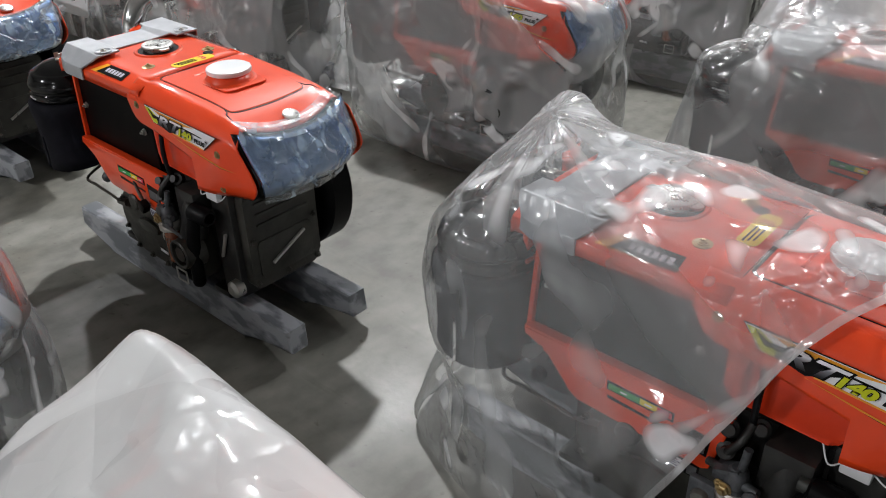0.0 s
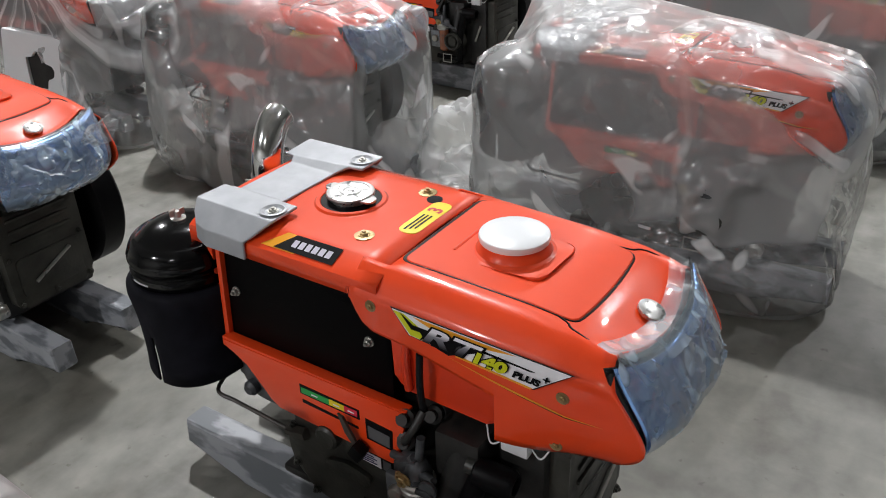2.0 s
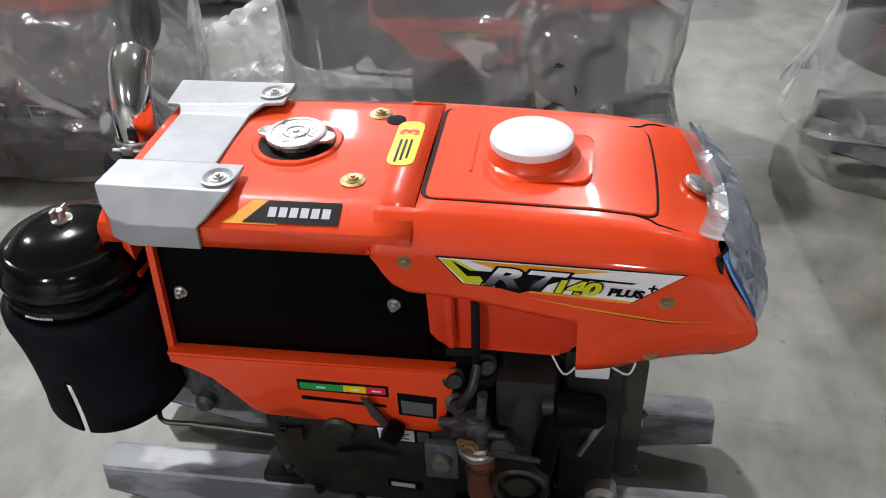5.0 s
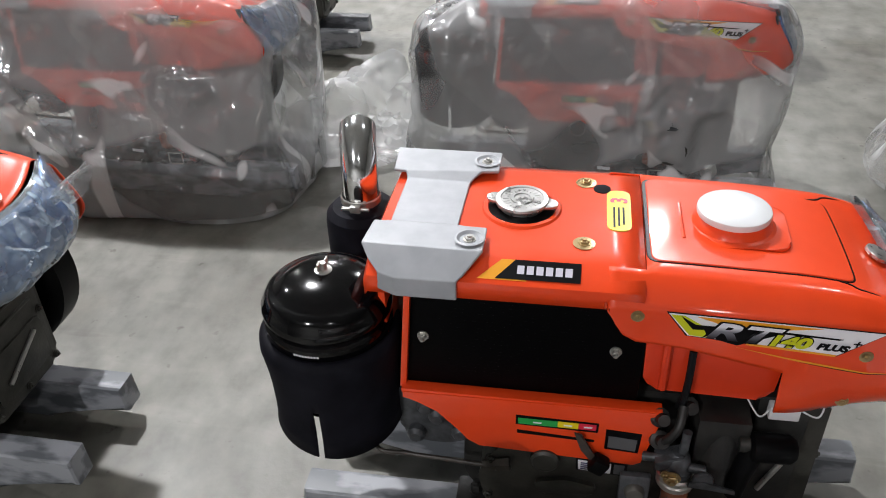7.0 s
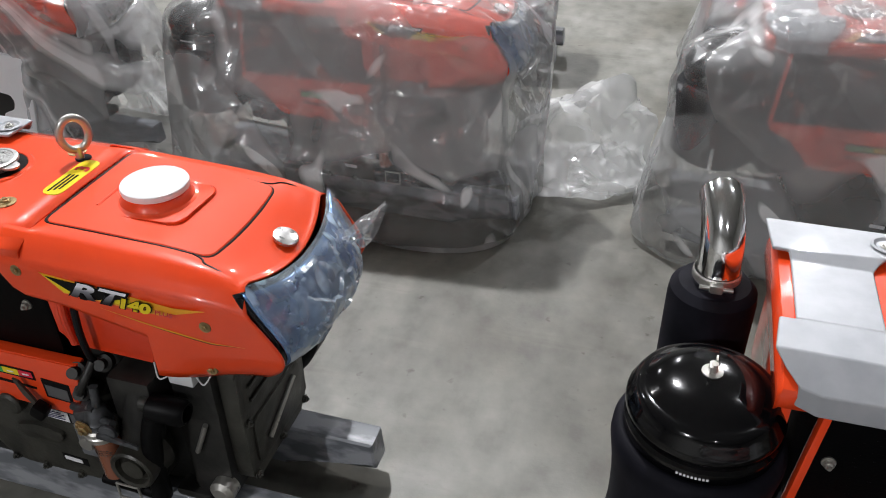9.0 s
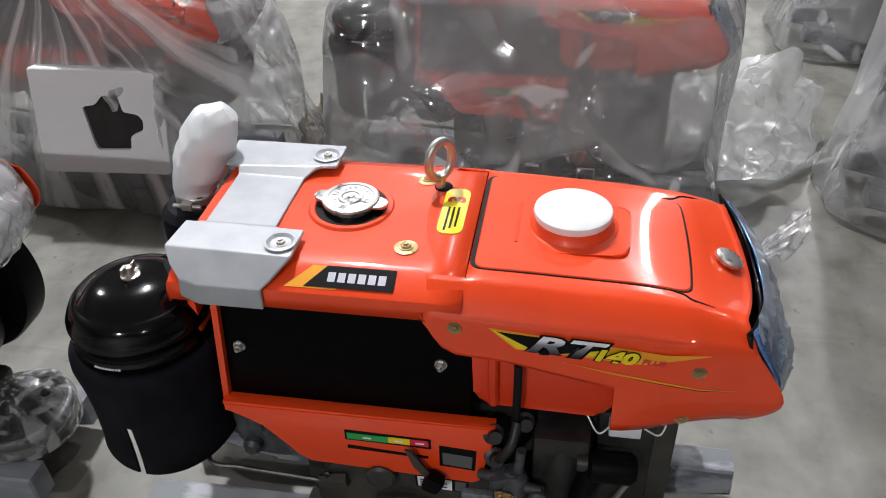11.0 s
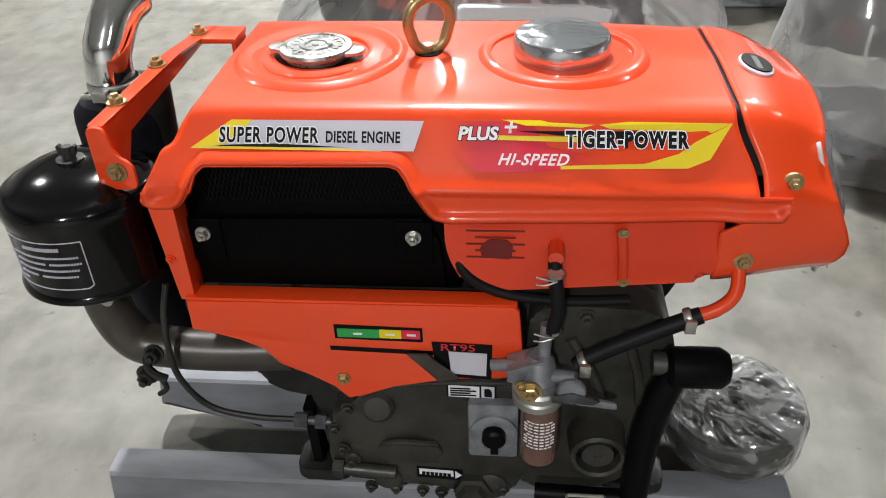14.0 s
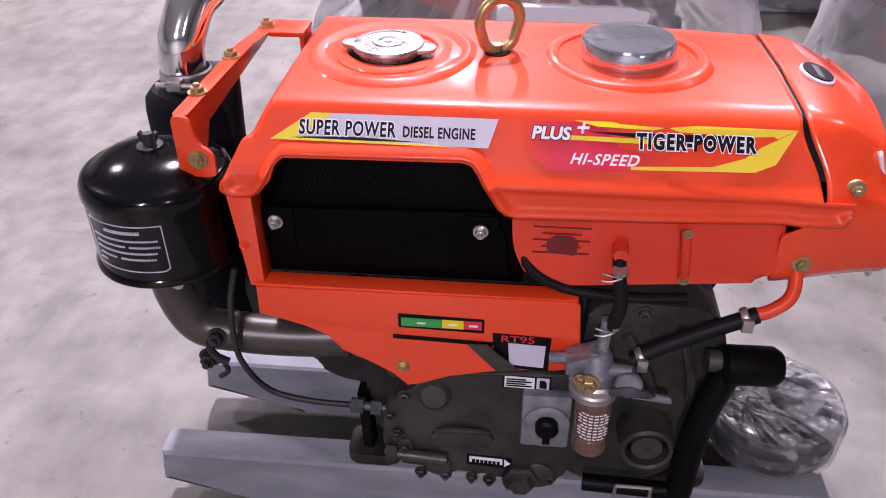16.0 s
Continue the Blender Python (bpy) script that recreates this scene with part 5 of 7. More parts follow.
    box(bm, 0.4325, 0.4405, -0.1765, -0.1735, 0.195, 0.215, 0.001)
    part("stop_knob", bm, BLACK_PART, pl, "black stop knob")
    # right-hand case, hub, crank
    bm = prismed(rounded([(0.47, 0.36), (0.5, 0.368), (0.585, 0.364), (0.602, 0.34), (0.612, 0.29), (0.615, 0.22), (0.6, 0.17), (0.57, 0.12), (0.46, 0.112), (0.462, 0.25)], 0.02), "y", -0.146, -0.1, 0.01)
    right = part("timing_case", bm, CAST, e, "dark brown timing case")
    bm = tubed([(0.508, -0.147, 0.33), (0.53, -0.152, 0.29), (0.545, -0.152, 0.25)], 0.006, 8)
    tube(bm, [(0.56, -0.147, 0.34), (0.575, -0.152, 0.29), (0.58, -0.15, 0.25)], 0.005, 8)
    part("case_ribs", bm, CAST, right)
    for x, z in ((0.522, 0.356), (0.594, 0.345), (0.609, 0.305)):
        bolt(right, (x, -0.146, z), r=0.008, h=0.008, mat=CAST)
    bm = lathed([(0.031, -0.02), (0.028, 0.022), (0.028, 0.03), (0.0255, 0.033), (0.0225, 0.031), (0.0215, 0.018), (0.0165, 0.018), (0.016, 0.028), (0.004, 0.028), (0.003, 0.026), (0.0, 0.026)], (0.541, -0.15, 0.202), (0, -1, 0), 40)
    part("hub", bm, CAST, right, "dark cast hub ring")
    # black disc laid on the floor of the recess to darken it
    bm = lathed([(0.0225, 0.0), (0.0225, 0.0008), (0.0155, 0.0008)], (0.541, -0.1685, 0.202), (0, -1, 0), 40)
    part("hub_recess", bm, D_BLACK, right, "black disc darkening the recess of the hub")
    crank_handle(e, 0.004, -0.004, 0.003)
    fuel_filter(e, 0.478, -0.178, 0.293, COPPER_CLEAR, "clear amber filter bowl with white print")
    bm = tubed([(0.489, -0.15, 0.437), (0.489, -0.172, 0.42), (0.493, -0.178, 0.39), (0.488, -0.178, 0.362)], 0.0065, 12)
    part("fuel_hose", bm, HOSE, e, "black rubber fuel hose")
    for z in (0.425, 0.362):
        bm = bmesh.new()
        for s in (-1, 1):
            tube(bm, [(0.49, -0.186, z), (0.48, -0.188, z + s * 0.003), (0.472, -0.186, z + s * 0.004)], 0.0009, 6)
        lathe(bm, [(0.0075, 0), (0.0075, 0.003)], (0.489, -0.177, z), (0, 0, 1), 16)
        part("wire_clip", bm, STEEL, e, "thin wire hose clip")
    bm = tubed([(0.512, -0.176, 0.32), (0.53, -0.172, 0.332), (0.57, -0.168, 0.352), (0.622, -0.162, 0.374)], 0.008, 14)
    part("return_hose", bm, HOSE, e, "thick black rubber hose")
    for p, d in (((0.517, -0.175, 0.323), (0.8, 0.1, 0.5)), ((0.608, -0.163, 0.369), (0.9, 0, 0.4))):
        bm = lathed([(0.0095, 0), (0.0102, 0.001), (0.0102, 0.006), (0.0095, 0.007)], p, d, 18)
        box(bm, p[0] - 0.002, p[0] + 0.008, p[1] - 0.014, p[1] - 0.009, p[2] - 0.006, p[2] + 0.008, 0.001)
        part("hose_clamp", bm, STEEL, e, "steel hose clamp")
    bm = tubed([(0.616, -0.162, 0.372), (0.636, -0.16, 0.38), (0.65, -0.155, 0.395), (0.652, -0.14, 0.42)], 0.0065, 12)
    part("red_pipe", bm, ORANGE, e, "orange painted outlet pipe")
    bm = tubed([(0.4, -0.13, 0.45), (0.405, -0.148, 0.41), (0.44, -0.15, 0.385), (0.5, -0.148, 0.375), (0.56, -0.14, 0.372)], 0.005, 10)
    part("drip_hose", bm, HOSE, e)
    # left end: head, inlet pipe, stay, fuel line, foot
    bm = prismed(rounded([(0.19, 0.25), (0.27, 0.23), (0.29, 0.36), (0.15, 0.36), (0.15, 0.3)], 0.015), "y", -0.1, 0.08, 0.01)
    prism(bm, rounded([(0.168, 0.27), (0.176, 0.222), (0.2, 0.206), (0.235, 0.198), (0.27, 0.196), (0.27, 0.29), (0.2, 0.3)], 0.01), "y", -0.105, 0.07, 0.008)
    part("cylinder_head", bm, CAST_DARK, e, "dark cylinder head")
    bm = tubed([(0.041, -0.12, 0.383), (0.037, -0.12, 0.335), (0.056, -0.12, 0.288), (0.1, -0.119, 0.277), (0.16, -0.115, 0.272), (0.22, -0.11, 0.272)], 0.0225, 22)
    pipe = part("intake_pipe", bm, PIPE, e, "brown painted intake pipe")
    bm = lathed([(0.0255, 0), (0.027, 0.003), (0.027, 0.022), (0.0255, 0.026)], (0.04, -0.12, 0.354), (0, 0, 1), 28)
    part("yellow_collar", bm, YELLOW_BAND, pipe, "dull yellow collar")
    bm = boxed(0.058, 0.072, -0.146, -0.13, 0.362, 0.38, 0.003)
    rod(bm, (0.06, -0.158, 0.368), (0.06, -0.13, 0.368), 0.0065)
    part("clamp_lug", bm, STEEL, pipe)
    bm = tubed([(0.113, -0.135, 0.374), (0.106, -0.143, 0.34), (0.105, -0.15, 0.3), (0.11, -0.152, 0.262), (0.135, -0.153, 0.226), (0.18, -0.153, 0.213), (0.235, -0.15, 0.208)], 0.0034, 10)
    part("fuel_line", bm, CAST_DARK, e, "thin bent dark steel fuel line")
    bm = lathed([(0.0085, 0), (0.0085, 0.014)], (0.224, -0.151, 0.209), (1, 0, -0.03), 6)
    lathe(bm, [(0.0085, 0), (0.0085, 0.012)], (0.246, -0.15, 0.207), (1, 0, -0.03), 6)
    rod(bm, (0.236, -0.15, 0.208), (0.28, -0.15, 0.205), 0.005)
    part("line_nut", bm, ALLOY_DARK, e)
    bm = bmesh.new()
    tube(bm, [(0.07, -0.135, 0.282), (0.078, -0.15, 0.27), (0.095, -0.152, 0.262)], 0.0045, 8)
    tube(bm, [(0.085, -0.15, 0.268), (0.092, -0.152, 0.25), (0.082, -0.152, 0.24)], 0.003, 8)
    hexbolt(bm, (0.072, -0.145, 0.262), (0, -1, 0), 0.009, 0.01)
    hexbolt(bm, (0.082, -0.14, 0.286), (0, -1, 0.2), 0.008, 0.009)
    part("pipe_lug", bm, CAST_DARK, pipe, "dark clamp lug with bolts")
    # the dark mass behind the intake pipe; it also blocks lamplight on the skid
    bm = prismed(rounded([(0.092, 0.3), (0.1, 0.246), (0.13, 0.226), (0.2, 0.222), (0.2, 0.368), (0.11, 0.368)], 0.014), "y", -0.07, 0.09, 0.01)
    rocker = part("rocker_cover", bm, CAST_DARK, e, "dark rocker cover on the cylinder head")
    for x, z in ((0.118, 0.34), (0.118, 0.26), (0.18, 0.35), (0.18, 0.24)):
        bolt(rocker, (x, -0.07, z), r=0.007, h=0.008, mat=CAST_DARK)
    # hidden tube added to block light that would reach the near skid
    bm = tubed([(0.15, 0.03, 0.33), (0.09, 0.03, 0.325), (0.058, 0.025, 0.35), (0.056, 0.02, 0.42), (0.06, 0.02, 0.52)], 0.03, 20)
    part("exhaust_elbow", bm, CAST_DARK, e, "added dark tube keeping light off the skid")
    for k in range(8):
        a = Vector((0.225 + 0.008 * k + 0.004 * (k % 3), -0.128 - 0.004 * (k % 2), 0.3 - 0.008 * k + 0.012 * (k % 3)))
        bm = lathed([(0.009 + 0.003 * (k % 2), 0), (0.009, 0.014), (0.006, 0.018)], a, (0.3 * (k % 2), -1, 0.2), 10)
        part("head_fitting", bm, CAST_DARK, e)
    for x in (0.24, 0.59):
        for y in (-0.115, 0.05):
            bm = prismed(rounded([(x - 0.03, y - 0.024), (x + 0.032, y - 0.024), (x + 0.032, y + 0.024), (x - 0.03, y + 0.024)], 0.012), "z", 0.1, 0.116, 0.004)
            hexbolt(bm, (x - 0.008, y - 0.004, 0.116), (0, 0, 1), 0.0085, 0.01)
            rod(bm, (x - 0.008, y - 0.004, 0.118), (x - 0.008, y - 0.004, 0.15), 0.0045)
            part("foot", bm, CAST_DARK, e)
    bm = prismed([(0.225, 0.2), (0.237, 0.2), (0.24, 0.116), (0.228, 0.116)], "y", -0.128, -0.1, 0.003)
    part("foot_web", bm, BLACK_PART, e)
    # flywheel
    bm = lathed([(0.02, 0), (0.13, 0), (0.148, 0.006), (0.152, 0.014), (0.152, 0.056), (0.146, 0.062), (0.12, 0.062), (0.11, 0.045), (0.0, 0.046)], (0.52, 0.104, 0.26), (0, 1, 0), 60)
    part("flywheel", bm, BLACK_PART, e, "black flywheel")
    # guard plate
    pts = [(0.143, 0.375), (0.142, 0.34), (0.165, 0.336), (0.19, 0.331), (0.212, 0.32), (0.222, 0.3), (0.24, 0.29), (0.262, 0.283), (0.278, 0.273), (0.289, 0.253), (0.302, 0.262), (0.335, 0.276), (0.39, 0.286), (0.44, 0.288), (0.458, 0.292), (0.464, 0.312), (0.459, 0.372), (0.455, 0.377)]
    bm = prismed(pts, "y", -0.163, -0.1565, 0.0025)
    guard = part("guard_plate", bm, ORANGE, e, "orange painted lower guard plate")
    bm = boxed(0.142, 0.457, -0.161, -0.14, 0.3715, 0.378, 0.002)
    part("guard_flange", bm, ORANGE, guard)
    side_prints(guard, 0.286, 0.349, -0.163, 0.78)
    decal(guard, [(0.277, 0.325), (0.377, 0.322), (0.377, 0.317), (0.277, 0.32)], -0.1638, D_BLACK, "lever_slot")
    bm = prismed([(0.352, 0.321), (0.372, 0.322), (0.402, 0.292), (0.382, 0.287)], "y", -0.169, -0.166, 0.0012)
    part("throttle_lever", bm, PIPE, guard, "brown throttle lever")
    decal(guard, [(0.376, 0.334), (0.434, 0.332), (0.433, 0.288), (0.392, 0.29), (0.378, 0.312)], -0.1638, D_BLACK, "rating_plate")
    decal(guard, [(0.392, 0.323), (0.429, 0.3215), (0.428, 0.293), (0.394, 0.295)], -0.1646, D_GREY, "rating_field")
    lettering(guard, "RT95", 0.012, (0.384, -0.1648, 0.3245), D_RED, fat=0.0002, wide=1.3)
    for x, z in ((0.286, 0.283), (0.449, 0.308)):
        bolt(guard, (x, -0.163, z), r=0.0065, h=0.006, mat=BRASS)
    decal(cover, [(0.388, 0.2785), (0.438, 0.277), (0.438, 0.257), (0.388, 0.2585)], -0.1588, D_BLACK, "notice_label")
    decal(cover, [(0.39, 0.2745), (0.421, 0.2735), (0.421, 0.2585), (0.39, 0.2595)], -0.1596, D_WHITE, "notice_field")
    decal(cover, [(0.423, 0.274), (0.436, 0.2737), (0.436, 0.2585), (0.423, 0.259)], -0.1596, D_GREY, "notice_picture")
    bm = bmesh.new()
    for i in range(4):
        box(bm, 0.392, 0.418 - 0.006 * (i % 2), -0.1612, -0.1604, 0.262 + i * 0.003, 0.2632 + i * 0.003)
    prism(bm, rounded([(0.426, 0.2615), (0.4335, 0.261), (0.4335, 0.268), (0.431, 0.2715), (0.426, 0.2715)], 0.001), "y", -0.161, -0.1602)
    part("print_bars", bm, D_BLACK, cover, smooth=False)
    decal(cover, [(0.352, 0.1525), (0.402, 0.1495), (0.402, 0.1325), (0.352, 0.136)], -0.1588, D_BLACK, "lower_label")
    decal(cover, [(0.355, 0.15), (0.392, 0.148), (0.392, 0.139), (0.355, 0.141)], -0.1596, D_WHITE, "lower_label_field")
    bm = bmesh.new()
    for i in range(7):
        box(bm, 0.358 + i * 0.0046, 0.3615 + i * 0.0046, -0.1612, -0.1604, 0.1425 - 0.0003 * i, 0.1465 - 0.0003 * i)
    part("print_bars", bm, D_BLACK, cover, smooth=False)
    bm = prismed([(0.394, 0.149), (0.401, 0.1425), (0.394, 0.137)], "y", -0.1604, -0.1598)
    part("arrow_mark", bm, D_WHITE, cover, smooth=False)
    # radiator and its screen
    bm = prismed([(0.14, 0.372), (0.4, 0.372), (0.4, 0.46), (0.362, 0.515), (0.17, 0.515), (0.14, 0.475)], "y", -0.13, 0.13, 0.004)
    rad = part("radiator", bm, SCREEN, e, "black radiator with a fine screen")
    bm = prismed([(0.152, 0.376), (0.39, 0.378), (0.385, 0.43), (0.37, 0.455), (0.15, 0.45)], "y", -0.136, -0.128, 0.003)
    part("screen_frame", bm, SCREEN, rad)
    bm = bmesh.new()
    for i in range(46):
        for lean in (-1, 1):
            x = 0.172 + i * 0.0041
            flat = [(x, 0.468), (x + 0.0011, 0.468), (x + 0.0011 + lean * 0.012, 0.504), (x + lean * 0.012, 0.504)]
            prism(bm, flat, "y", -0.1318 - 0.0004 * lean, -0.1305)
    part("screen_mesh", bm, BLACK_PART, rad, smooth=False)
    for x in (0.164, 0.361):
        bm = boxed(x - 0.018, x + 0.018, -0.138, -0.133, 0.405, 0.452, 0.003)
        part("screen_lug", bm, SCREEN, rad)
        bolt(rad, (x, -0.138, 0.436), r=0.0068, h=0.008)
    for s in (-1, 1):
        bm = prismed([(0.126, 0.482), (0.151, 0.482), (0.151, 0.372), (0.136, 0.372)], "y", s * 0.158, s * 0.13, 0.003)
        part("side_strip", bm, ORANGE, e)
    bolt(e, (0.137, -0.158, 0.42), r=0.0045, h=0.004, mat=ORANGE)
    # fuel tank
    bm = prismed(rounded([(0.388, 0.49), (0.392, 0.425), (0.408, 0.392), (0.43, 0.386), (0.622, 0.402), (0.632, 0.42), (0.634, 0.5)], 0.02), "y", -0.15, 0.14, 0.01)
    for v in bm.verts:
        if v.co.z > 0.468:
            v.co.y = max(v.co.y, -0.138)
    tank = part("fuel_tank", bm, ORANGE_TANK, e, "orange fuel tank below the hood")
    bm = tubed([(0.545, -0.153, 0.457), (0.548, -0.157, 0.43), (0.55, -0.153, 0.404)], 0.005, 10)
    part("tank_rib", bm, ORANGE_TANK, tank)
    part("tank_outlet", rod(bmesh.new(), (0.49, -0.15, 0.438), (0.489, -0.168, 0.436), 0.007), ORANGE_TANK, tank)
    for z in (0.456, 0.405):
        bolt(tank, (0.546 + (0.456 - z) * 0.08, -0.156, z), r=0.0045, h=0.004, mat=BRASS)
    bm = bmesh.new()
    for i in range(5):
        w = 0.018 if i % 2 else 0.026
        box(bm, 0.436 - w, 0.436 + w, -0.1512, -0.1504, 0.452 - i * 0.007, 0.4535 - i * 0.007)
    prism(bm, rounded([(0.424, 0.425), (0.45, 0.423), (0.452, 0.437), (0.446, 0.444), (0.43, 0.444), (0.422, 0.436)], 0.003), "y", -0.1518, -0.1508)
    part("tank_print", bm, D_MAROON, tank, "dark red printed engine picture", smooth=False)
    # hood: main part, then the nose
    def lip(x):
        return mixed([0.12, 0.1225, 0.128, 0.136, 0.152, 0.159, 0.164, 0.169, 0.178, 0.344, 0.352, 0.358, 0.376, 0.383, 0.394, 0.652, 0.672, 0.6755, 0.677], [0.486, 0.4785, 0.4745, 0.473, 0.474, 0.478, 0.487, 0.503, 0.511, 0.5125, 0.5105, 0.504, 0.4735, 0.4665, 0.464, 0.4715, 0.4722, 0.4745, 0.479], x)
    def wall(z):
        return mixed([0.46, 0.497, 0.5035, 0.5085, 0.5465, 0.5505, 0.553, 0.5545], [-0.1575, -0.1565, -0.1525, -0.1485, -0.1195, -0.1155, -0.109, -0.101], z)
    edge = [(0.12 + 0.001 * k, lip(0.12 + 0.001 * k)) for k in range(558)]
    bm = bmesh.new()
    xs = [0.12, 0.1215, 0.1235, 0.126, 0.13, 0.135, 0.14, 0.146, 0.151, 0.155, 0.158, 0.1605, 0.163, 0.1655, 0.168, 0.171, 0.175, 0.18, 0.2, 0.23, 0.27, 0.31, 0.335, 0.342]
    xs += [0.345 + 0.002 * k for k in range(27)] + [0.41, 0.44, 0.48, 0.52, 0.56, 0.59, 0.61, 0.625, 0.638, 0.646, 0.65]
    main = len(xs)
    xs += [0.654, 0.66, 0.665, 0.668, 0.6705, 0.6725, 0.6745, 0.676, 0.677]
    rows = []
    for x in xs:
        zb = lip(x)
        mid = max(0.498, zb + 0.011)
        zs = [zb + (mid - zb) * k / 16 for k in range(17)] + [mid + (0.5545 - mid) * k / 22 for k in range(1, 23)]
        near_edge = [p for p in edge if abs(p[0] - x) < 0.02]
        half = []
        for z in zs:
            d = min(math.hypot(x - px, z - pz) for px, pz in near_edge)
            out = 0.0058 * (1 - smooth01((d - 0.006) / 0.007)) - 0.0045 * (1 - smooth01(d / 0.0045))
            out += 0.0035 * math.exp(-((z - 0.4965) / 0.0045) ** 2) * smooth01((0.5 - zb) / 0.02) * smooth01((x - 0.2) / 0.05)
            out += 0.005 * smooth01((x - 0.615) / 0.03) * smooth01((0.505 - z) / 0.006)
            half.append((wall(z) - out * (1 if z < 0.53 else 0), z))
        half += [(-0.101 * (1 - i / 6), 0.5545 + 0.0035 * i / 6) for i in range(1, 6)]
        row = []
        for y, z in half + [(0, 0.558)] + [(-y, z) for y, z in reversed(half)]:
            lean = 0.042 * max(0.0, (z - 0.478) / 0.08) * smooth01((0.2 - x) / 0.08)
            fall = -0.005 * smooth01((x - 0.45) / 0.2)
            tail = -0.012 * smooth01((0.135 - x) / 0.015) * smooth01((z - 0.52) / 0.02)
            cut = (-0.018 * smooth01((z - 0.5) / 0.05) + 0.004) * smooth01((x - 0.58) / 0.07)
            row.append((x + lean + cut, y * (1 - 0.06 * smooth01((x - 0.48) / 0.17)), z + fall + tail))
        rows.append(row)
    wide = len(rows[0])
    made = {}
    def corner(k, i):
        if (k, i) not in made:
            made[k, i] = bm.verts.new(rows[k][i])
        return made[k, i]
    for k in range(len(rows) - 1):
        for i in range(wide - 1):
            if k < main - 1 or i < 16 or i >= wide - 17:
                bm.faces.new((corner(k, i), corner(k, i + 1), corner(k + 1, i + 1), corner(k + 1, i)))
    hood = part("main_hood", bm, ORANGE, e, "glossy orange main hood", thick=0.003, angle=50)
    # nose cap
    def nose_ring(x, zb, inset=1.0):
        f = smooth01((x - 0.655) / 0.06)
        low = [(-0.1545, zb), (-0.1575, zb + 0.008), (-0.1585, 0.43), (-0.1595, 0.445), (-0.161, 0.46), (-0.1615, 0.478), (-0.1605, 0.49), (-0.1585, 0.4985), (-0.153, 0.5045), (-0.1475, 0.511)]
        half = low + [(-0.1398, 0.521), (-0.132, 0.531), (-0.1253, 0.5395), (-0.1185, 0.5475), (-0.112, 0.552), (-0.102, 0.5545)]
        half += [(-0.102 * (1 - i / 6), 0.5545 + 0.0035 * i / 6) for i in range(1, 6)]
        full = half + [(0.0, 0.558)] + [(-y, z) for y, z in reversed(half)]
        out = []
        for y, z in full:
            up = min(1.0, max(0.0, (z - 0.44) / 0.1))
            out.append((y * 0.942 * inset * (1 - 0.07 * f - 0.05 * f * max(0.0, 0.45 - z) / 0.05), z - 0.005 - 0.022 * f * f * up - (1 - inset) * 0.15))
        return out
    bm = bmesh.new()
    rows = []
    for x in (0.6545, 0.659, 0.665, 0.674, 0.683, 0.691, 0.699, 0.706, 0.711, 0.714):
        f = smooth01((x - 0.655) / 0.06)
        row = []
        for y, z in nose_ring(x, 0.407 + 0.006 * f):
            cut = (-0.018 * smooth01((z - 0.5) / 0.05) + 0.004) * (1 - f)
            lean = (0.034 * smooth01((0.52 - z) / 0.11) - 0.03 * max(0.0, (0.44 - z) / 0.04) ** 2) * f
            back = -0.03 * (1 - f) * smooth01((0.463 - z) / 0.004)
            row.append(bm.verts.new((x + cut + lean + back + 0.012 * f * max(0.0, 1 - (y / 0.1) ** 2) * (1 if z > 0.5 else 0), y, z)))
        rows.append(row)
    for a, b in zip(rows, rows[1:]):
        for i in range(len(a) - 1):
            bm.faces.new((a[i], a[i + 1], b[i + 1], b[i]))
    nose = part("nose_cap", bm, ORANGE, e, "glossy orange nose cap", thick=0.003, angle=30)
    # dark gap between hood and nose
    bm = bmesh.new()
    rows = []
    for x in (0.644, 0.659):
        rows.append([bm.verts.new((x + (-0.018 * smooth01((z - 0.5) / 0.05) + 0.004), y, z)) for y, z in nose_ring(0.652, 0.47, 0.985) if z > 0.5])
    for i in range(len(rows[0]) - 1):
        bm.faces.new((rows[0][i], rows[0][i + 1], rows[1][i + 1], rows[1][i]))
    part("nose_gap", bm, D_BLACK, nose, "dark gap behind the nose cap")
    # dark block added so the gap looks shaded instead of showing the floor
    part("nose_backing", boxed(0.6, 0.668, -0.142, 0.142, 0.41, 0.49, 0.004), BLACK_PART, nose, "added dark block for the shade in the gap under the nose cap")
    near_side = side_of(nose)
    for x, z in ((0.683, 0.499), (0.653, 0.424)):
        y = near_side(x, z)
        bm = lathed([(0.009, -0.001), (0.0085, 0.0015), (0.006, 0.002)], (x, y, z), (0, -1, 0.1), 20)
        hexbolt(bm, (x, y - 0.001, z), (0, -1, 0.1), 0.0055, 0.005, False)
        part("nose_screw", bm, BRASS, nose, "small brass-coloured screw")
    bm = lathed([(0.019, 0), (0.019, 0.002), (0.0165, 0.003), (0.0, 0.003)], (0, 0, 0), (0, 0, 1), 32)
    for v in bm.verts:
        v.co.x, v.co.y = v.co.x * 0.85, v.co.y * 1.3
    bm.transform(pose(0.672, -0.01, 0.5492, 0, 12, 0))
    part("nose_badge", bm, D_GREY, nose, "oval nose badge")
    bm = lathed([(0.0165, 0), (0.0165, 0.001), (0.0, 0.001)], (0, 0, 0.0031), (0, 0, 1), 32)
    for v in bm.verts:
        v.co.x, v.co.y = v.co.x * 0.85, v.co.y * 1.3
    bm.transform(pose(0.672, -0.01, 0.5492, 0, 12, 0))
    part("badge_field", bm, D_BLACK, nose)
    bm = boxed(-0.003, 0.003, -0.015, 0.015, 0.0036, 0.0042)
    bm.transform(pose(0.672, -0.01, 0.5492, 0, 12, 0))
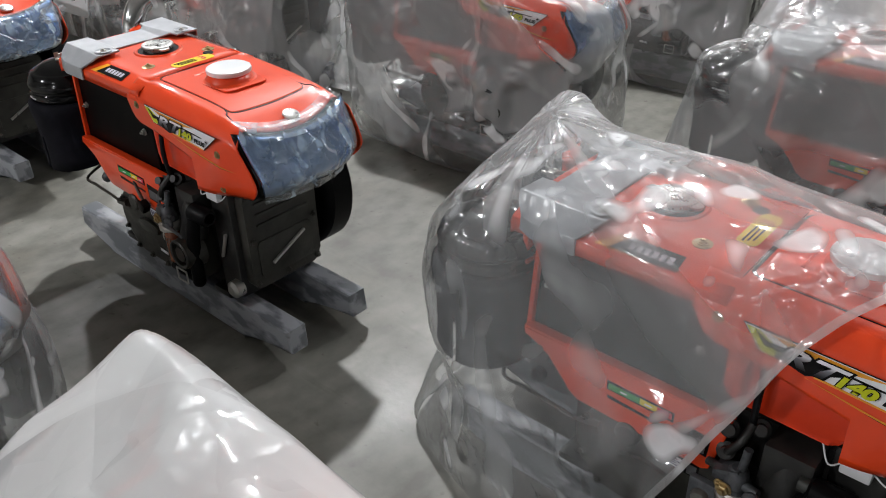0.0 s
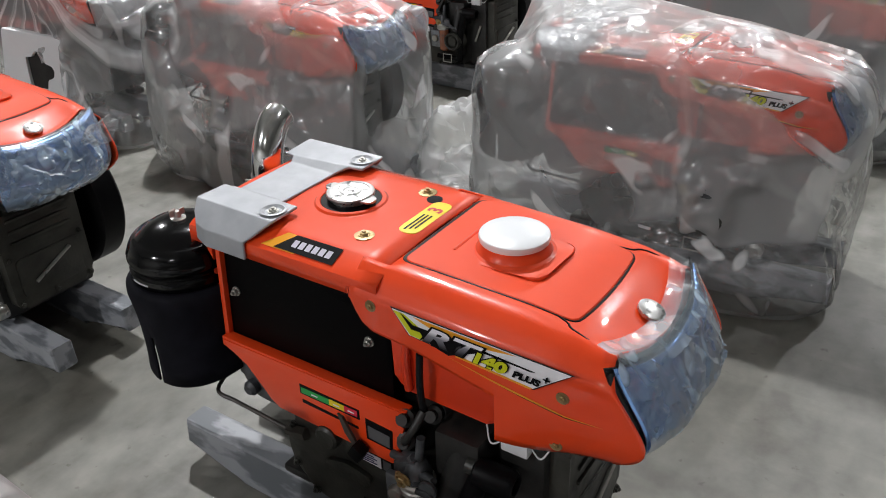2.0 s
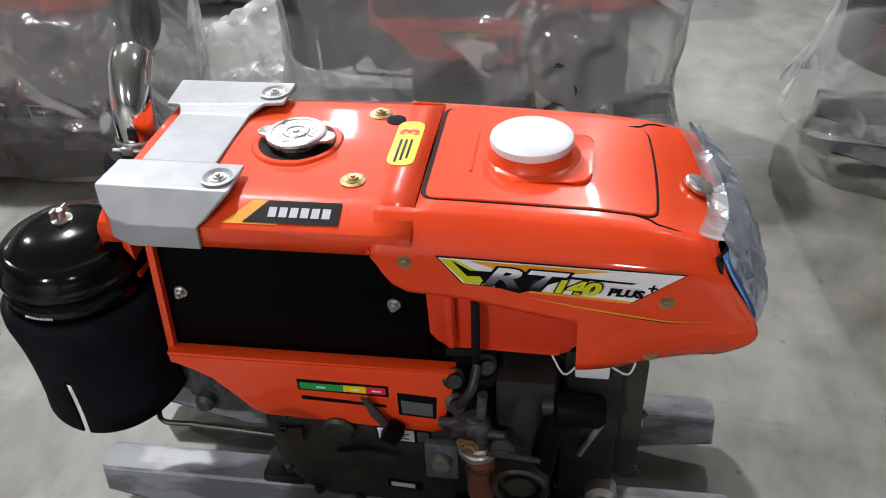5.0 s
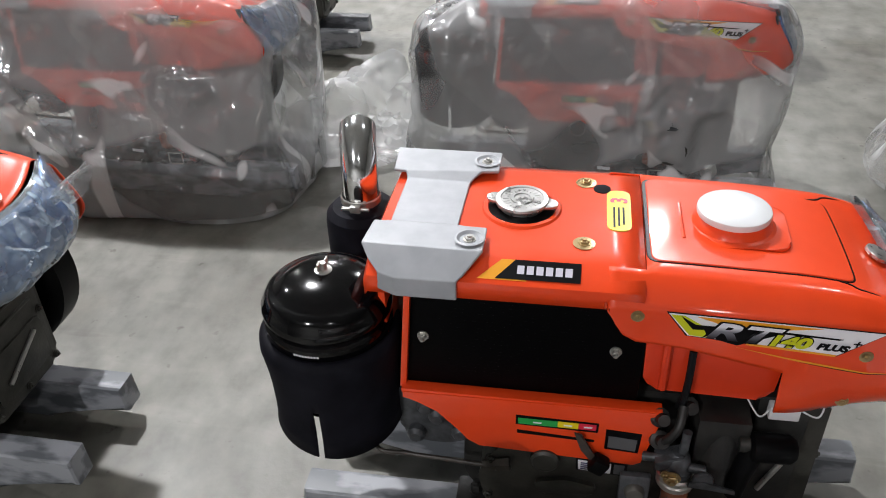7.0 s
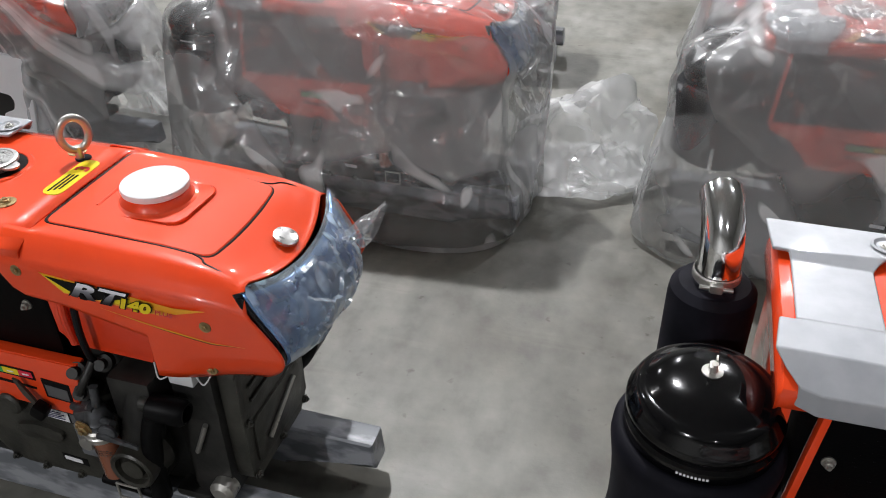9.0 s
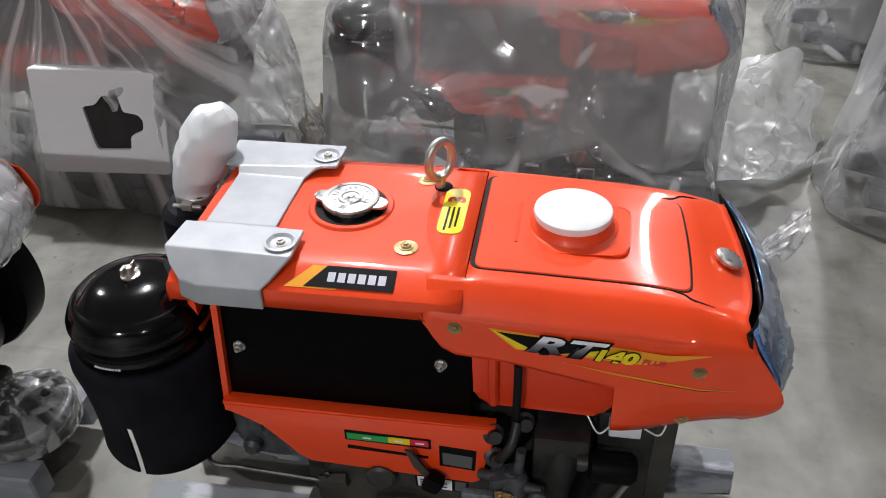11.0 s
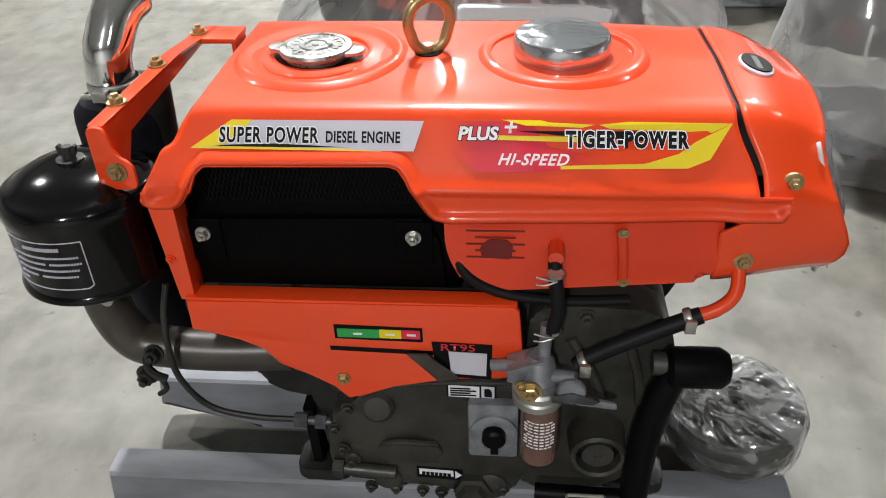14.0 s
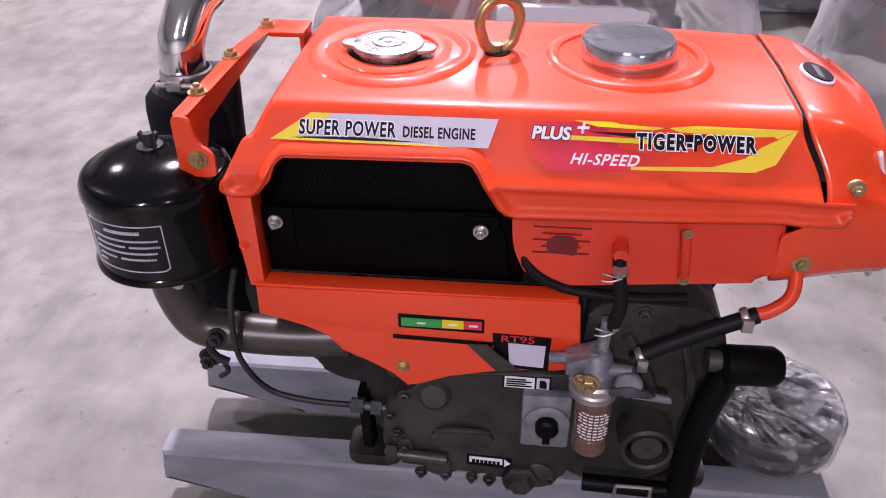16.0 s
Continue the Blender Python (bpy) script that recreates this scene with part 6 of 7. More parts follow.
    part("badge_bar", bm, D_DIM, nose, smooth=False)
    # headlight
    def lamp(u, v):
        y = u * 2 - 1
        w = 0.112 + 0.052 * v - 0.042 * v * v
        return (0.708 + 0.035 * v - 0.016 * v ** 5 + 0.034 * (1 - y * y) * (0.35 + 1.3 * v * (1.15 - v)), y * w, 0.522 - 0.126 * v - 0.016 * (1 - y * y) * (1 - v))
    light = part("headlight", grid(bmesh.new(), lamp, 25, 17), LENS_CLEAR, e, "chrome headlight under clear film", thick=0.004)
    bm = prismed([(-0.11, 0.5), (-0.08, 0.385), (0.08, 0.385), (0.11, 0.5)], "x", 0.695, 0.716)
    part("headlight_housing", bm, BLACK_PART, light)
    def skin(u, v):
        p = Vector(lamp(u, v * 1.04 - 0.02))
        return p + Vector((0.004 + abs(noise.noise(p * 22)) * 0.012 + abs(noise.noise(p * 47)) * 0.005, 0, 0.002))
    part("protective_film", grid(bmesh.new(), skin, 46, 34), WRAP_LAMP, light, "crumpled clear protective film", angle=25)
    # top fittings
    bm = lathed([(0.088, -0.001), (0.081, 0.004), (0.075, 0.0045), (0.068, 0.0015), (0.06, 0.0015), (0.052, 0.0045), (0.046, 0.004), (0.0435, 0.0)], (0.262, 0.0, 0.556), seg=52, cap=False)
    part("cap_pressing", bm, ORANGE, hood, "raised ring pressed round the radiator cap")
    radiator_cap(e, 0.26, -0.012, 0.56)
    bm = lathed([(0.085, -0.001), (0.079, 0.005), (0.073, 0.0065), (0.068, 0.0055), (0.0655, -0.001)], (0.494, 0.004, 0.5535), seg=52, cap=False)
    part("cap_pressing", bm, ORANGE, hood, "raised ring pressed round the fuel cap")
    bm = lathed([(0.0668, 0.0), (0.0668, 0.0018), (0.0, 0.0018)], (0.494, 0.004, 0.5535), seg=44)
    part("filler_opening", bm, ORANGE, hood, "orange filler recess")
    bm = lathed([(0.06, -0.02), (0.058, 0.0022), (0.05, 0.003), (0.0, 0.003)], (0.494, 0.004, 0.5535), seg=44)
    part("filler_neck", bm, ORANGE, hood)
    bm = lathed([(0.0455, 0.0), (0.0465, 0.003), (0.046, 0.017), (0.0435, 0.0205), (0.02, 0.0225), (0.0, 0.0225)], (0.494, 0.004, 0.556), seg=52)
    for v in bm.verts:
        r = math.hypot(v.co.x - 0.494, v.co.y - 0.004)
        if r > 0.043:
            a = math.atan2(v.co.y - 0.004, v.co.x - 0.494)
            k = 1 + 0.018 * math.sin(a * 26)
            v.co.x, v.co.y = 0.494 + (v.co.x - 0.494) * k, 0.004 + (v.co.y - 0.004) * k
    cap = part("fuel_cap", bm, CAP_CHROME, e, "chrome fuel cap under clear film")
    bm = bmesh.new()
    c = Vector((0.368, 0.003, 0.589))
    pts = [c + Vector((0.019 * math.sin(a), 0.01 * math.sin(a), -0.022 * math.cos(a) - (0.008 * math.cos(a) if math.cos(a) > 0.6 else 0))) for a in [2 * math.pi * k / 26 + 0.1 for k in range(26)]]
    tube(bm, pts, 0.0055, 12, 2)
    rod(bm, (0.366, 0.003, 0.55), (0.366, 0.003, 0.566), 0.0055)
    part("lifting_eye", bm, BRASS, e, "gold-coloured lifting eye bolt")
    part("eye_hole", lathed([(0.0135, 0), (0.0135, 0.0012), (0.0, 0.0012)], (0.366, 0.003, 0.5578), seg=24), D_BLACK, hood)
    # orange rear bracket
    bm = bmesh.new()
    prism(bm, rounded([(0.084, -0.143), (0.0985, -0.143), (0.104, 0.03), (0.116, 0.112), (0.1, 0.112), (0.0895, 0.03)], 0.004), "z", 0.543, 0.547, 0.0012)
    wall_line = [(-0.142, 0.545), (-0.142, 0.49), (-0.118, 0.488), (-0.108, 0.5), (-0.096, 0.521), (0.03, 0.524), (0.06, 0.525), (0.112, 0.526), (0.112, 0.545)]
    prism(bm, wall_line, "x", 0.0945, 0.0985, 0.0012)
    for v in bm.verts[-2 * len(wall_line) * 4:]:
        v.co.x += 0.0 if v.co.z > 0.5431 and v.co.x < 0.09 else 0.05 * max(0.0, v.co.y + 0.02) * (v.co.x > 0.0935)
    prism(bm, rounded([(0.084, 0.487), (0.118, 0.487), (0.118, 0.512), (0.104, 0.52), (0.1, 0.547), (0.084, 0.547)], 0.006), "y", -0.147, -0.143, 0.0012)
    box(bm, 0.112, 0.152, 0.07, 0.112, 0.541, 0.547, 0.002)
    box(bm, 0.146, 0.151, 0.072, 0.11, 0.518, 0.546, 0.0015)
    br = part("rear_bracket", bm, ORANGE, e, "orange angle bracket with brass screws")
    for p, ax in (((0.09, -0.147, 0.499), (0, -1, 0)), ((0.0785, -0.095, 0.541), (0, 0, 1)), ((0.082, -0.005, 0.541), (0, 0, 1)), ((0.0935, 0.088, 0.541), (0, 0, 1))):
        bolt(br, (p[0] + 0.013, p[1], p[2] + 0.006), ax, 0.0085, 0.007, BRASS)
    # air cleaner
    cx, cy = 0.046, -0.12
    bm = lathed([(0.0, 0.503), (0.02, 0.502), (0.042, 0.4965), (0.056, 0.489), (0.0615, 0.4845), (0.0645, 0.484), (0.069, 0.481), (0.0718, 0.474), (0.0725, 0.466), (0.0708, 0.462), (0.0705, 0.396), (0.0735, 0.393), (0.0735, 0.389), (0.069, 0.386), (0.03, 0.382), (0.0, 0.382)], (cx, cy, 0), seg=60)
    pot = part("air_cleaner", bm, BLACK_GLOSS, e, "glossy black round air cleaner", angle=45)
    bm = lathed([(0.0125, 0), (0.0125, 0.002), (0.006, 0.003), (0.0045, 0.014)], (cx, cy, 0.502), seg=16)
    for s in (-1, 1):
        prism(bm, rounded([(cx + s * 0.003, 0.506), (cx + s * 0.007, 0.507), (cx + s * 0.0095, 0.516), (cx + s * 0.007, 0.518), (cx + s * 0.003, 0.511)], 0.001), "y", cy - 0.0025, cy + 0.0025, 0.0008)
    part("wing_nut", bm, CAST_DARK, pot, "dark wing nut")
    def on_pot(a, z, lift):
        t = radians(a)
        return (cx + (0.0705 + lift) * math.cos(t), cy + (0.0705 + lift) * math.sin(t), z)
    bm = bmesh.new()
    loop = [(a, 0.456) for a in range(228, 293, 4)] + [(292, z) for z in (0.445, 0.43, 0.415, 0.409)] + [(a, 0.406) for a in range(288, 227, -4)] + [(228, z) for z in (0.415, 0.43, 0.445)]
    for (a, z), (b, w) in zip(loop, loop[1:] + loop[:1]):
        rod(bm, on_pot(a, z, 0.0004), on_pot(b, w, 0.0004), 0.0006, 6)
    for i, (a0, a1) in enumerate(((246, 276), (232, 288), (234, 262), (265, 288), (232, 286), (234, 252), (256, 284), (232, 240))):
        z = 0.449 - (0, 1.3, 2.3, 2.3, 3.3, 4.3, 4.3, 5.3)[i] * 0.0068
        for a in range(a0, a1, 2):
            rod(bm, on_pot(a, z, 0.0003), on_pot(a + 1.4, z, 0.0003), 0.0011 if i else 0.0018, 6)
    part("caution_label", bm, D_GREY, pot, "small pale caution print", smooth=False)
    muffler(e, 0.034, 0.02, 0.506, 0.05, False, -20, rise=0.08, bore=0.0242)
    # stickers on the sloping side
    def slope(x, v, lift):
        a, b = Vector((x, -0.1485, 0.5085)), Vector((x, -0.1195, 0.5465))
        k = 1 - 0.06 * smooth01((x - 0.48) / 0.17)
        p = a + (b - a) * v
        return Vector((p.x, p.y * k, p.z - 0.005 * smooth01((x - 0.45) / 0.2))) + Vector((0, -0.79, 0.61)) * (0.0004 + lift * 0.5)
    def stuck(poly, lift, mat, nm, label=""):
        bm = bmesh.new()
        bm.faces.new([bm.verts.new(slope(x, v, lift)) for x, v in poly])
        bmesh.ops.triangulate(bm, faces=bm.faces)
        part(nm, bm, mat, hood, label, smooth=False)
    stuck([(0.17, 0.4), (0.366, 0.38), (0.374, 0.93), (0.206, 0.93)], 0.0012, D_GREY, "power_sticker", "silver and yellow sticker with dark lettering")
    stuck([(0.17, 0.4), (0.206, 0.93), (0.225, 0.93), (0.2, 0.46)], 0.0018, D_YELLOW, "sticker_flash")
    stuck([(0.19, 0.46), (0.245, 0.5), (0.31, 0.44), (0.2, 0.42)], 0.0018, D_BLACK, "sticker_shadow")
    stuck([(0.17, 0.4), (0.34, 0.37), (0.3, 0.42), (0.2, 0.44)], 0.0022, D_YELLOW, "sticker_flash")
    stuck([(0.394, 0.93), (0.44, 0.93), (0.63, 0.92), (0.616, 0.3), (0.47, 0.04), (0.42, 0.02), (0.4, 0.35)], 0.0012, PINK_FADE, "tiger_sticker", "crimson, yellow and black sticker with lettering")
    stuck([(0.44, 0.96), (0.632, 0.95), (0.615, 0.78), (0.46, 0.86)], 0.0018, D_YELLOW, "sticker_flash")
    stuck([(0.452, 0.76), (0.585, 0.8), (0.56, 0.62), (0.5, 0.68)], 0.0022, D_BLACK, "sticker_shadow")
    stuck([(0.56, 0.22), (0.588, 0.4), (0.602, 0.62), (0.632, 0.95), (0.614, 0.3), (0.596, 0.14), (0.49, 0.1), (0.49, 0.16)], 0.002, D_YELLOW, "sticker_flash")
    stuck([(0.435, 0.68), (0.52, 0.68), (0.52, 0.58), (0.435, 0.6)], 0.0022, D_YELLOW, "sticker_flash")
    def word(body, size, x, v, mat, lift, shear=0.0, fat=0.0, wide=1.0, turn=0.0, gap=1.0):
        p = slope(x, v, lift)
        lettering(hood, body, size, tuple(p), mat, (52.5, turn, 0), shear, fat, wide, gap=gap)
    word("SUPER POWER", 0.0185, 0.196, 0.52, D_WHITE, 0.003, 0.0, 0.0016, 0.66, gap=1.12)
    word("SUPER POWER", 0.0185, 0.196, 0.52, D_BLACK, 0.0034, 0.0, 0.0005, 0.66, gap=1.12)
    word("DIESEL ENGINE", 0.0135, 0.2895, 0.53, D_BLACK, 0.003, 0.0, 0.0004, 0.66, gap=1.08)
    word("PLUS", 0.0155, 0.403, 0.6, D_BLACK, 0.003, 0.15, 0.0013, 1.0)
    word("PLUS", 0.0155, 0.403, 0.6, D_WHITE, 0.0034, 0.15, 0.0006, 1.0)
    word("+", 0.02, 0.441, 0.68, D_WHITE, 0.0034, 0.15, 0.0004, 1.0)
    word("TIGER-POWER", 0.0185, 0.494, 0.5, D_WHITE, 0.0034, 0.0, 0.0019, 0.72, gap=1.2)
    word("TIGER-POWER", 0.0185, 0.494, 0.5, D_BLACK, 0.0038, 0.0, 0.0009, 0.72, gap=1.2)
    word("HI-SPEED", 0.0135, 0.437, 0.16, D_WHITE, 0.0034, 0.35, 0.0003, 0.98, gap=1.12)
    return e


# ---------------------------------------------------------------- bags and loose things
TAUT = {}


def taut_over(src):
    """The outermost points of an engine, and its surface for finding how far a film may sink in."""
    if src.name not in TAUT:
        verts, faces = [], []
        for o in src.children_recursive:
            if o.type == "MESH" and not o.name.startswith(("print", "screen_mesh", "lettering", "decal")):
                k = len(verts)
                verts += [v.co.copy() for v in o.data.vertices]
                faces += [[i + k for i in p.vertices] for p in o.data.polygons]
        cloud = np.array([tuple(v) for v in verts])
        upper = cloud[cloud[:, 2] > 0.3]
        n = 700
        k = np.arange(n)
        z = 1 - 1.15 * (k + 0.5) / n
        turn = k * 2.39996
        ways = np.stack([np.sqrt(1 - z * z) * np.cos(turn), np.sqrt(1 - z * z) * np.sin(turn), z], 1)
        far = upper[np.argmax(ways @ upper.T, axis=1)] + ways * 0.014
        TAUT[src.name] = far, BVHTree.FromPolygons(verts, faces)
    return TAUT[src.name]


def plastic_bag(m, src, seed, mat, label, skirt=(-0.1, 0.81, -0.23, 0.2), lift=0.0, cut=None, folds=1.0, cling=1.0):
    """A big clear bag pulled over an engine: taut between its high points, sunk in where the film clings, hanging in soft folds to the floor."""
    far, solid = taut_over(src)
    off = Vector((seed * 7.3, seed * 3.1, seed * 1.7))
    mid = Vector((0.36, -0.015, 0.2))
    n, rings = 280, 92
    def hem_at(a):
        c, d = math.cos(a), math.sin(a)
        k = (abs(c) ** 4 + abs(d) ** 4) ** -0.25
        wave = 0.03 * folds * noise.noise(Vector((c * 2.2, d * 2.2, 0.4)) + off)
        rx = (skirt[1] - mid.x if c > 0 else mid.x - skirt[0]) + wave
        ry = (skirt[3] - mid.y if d > 0 else mid.y - skirt[2]) + wave
        z = 0.004 + lift * smooth01(0.5 - 0.8 * c - 0.5 * d) + 0.012 * max(0.0, noise.noise(Vector((c * 3, d * 3, 2.0)) + off))
        return Vector((mid.x + rx * k * c, mid.y + ry * k * d, z))
    hems = [hem_at(2 * math.pi * i / n) for i in range(n)]
    bm = bmesh.new()
    for p in [Vector(q) for q in far] + hems[::5]:
        bm.verts.new(p)
    made = bmesh.ops.convex_hull(bm, input=bm.verts)
    bmesh.ops.delete(bm, geom=list({v for v in made["geom_interior"] + made["geom_unused"] if isinstance(v, bmesh.types.BMVert)}), context="VERTS")
    hull = BVHTree.FromBMesh(bm)
    bm.free()
    place = np.zeros((rings, n, 3))
    for i in range(n):
        a = 2 * math.pi * i / n
        low = math.atan2(hems[i].z - mid.z, math.hypot(hems[i].x - mid.x, hems[i].y - mid.y))
        turn = math.atan2(hems[i].y - mid.y, hems[i].x - mid.x)
        for j in range(rings):
            phi = low + (math.radians(89) - low) * j / (rings - 1)
            way = Vector((math.cos(phi) * math.cos(turn), math.cos(phi) * math.sin(turn), math.sin(phi)))
            p, normal, _, _ = hull.ray_cast(mid, way) if j else (None, None, None, None)
            if p is None:
                place[j, i] = hems[i]
                continue
            if normal.dot(way) < 0:
                normal = -normal
            gap = solid.ray_cast(p, -normal)[3] or 0.3
            c, d = math.cos(a), math.sin(a)
            fall = max(0.0, 1 - p.z / 0.42)
            suck = smooth01(0.5 + 1.5 * noise.noise(p * 3.1 + off))
            sink = min(max(gap - 0.012, 0.0), 0.05) * suck * 0.8 * cling if gap < 0.14 else 0.03 * suck * cling
            sink *= smooth01((p.z - 0.02) / 0.2)
            wave = noise.noise(Vector((c * 3.4, d * 3.4, p.z * 0.7)) + off) + 0.5 * noise.noise(Vector((c * 9, d * 9, p.z * 1.2)) + off)
            pleat = 1 - 2 * abs(noise.noise(Vector((c * 8 + p.x * 3, d * 8, p.z * 1.6)) + off))
            out = folds * fall * (0.022 * wave + 0.012 * pleat)
            place[j, i] = p - normal * sink + Vector((c, d, 0)) * out
    for _ in range(2):
        side = 0.25 * (np.roll(place, 1, 1) + np.roll(place, -1, 1)) + 0.5 * place
        inner = side.copy()
        inner[1:-1] = 0.25 * (side[:-2] + side[2:]) + 0.5 * side[1:-1]
        place[1:] = inner[1:]
    bm = bmesh.new()
    rows = []
    for j in range(rings):
        row = []
        for i in range(n):
            p = Vector(place[j, i])
            q = p + off
            crease = 0.0035 * (0.5 - abs(noise.noise(Vector((q.x * 6 + q.z * 5 + q.y * 6, q.z * 2 - q.x * 1.5, 0.3))))) + 0.003 * (0.5 - abs(noise.noise(Vector((q.x * 7 - q.z * 8 - q.y * 4, q.z * 2 + q.x * 2, 7.1)))))
            way = (p - mid).normalized()
            p = p + way * (folds * crease * 1.6)
            row.append(bm.verts.new((p.x, p.y, max(0.003, p.z))))
        rows.append(row)
    for p, q in zip(rows, rows[1:]):
        for i in range(n):
            j = (i + 1) % n
            bm.faces.new((p[i], p[j], q[j], q[i]))
    bm.faces.new(rows[-1])
    rim = bmesh.new()
    if not cut:
        ends = [[rim.verts.new(v.co + Vector((0.0015 * math.cos(2 * math.pi * i / n), 0.0015 * math.sin(2 * math.pi * i / n), 0.001))) for i, v in enumerate(rows[k])] for k in (0, 1)]
        for p, q in zip(ends, ends[1:]):
            for i in range(n):
                j = (i + 1) % n
                rim.faces.new((p[i], p[j], q[j], q[i]))
    else:
        made = bmesh.ops.bisect_plane(bm, geom=bm.verts[:] + bm.edges[:] + bm.faces[:], plane_co=cut[0], plane_no=cut[1], clear_outer=True)
        inward = -Vector(cut[1]).normalized() * 0.011
        for edge in [g for g in made["geom_cut"] if isinstance(g, bmesh.types.BMEdge)]:
            p, q = (v.co + (v.co - mid).normalized() * 0.0018 for v in edge.verts)
            rim.faces.new([rim.verts.new(w) for w in (p, q, q + inward, p + inward)])
        bmesh.ops.remove_doubles(rim, verts=rim.verts, dist=0.0005)
    ob = part("plastic_bag", bm, mat, None, "", angle=180)
    ob.matrix_basis = m
    part("hem", rim, BAG_SCRAP, ob, "welded milky hem", angle=180)
    return tagged(ob, label, "plastic bag", "plastic bags over the engines")


def crumpled_bag(at, size, seed, mat, label):
    """A loose bag fallen in on itself: a tented sheet with sharp ridges, lying on the floor."""
    bm = bmesh.new()
    bmesh.ops.create_icosphere(bm, subdivisions=5, radius=1)
    off = Vector((seed, seed * 2.2, 0))
    for v in bm.verts:
        d = v.co.copy()
        near = noise.voronoi(d * 1.5 + off)[0]
        fine = noise.voronoi(d * 3.7 + off)[0]
        k = 0.8 + 0.3 * (near[1] - near[0]) + 0.12 * (fine[1] - fine[0]) + 0.3 * noise.noise(d * 1.2 + off) - 0.05 * abs(noise.noise(d * 9 + off))
        v.co = Vector((d.x * size[0], d.y * size[1], max(-0.02, d.z) * size[2])) * k
    ob = part("crumpled_bag", bm, mat, None, "", angle=28)
    ob.matrix_basis = pose(at[0], at[1], 0.02, 0, 0, at[2])
    return tagged(ob, label, "plastic bag")


# ---------------------------------------------------------------- building
def structure(ob, label):
    return tagged(ob, label, "structure", kind="structure")


bm = grid(bmesh.new(), lambda u, v: ((u - 0.5) * 30 + 0.0, (v - 0.5) * 30 + 3.0, 0.0), 2, 2)
structure(part("floor", bm, CONCRETE, None, smooth=False), "stained grey concrete warehouse floor")
for nm, b in (("wall_north", (-15, 15, 18, 18.2, 0, 6.2)), ("wall_south", (-15, 15, -12.2, -12, 0, 6.2)), ("wall_east", (15, 15.2, -12.2, 18.2, 0, 6.2)), ("wall_west", (-15.2, -15, -12.2, 18.2, 0, 6.2))):
    structure(part(nm, boxed(*b), WALL, None, smooth=False), "plain painted warehouse wall")
structure(part("ceiling", boxed(-15.2, 15.2, -12.2, 18.2, 6.2, 6.35), ROOF, None, smooth=False), "plain sheet warehouse roof")
TUBE_GLOW = material("lamp_glow", (1, 1, 1), 0.5)
TUBE_GLOW.node_tree.nodes["Principled BSDF"].inputs["Emission Color"].default_value = (1, 0.97, 0.9, 1)
TUBE_GLOW.node_tree.nodes["Principled BSDF"].inputs["Emission Strength"].default_value = 6.0
for (x, y), w in zip(LAMPS, POWER):
    lamp_thing = thing("ceiling_lamp", "white warehouse ceiling lamp with a bright diffuser", "ceiling lamp", pose(x, y, CEILING), "ceiling lamps")
    part("lamp_body", lathed([(0.17, 0.02), (0.18, 0.03), (0.12, 0.16), (0.06, 0.2), (0.0, 0.2)], (0, 0, 0), seg=32), WHITE_PLASTIC, lamp_thing)
    part("diffuser", lathed([(0.0, 0.0), (0.15, 0.0), (0.16, 0.018), (0.0, 0.019)], (0, 0, 0), seg=32), TUBE_GLOW, lamp_thing)
    bm = bmesh.new()
    rod(bm, (0, 0, 0.2), (0, 0, 0.6), 0.008)
    part("hanging_rod", bm, STEEL, lamp_thing)
    li = bpy.data.lights.new("ceiling_light", "AREA")
    li.shape, li.size, li.energy, li.color = "DISK", 0.26, w, (0.98, 0.985, 1.0)
    new("ceiling_light", li).matrix_basis = pose(x, y, CEILING - 0.01)
# added fill: brightens the roof so that chrome and paint reflect more
for (x, y), w in zip(LAMPS, UPLIGHT_FILL):
    if w:
        li = bpy.data.lights.new("ceiling_light", "AREA")
        li.shape, li.size, li.energy, li.color = "DISK", 0.3, w, (0.98, 0.985, 1.0)
        new("ceiling_light", li).matrix_basis = pose(x, y, CEILING + 0.22, 180)

COPPER_CLEAR = material("amber_clear_bowl", (0.3, 0.17, 0.13), 0.1, coat=0.5)
COPPER_CLEAR.node_tree.nodes["Principled BSDF"].inputs["Transmission Weight"].default_value = 0.5
YELLOW_BAND = material("dull_yellow_paint", (0.42, 0.34, 0.06), 0.35)
CAP_CHROME = material("chrome_under_film", (0.62, 0.66, 0.7), 0.14, metal=0.9)
bumped(CAP_CHROME, noise_node(CAP_CHROME, 45, 3), 0.5, 0.004)

# ---------------------------------------------------------------- engines
first = engine_large("diesel_engine", "orange diesel engine with white fuel cap and silver bracket", "white")
first.matrix_basis = pose(0, -0.033, 0)
second = engine_large("diesel_engine", "orange diesel engine with lifting eye and wrapped exhaust, on grey skids", "flame", True, True)
second.matrix_basis = pose(-1.251, -0.025, 0, 0, 0, -0.7)
third = engine_small("diesel_engine", "orange diesel engine with round air cleaner and crimson sticker")
third.matrix_basis = pose(-2.25, -0.012, 0)
BAGGED = "orange diesel engine under a clear plastic bag"
W1 = pose(-1.182, 0.97, 0, 0, 0, -1.2)
W2 = pose(0.016, 0.99, 0, 0, 0, 1)
W3 = pose(-2.207, 0.975, 0, 0, 0, -3.4)
W4 = pose(0.07, 1.99, 0, 0, 0, 2)
W5 = pose(1.215, 1.0, 0, 0, 0, -1)
W6 = pose(0.1, 2.98, 0, 0, 0, 1)
F1 = pose(1.235, 0.045, 0, 0, 0, 0)
F2 = pose(0.05, -0.785, 0, 0, 0, 1)
F3 = pose(1.285, -0.79, 0, 0, 0, 0)
R1 = pose(-1.27, 1.97, 0, 0, 0, 0)
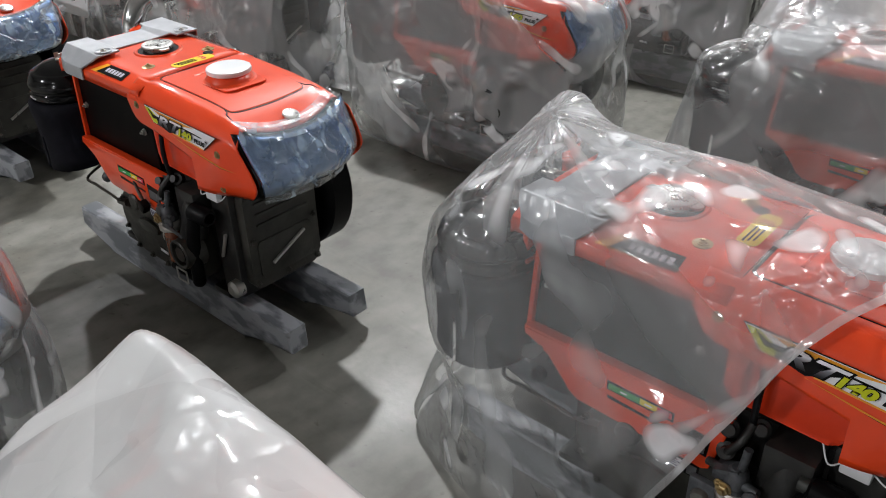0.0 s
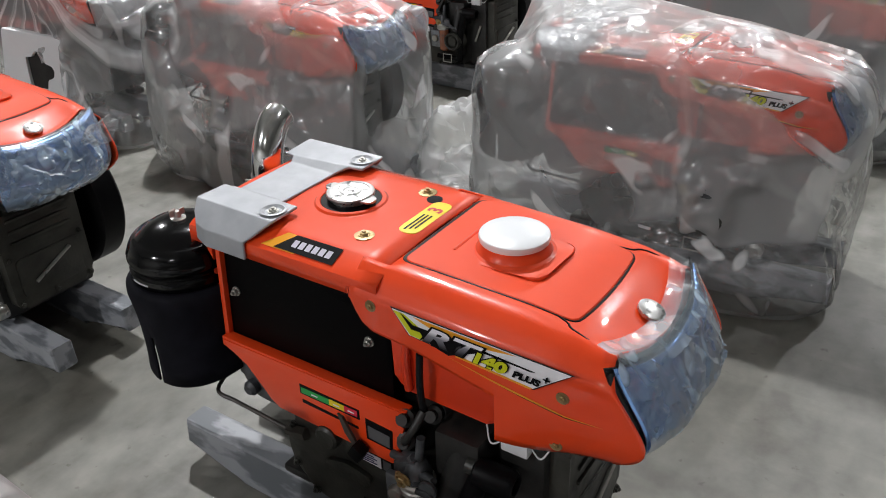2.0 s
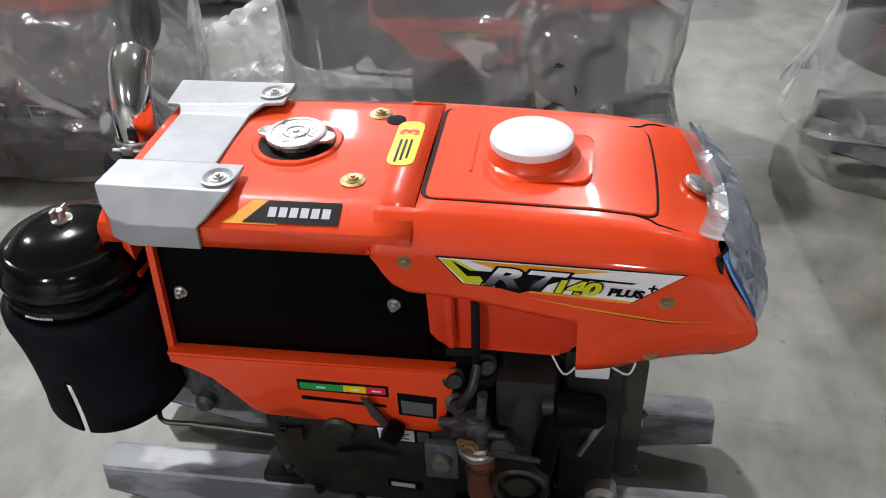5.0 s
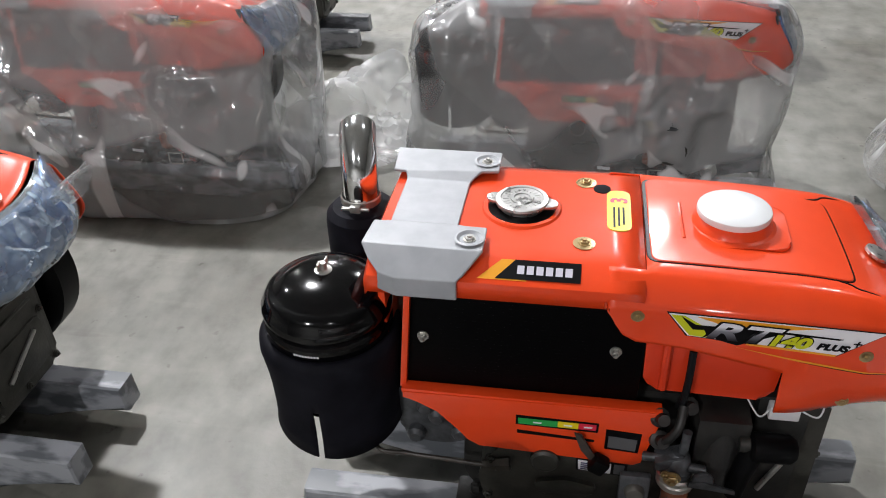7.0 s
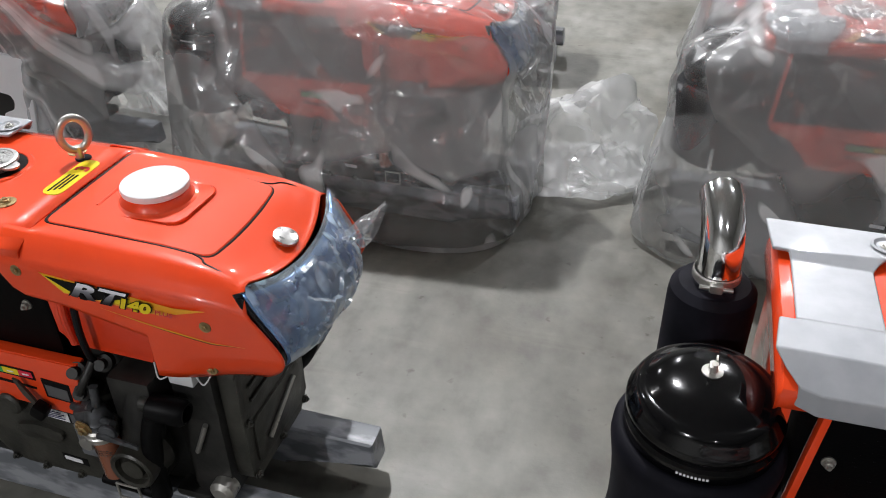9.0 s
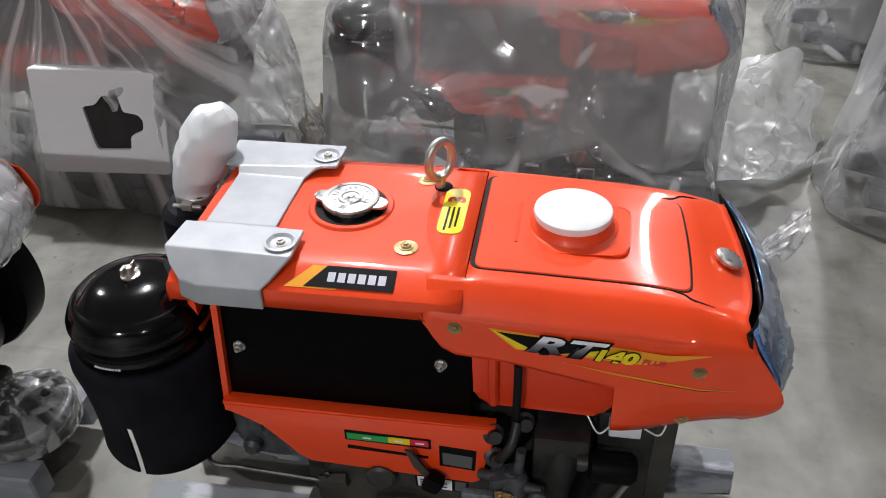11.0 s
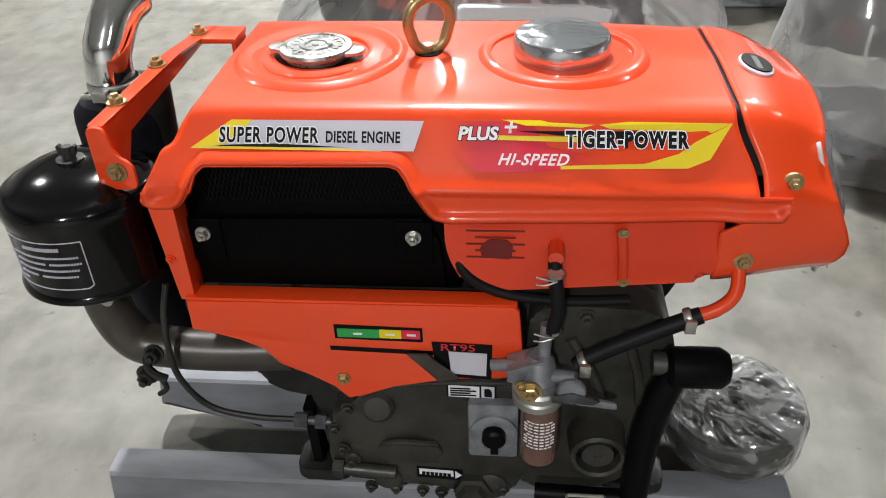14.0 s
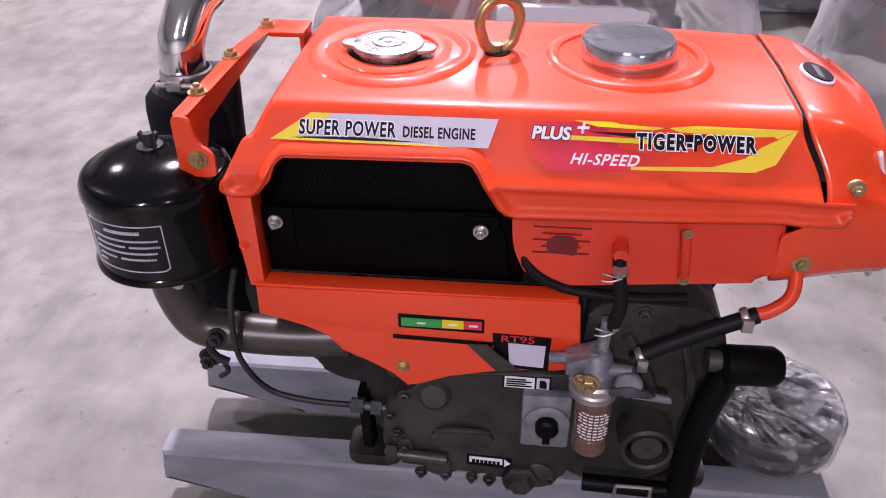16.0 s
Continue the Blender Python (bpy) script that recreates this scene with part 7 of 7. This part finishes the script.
for m, src, lab in ((W1, second, BAGGED), (W2, first, BAGGED), (W3, third, BAGGED), (W4, first, BAGGED), (W5, second, BAGGED), (W6, first, BAGGED), (F1, first, "orange diesel engine half covered by a plastic bag"), (F2, first, BAGGED), (F3, first, BAGGED), (R1, first, "orange diesel engine in the back row on grey skids")):
    tagged(copy_thing(src, m), lab)

CLEAR = "clear wrinkled plastic bag draped over an orange engine"
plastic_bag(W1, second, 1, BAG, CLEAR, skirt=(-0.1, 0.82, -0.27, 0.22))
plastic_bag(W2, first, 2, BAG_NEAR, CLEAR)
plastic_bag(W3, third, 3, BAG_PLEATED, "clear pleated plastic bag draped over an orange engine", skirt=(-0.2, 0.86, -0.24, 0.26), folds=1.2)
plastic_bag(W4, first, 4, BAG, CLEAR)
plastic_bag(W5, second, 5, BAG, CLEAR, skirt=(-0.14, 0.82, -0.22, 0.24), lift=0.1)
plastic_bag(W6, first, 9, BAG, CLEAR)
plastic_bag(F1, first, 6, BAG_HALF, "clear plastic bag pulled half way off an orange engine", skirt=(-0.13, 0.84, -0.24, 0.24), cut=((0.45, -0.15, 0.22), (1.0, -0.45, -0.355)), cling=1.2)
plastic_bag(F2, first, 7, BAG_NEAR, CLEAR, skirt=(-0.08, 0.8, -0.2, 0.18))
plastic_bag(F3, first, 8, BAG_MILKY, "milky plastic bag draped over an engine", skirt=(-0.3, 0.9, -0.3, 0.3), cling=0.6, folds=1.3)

# foam block leaning in front of a bagged engine
def holed_block(outer, inner, front, back, floor_y, soft):
    """A block with a recess of any outline sunk into its front."""
    bm = bmesh.new()
    cx, cz = sum(p[0] for p in outer) / len(outer), sum(p[1] for p in outer) / len(outer)
    def loop(pts, y, k=1.0):
        return [bm.verts.new((cx + (x - cx) * k, y, cz + (z - cz) * k)) for x, z in pts]
    rims = [loop(outer, back), loop(outer, front + soft), loop(outer, front + soft * 0.3, 0.985), loop(outer, front, 0.965)]
    sunk = [loop(inner, front), loop(inner, floor_y)]
    for chain in (rims, sunk):
        for p, q in zip(chain, chain[1:]):
            for i in range(len(p)):
                j = (i + 1) % len(p)
                bm.faces.new((p[i], p[j], q[j], q[i]))
    bm.faces.new(rims[0])
    ring = [bm.edges.get((p[i], p[(i + 1) % len(p)])) for p in (rims[-1], sunk[0]) for i in range(len(p))]
    bmesh.ops.triangle_fill(bm, use_beauty=True, use_dissolve=False, edges=ring)
    bmesh.ops.recalc_face_normals(bm, faces=bm.faces)
    return bm


hole = rounded([(-0.037, 0.161), (-0.007, 0.166), (0.009, 0.187), (0.046, 0.189), (0.054, 0.151), (0.088, 0.145), (0.098, 0.13), (0.095, 0.108), (0.066, 0.095), (0.062, 0.061), (-0.015, 0.059), (-0.023, 0.085)], 0.007)
bm = holed_block(rounded([(-0.15, 0.0), (0.15, 0.0), (0.15, 0.248), (-0.15, 0.248)], 0.012), hole, -0.035, 0.035, -0.022, 0.006)
foam = part("foam_block", bm, FOAM, None, "", angle=30)
foam.matrix_basis = pose(-1.772, 0.725, 0.113, -10, 3, 8)
tagged(foam, "white foam packing block with a dark recess", "foam block")
# separate dark plate that darkens the recess of the white block
part("recess", prismed(hole, "y", -0.0245, -0.0215), CAST_DARK, foam, "dark plate laid in the bottom of the moulded recess")


# pulley wrapped in film, lying on the skids of the third engine
pulley = thing("pulley", "cast pulley wheel wrapped in clear film on the skids", "pulley", pose(-1.534, -0.046, 0.1, 3, -3, 0) @ Matrix.Diagonal((0.82, 0.82, 0.72, 1)))
bm = lathed([(0.035, 0.0), (0.085, 0.0), (0.094, 0.004), (0.094, 0.018), (0.086, 0.026), (0.086, 0.034), (0.094, 0.042), (0.094, 0.058), (0.088, 0.062), (0.08, 0.06), (0.074, 0.04), (0.04, 0.036), (0.036, 0.05), (0.022, 0.052), (0.02, 0.03)], (0, 0, 0), seg=56)
part("wheel", bm, CAST_GREY, pulley, "grey cast pulley wheel")
for k in range(6):
    a = 2 * math.pi * k / 6 + 0.3
    part("spoke_hole", lathed([(0.011, 0), (0.011, 0.002), (0.0, 0.002)], (0.057 * math.cos(a), 0.057 * math.sin(a), 0.0375), seg=18), D_BLACK, pulley)
def cling(u, v):
    a = 2 * math.pi * u
    r = mixed([0, 0.3, 0.5, 1], [0.099, 0.1, 0.094, 0.004], v)
    z = mixed([0, 0.3, 0.42, 0.5, 1], [0.002, 0.055, 0.066, 0.069, 0.064], v)
    k = noise.noise(Vector((math.cos(a) * 3, math.sin(a) * 3, v * 4)))
    return (r * math.cos(a) * (1 + 0.03 * k), r * math.sin(a) * (1 + 0.03 * k), z + 0.003 * k)
part("film", grid(bmesh.new(), cling, 90, 30, True), PULLEY_FILM, pulley, "clear crumpled wrapping film", angle=180)

# crumpled bags, paper and box on the floor
crumpled_bag((-0.25, 1.16, 20), (0.24, 0.17, 0.25), 3, BAG_SCRAP, "crumpled clear plastic bag lying on the concrete floor")
bm = bmesh.new()
bmesh.ops.create_icosphere(bm, subdivisions=4, radius=1)
for v in bm.verts:
    d = v.co.copy()
    k = 1 + 0.4 * noise.noise(d * 2) - 0.35 * abs(noise.noise(d * 5)) + 0.2 * noise.noise(d * 11)
    v.co = Vector((d.x * 0.1, d.y * 0.08, max(-0.2, d.z) * 0.11)) * k
lump = part("crumpled_paper", bm, DIRT, None, "", angle=20)
lump.matrix_basis = pose(-1.34, 1.13, 0.015)
tagged(lump, "crumpled dirty brown packing paper on the floor", "packing paper")
carton = thing("cardboard_box", "brown closed cardboard box on the concrete floor", "cardboard box", pose(-3.9, 1.98, 0, 0, 0, 12))
part("carton", boxed(-0.2, 0.2, -0.16, 0.16, 0, 0.22, 0.004), CARD, carton)
for s in (-1, 1):
    part("flap", boxed(-0.2, 0.2, min(0, s * 0.158), max(0, s * 0.158) - (0.002 if s > 0 else -0.0) , 0.221, 0.224), CARD, carton)
part("tape", boxed(-0.202, 0.202, -0.024, 0.024, 0.2245, 0.2255), WHITE_PLASTIC, carton, "strip of pale packing tape")
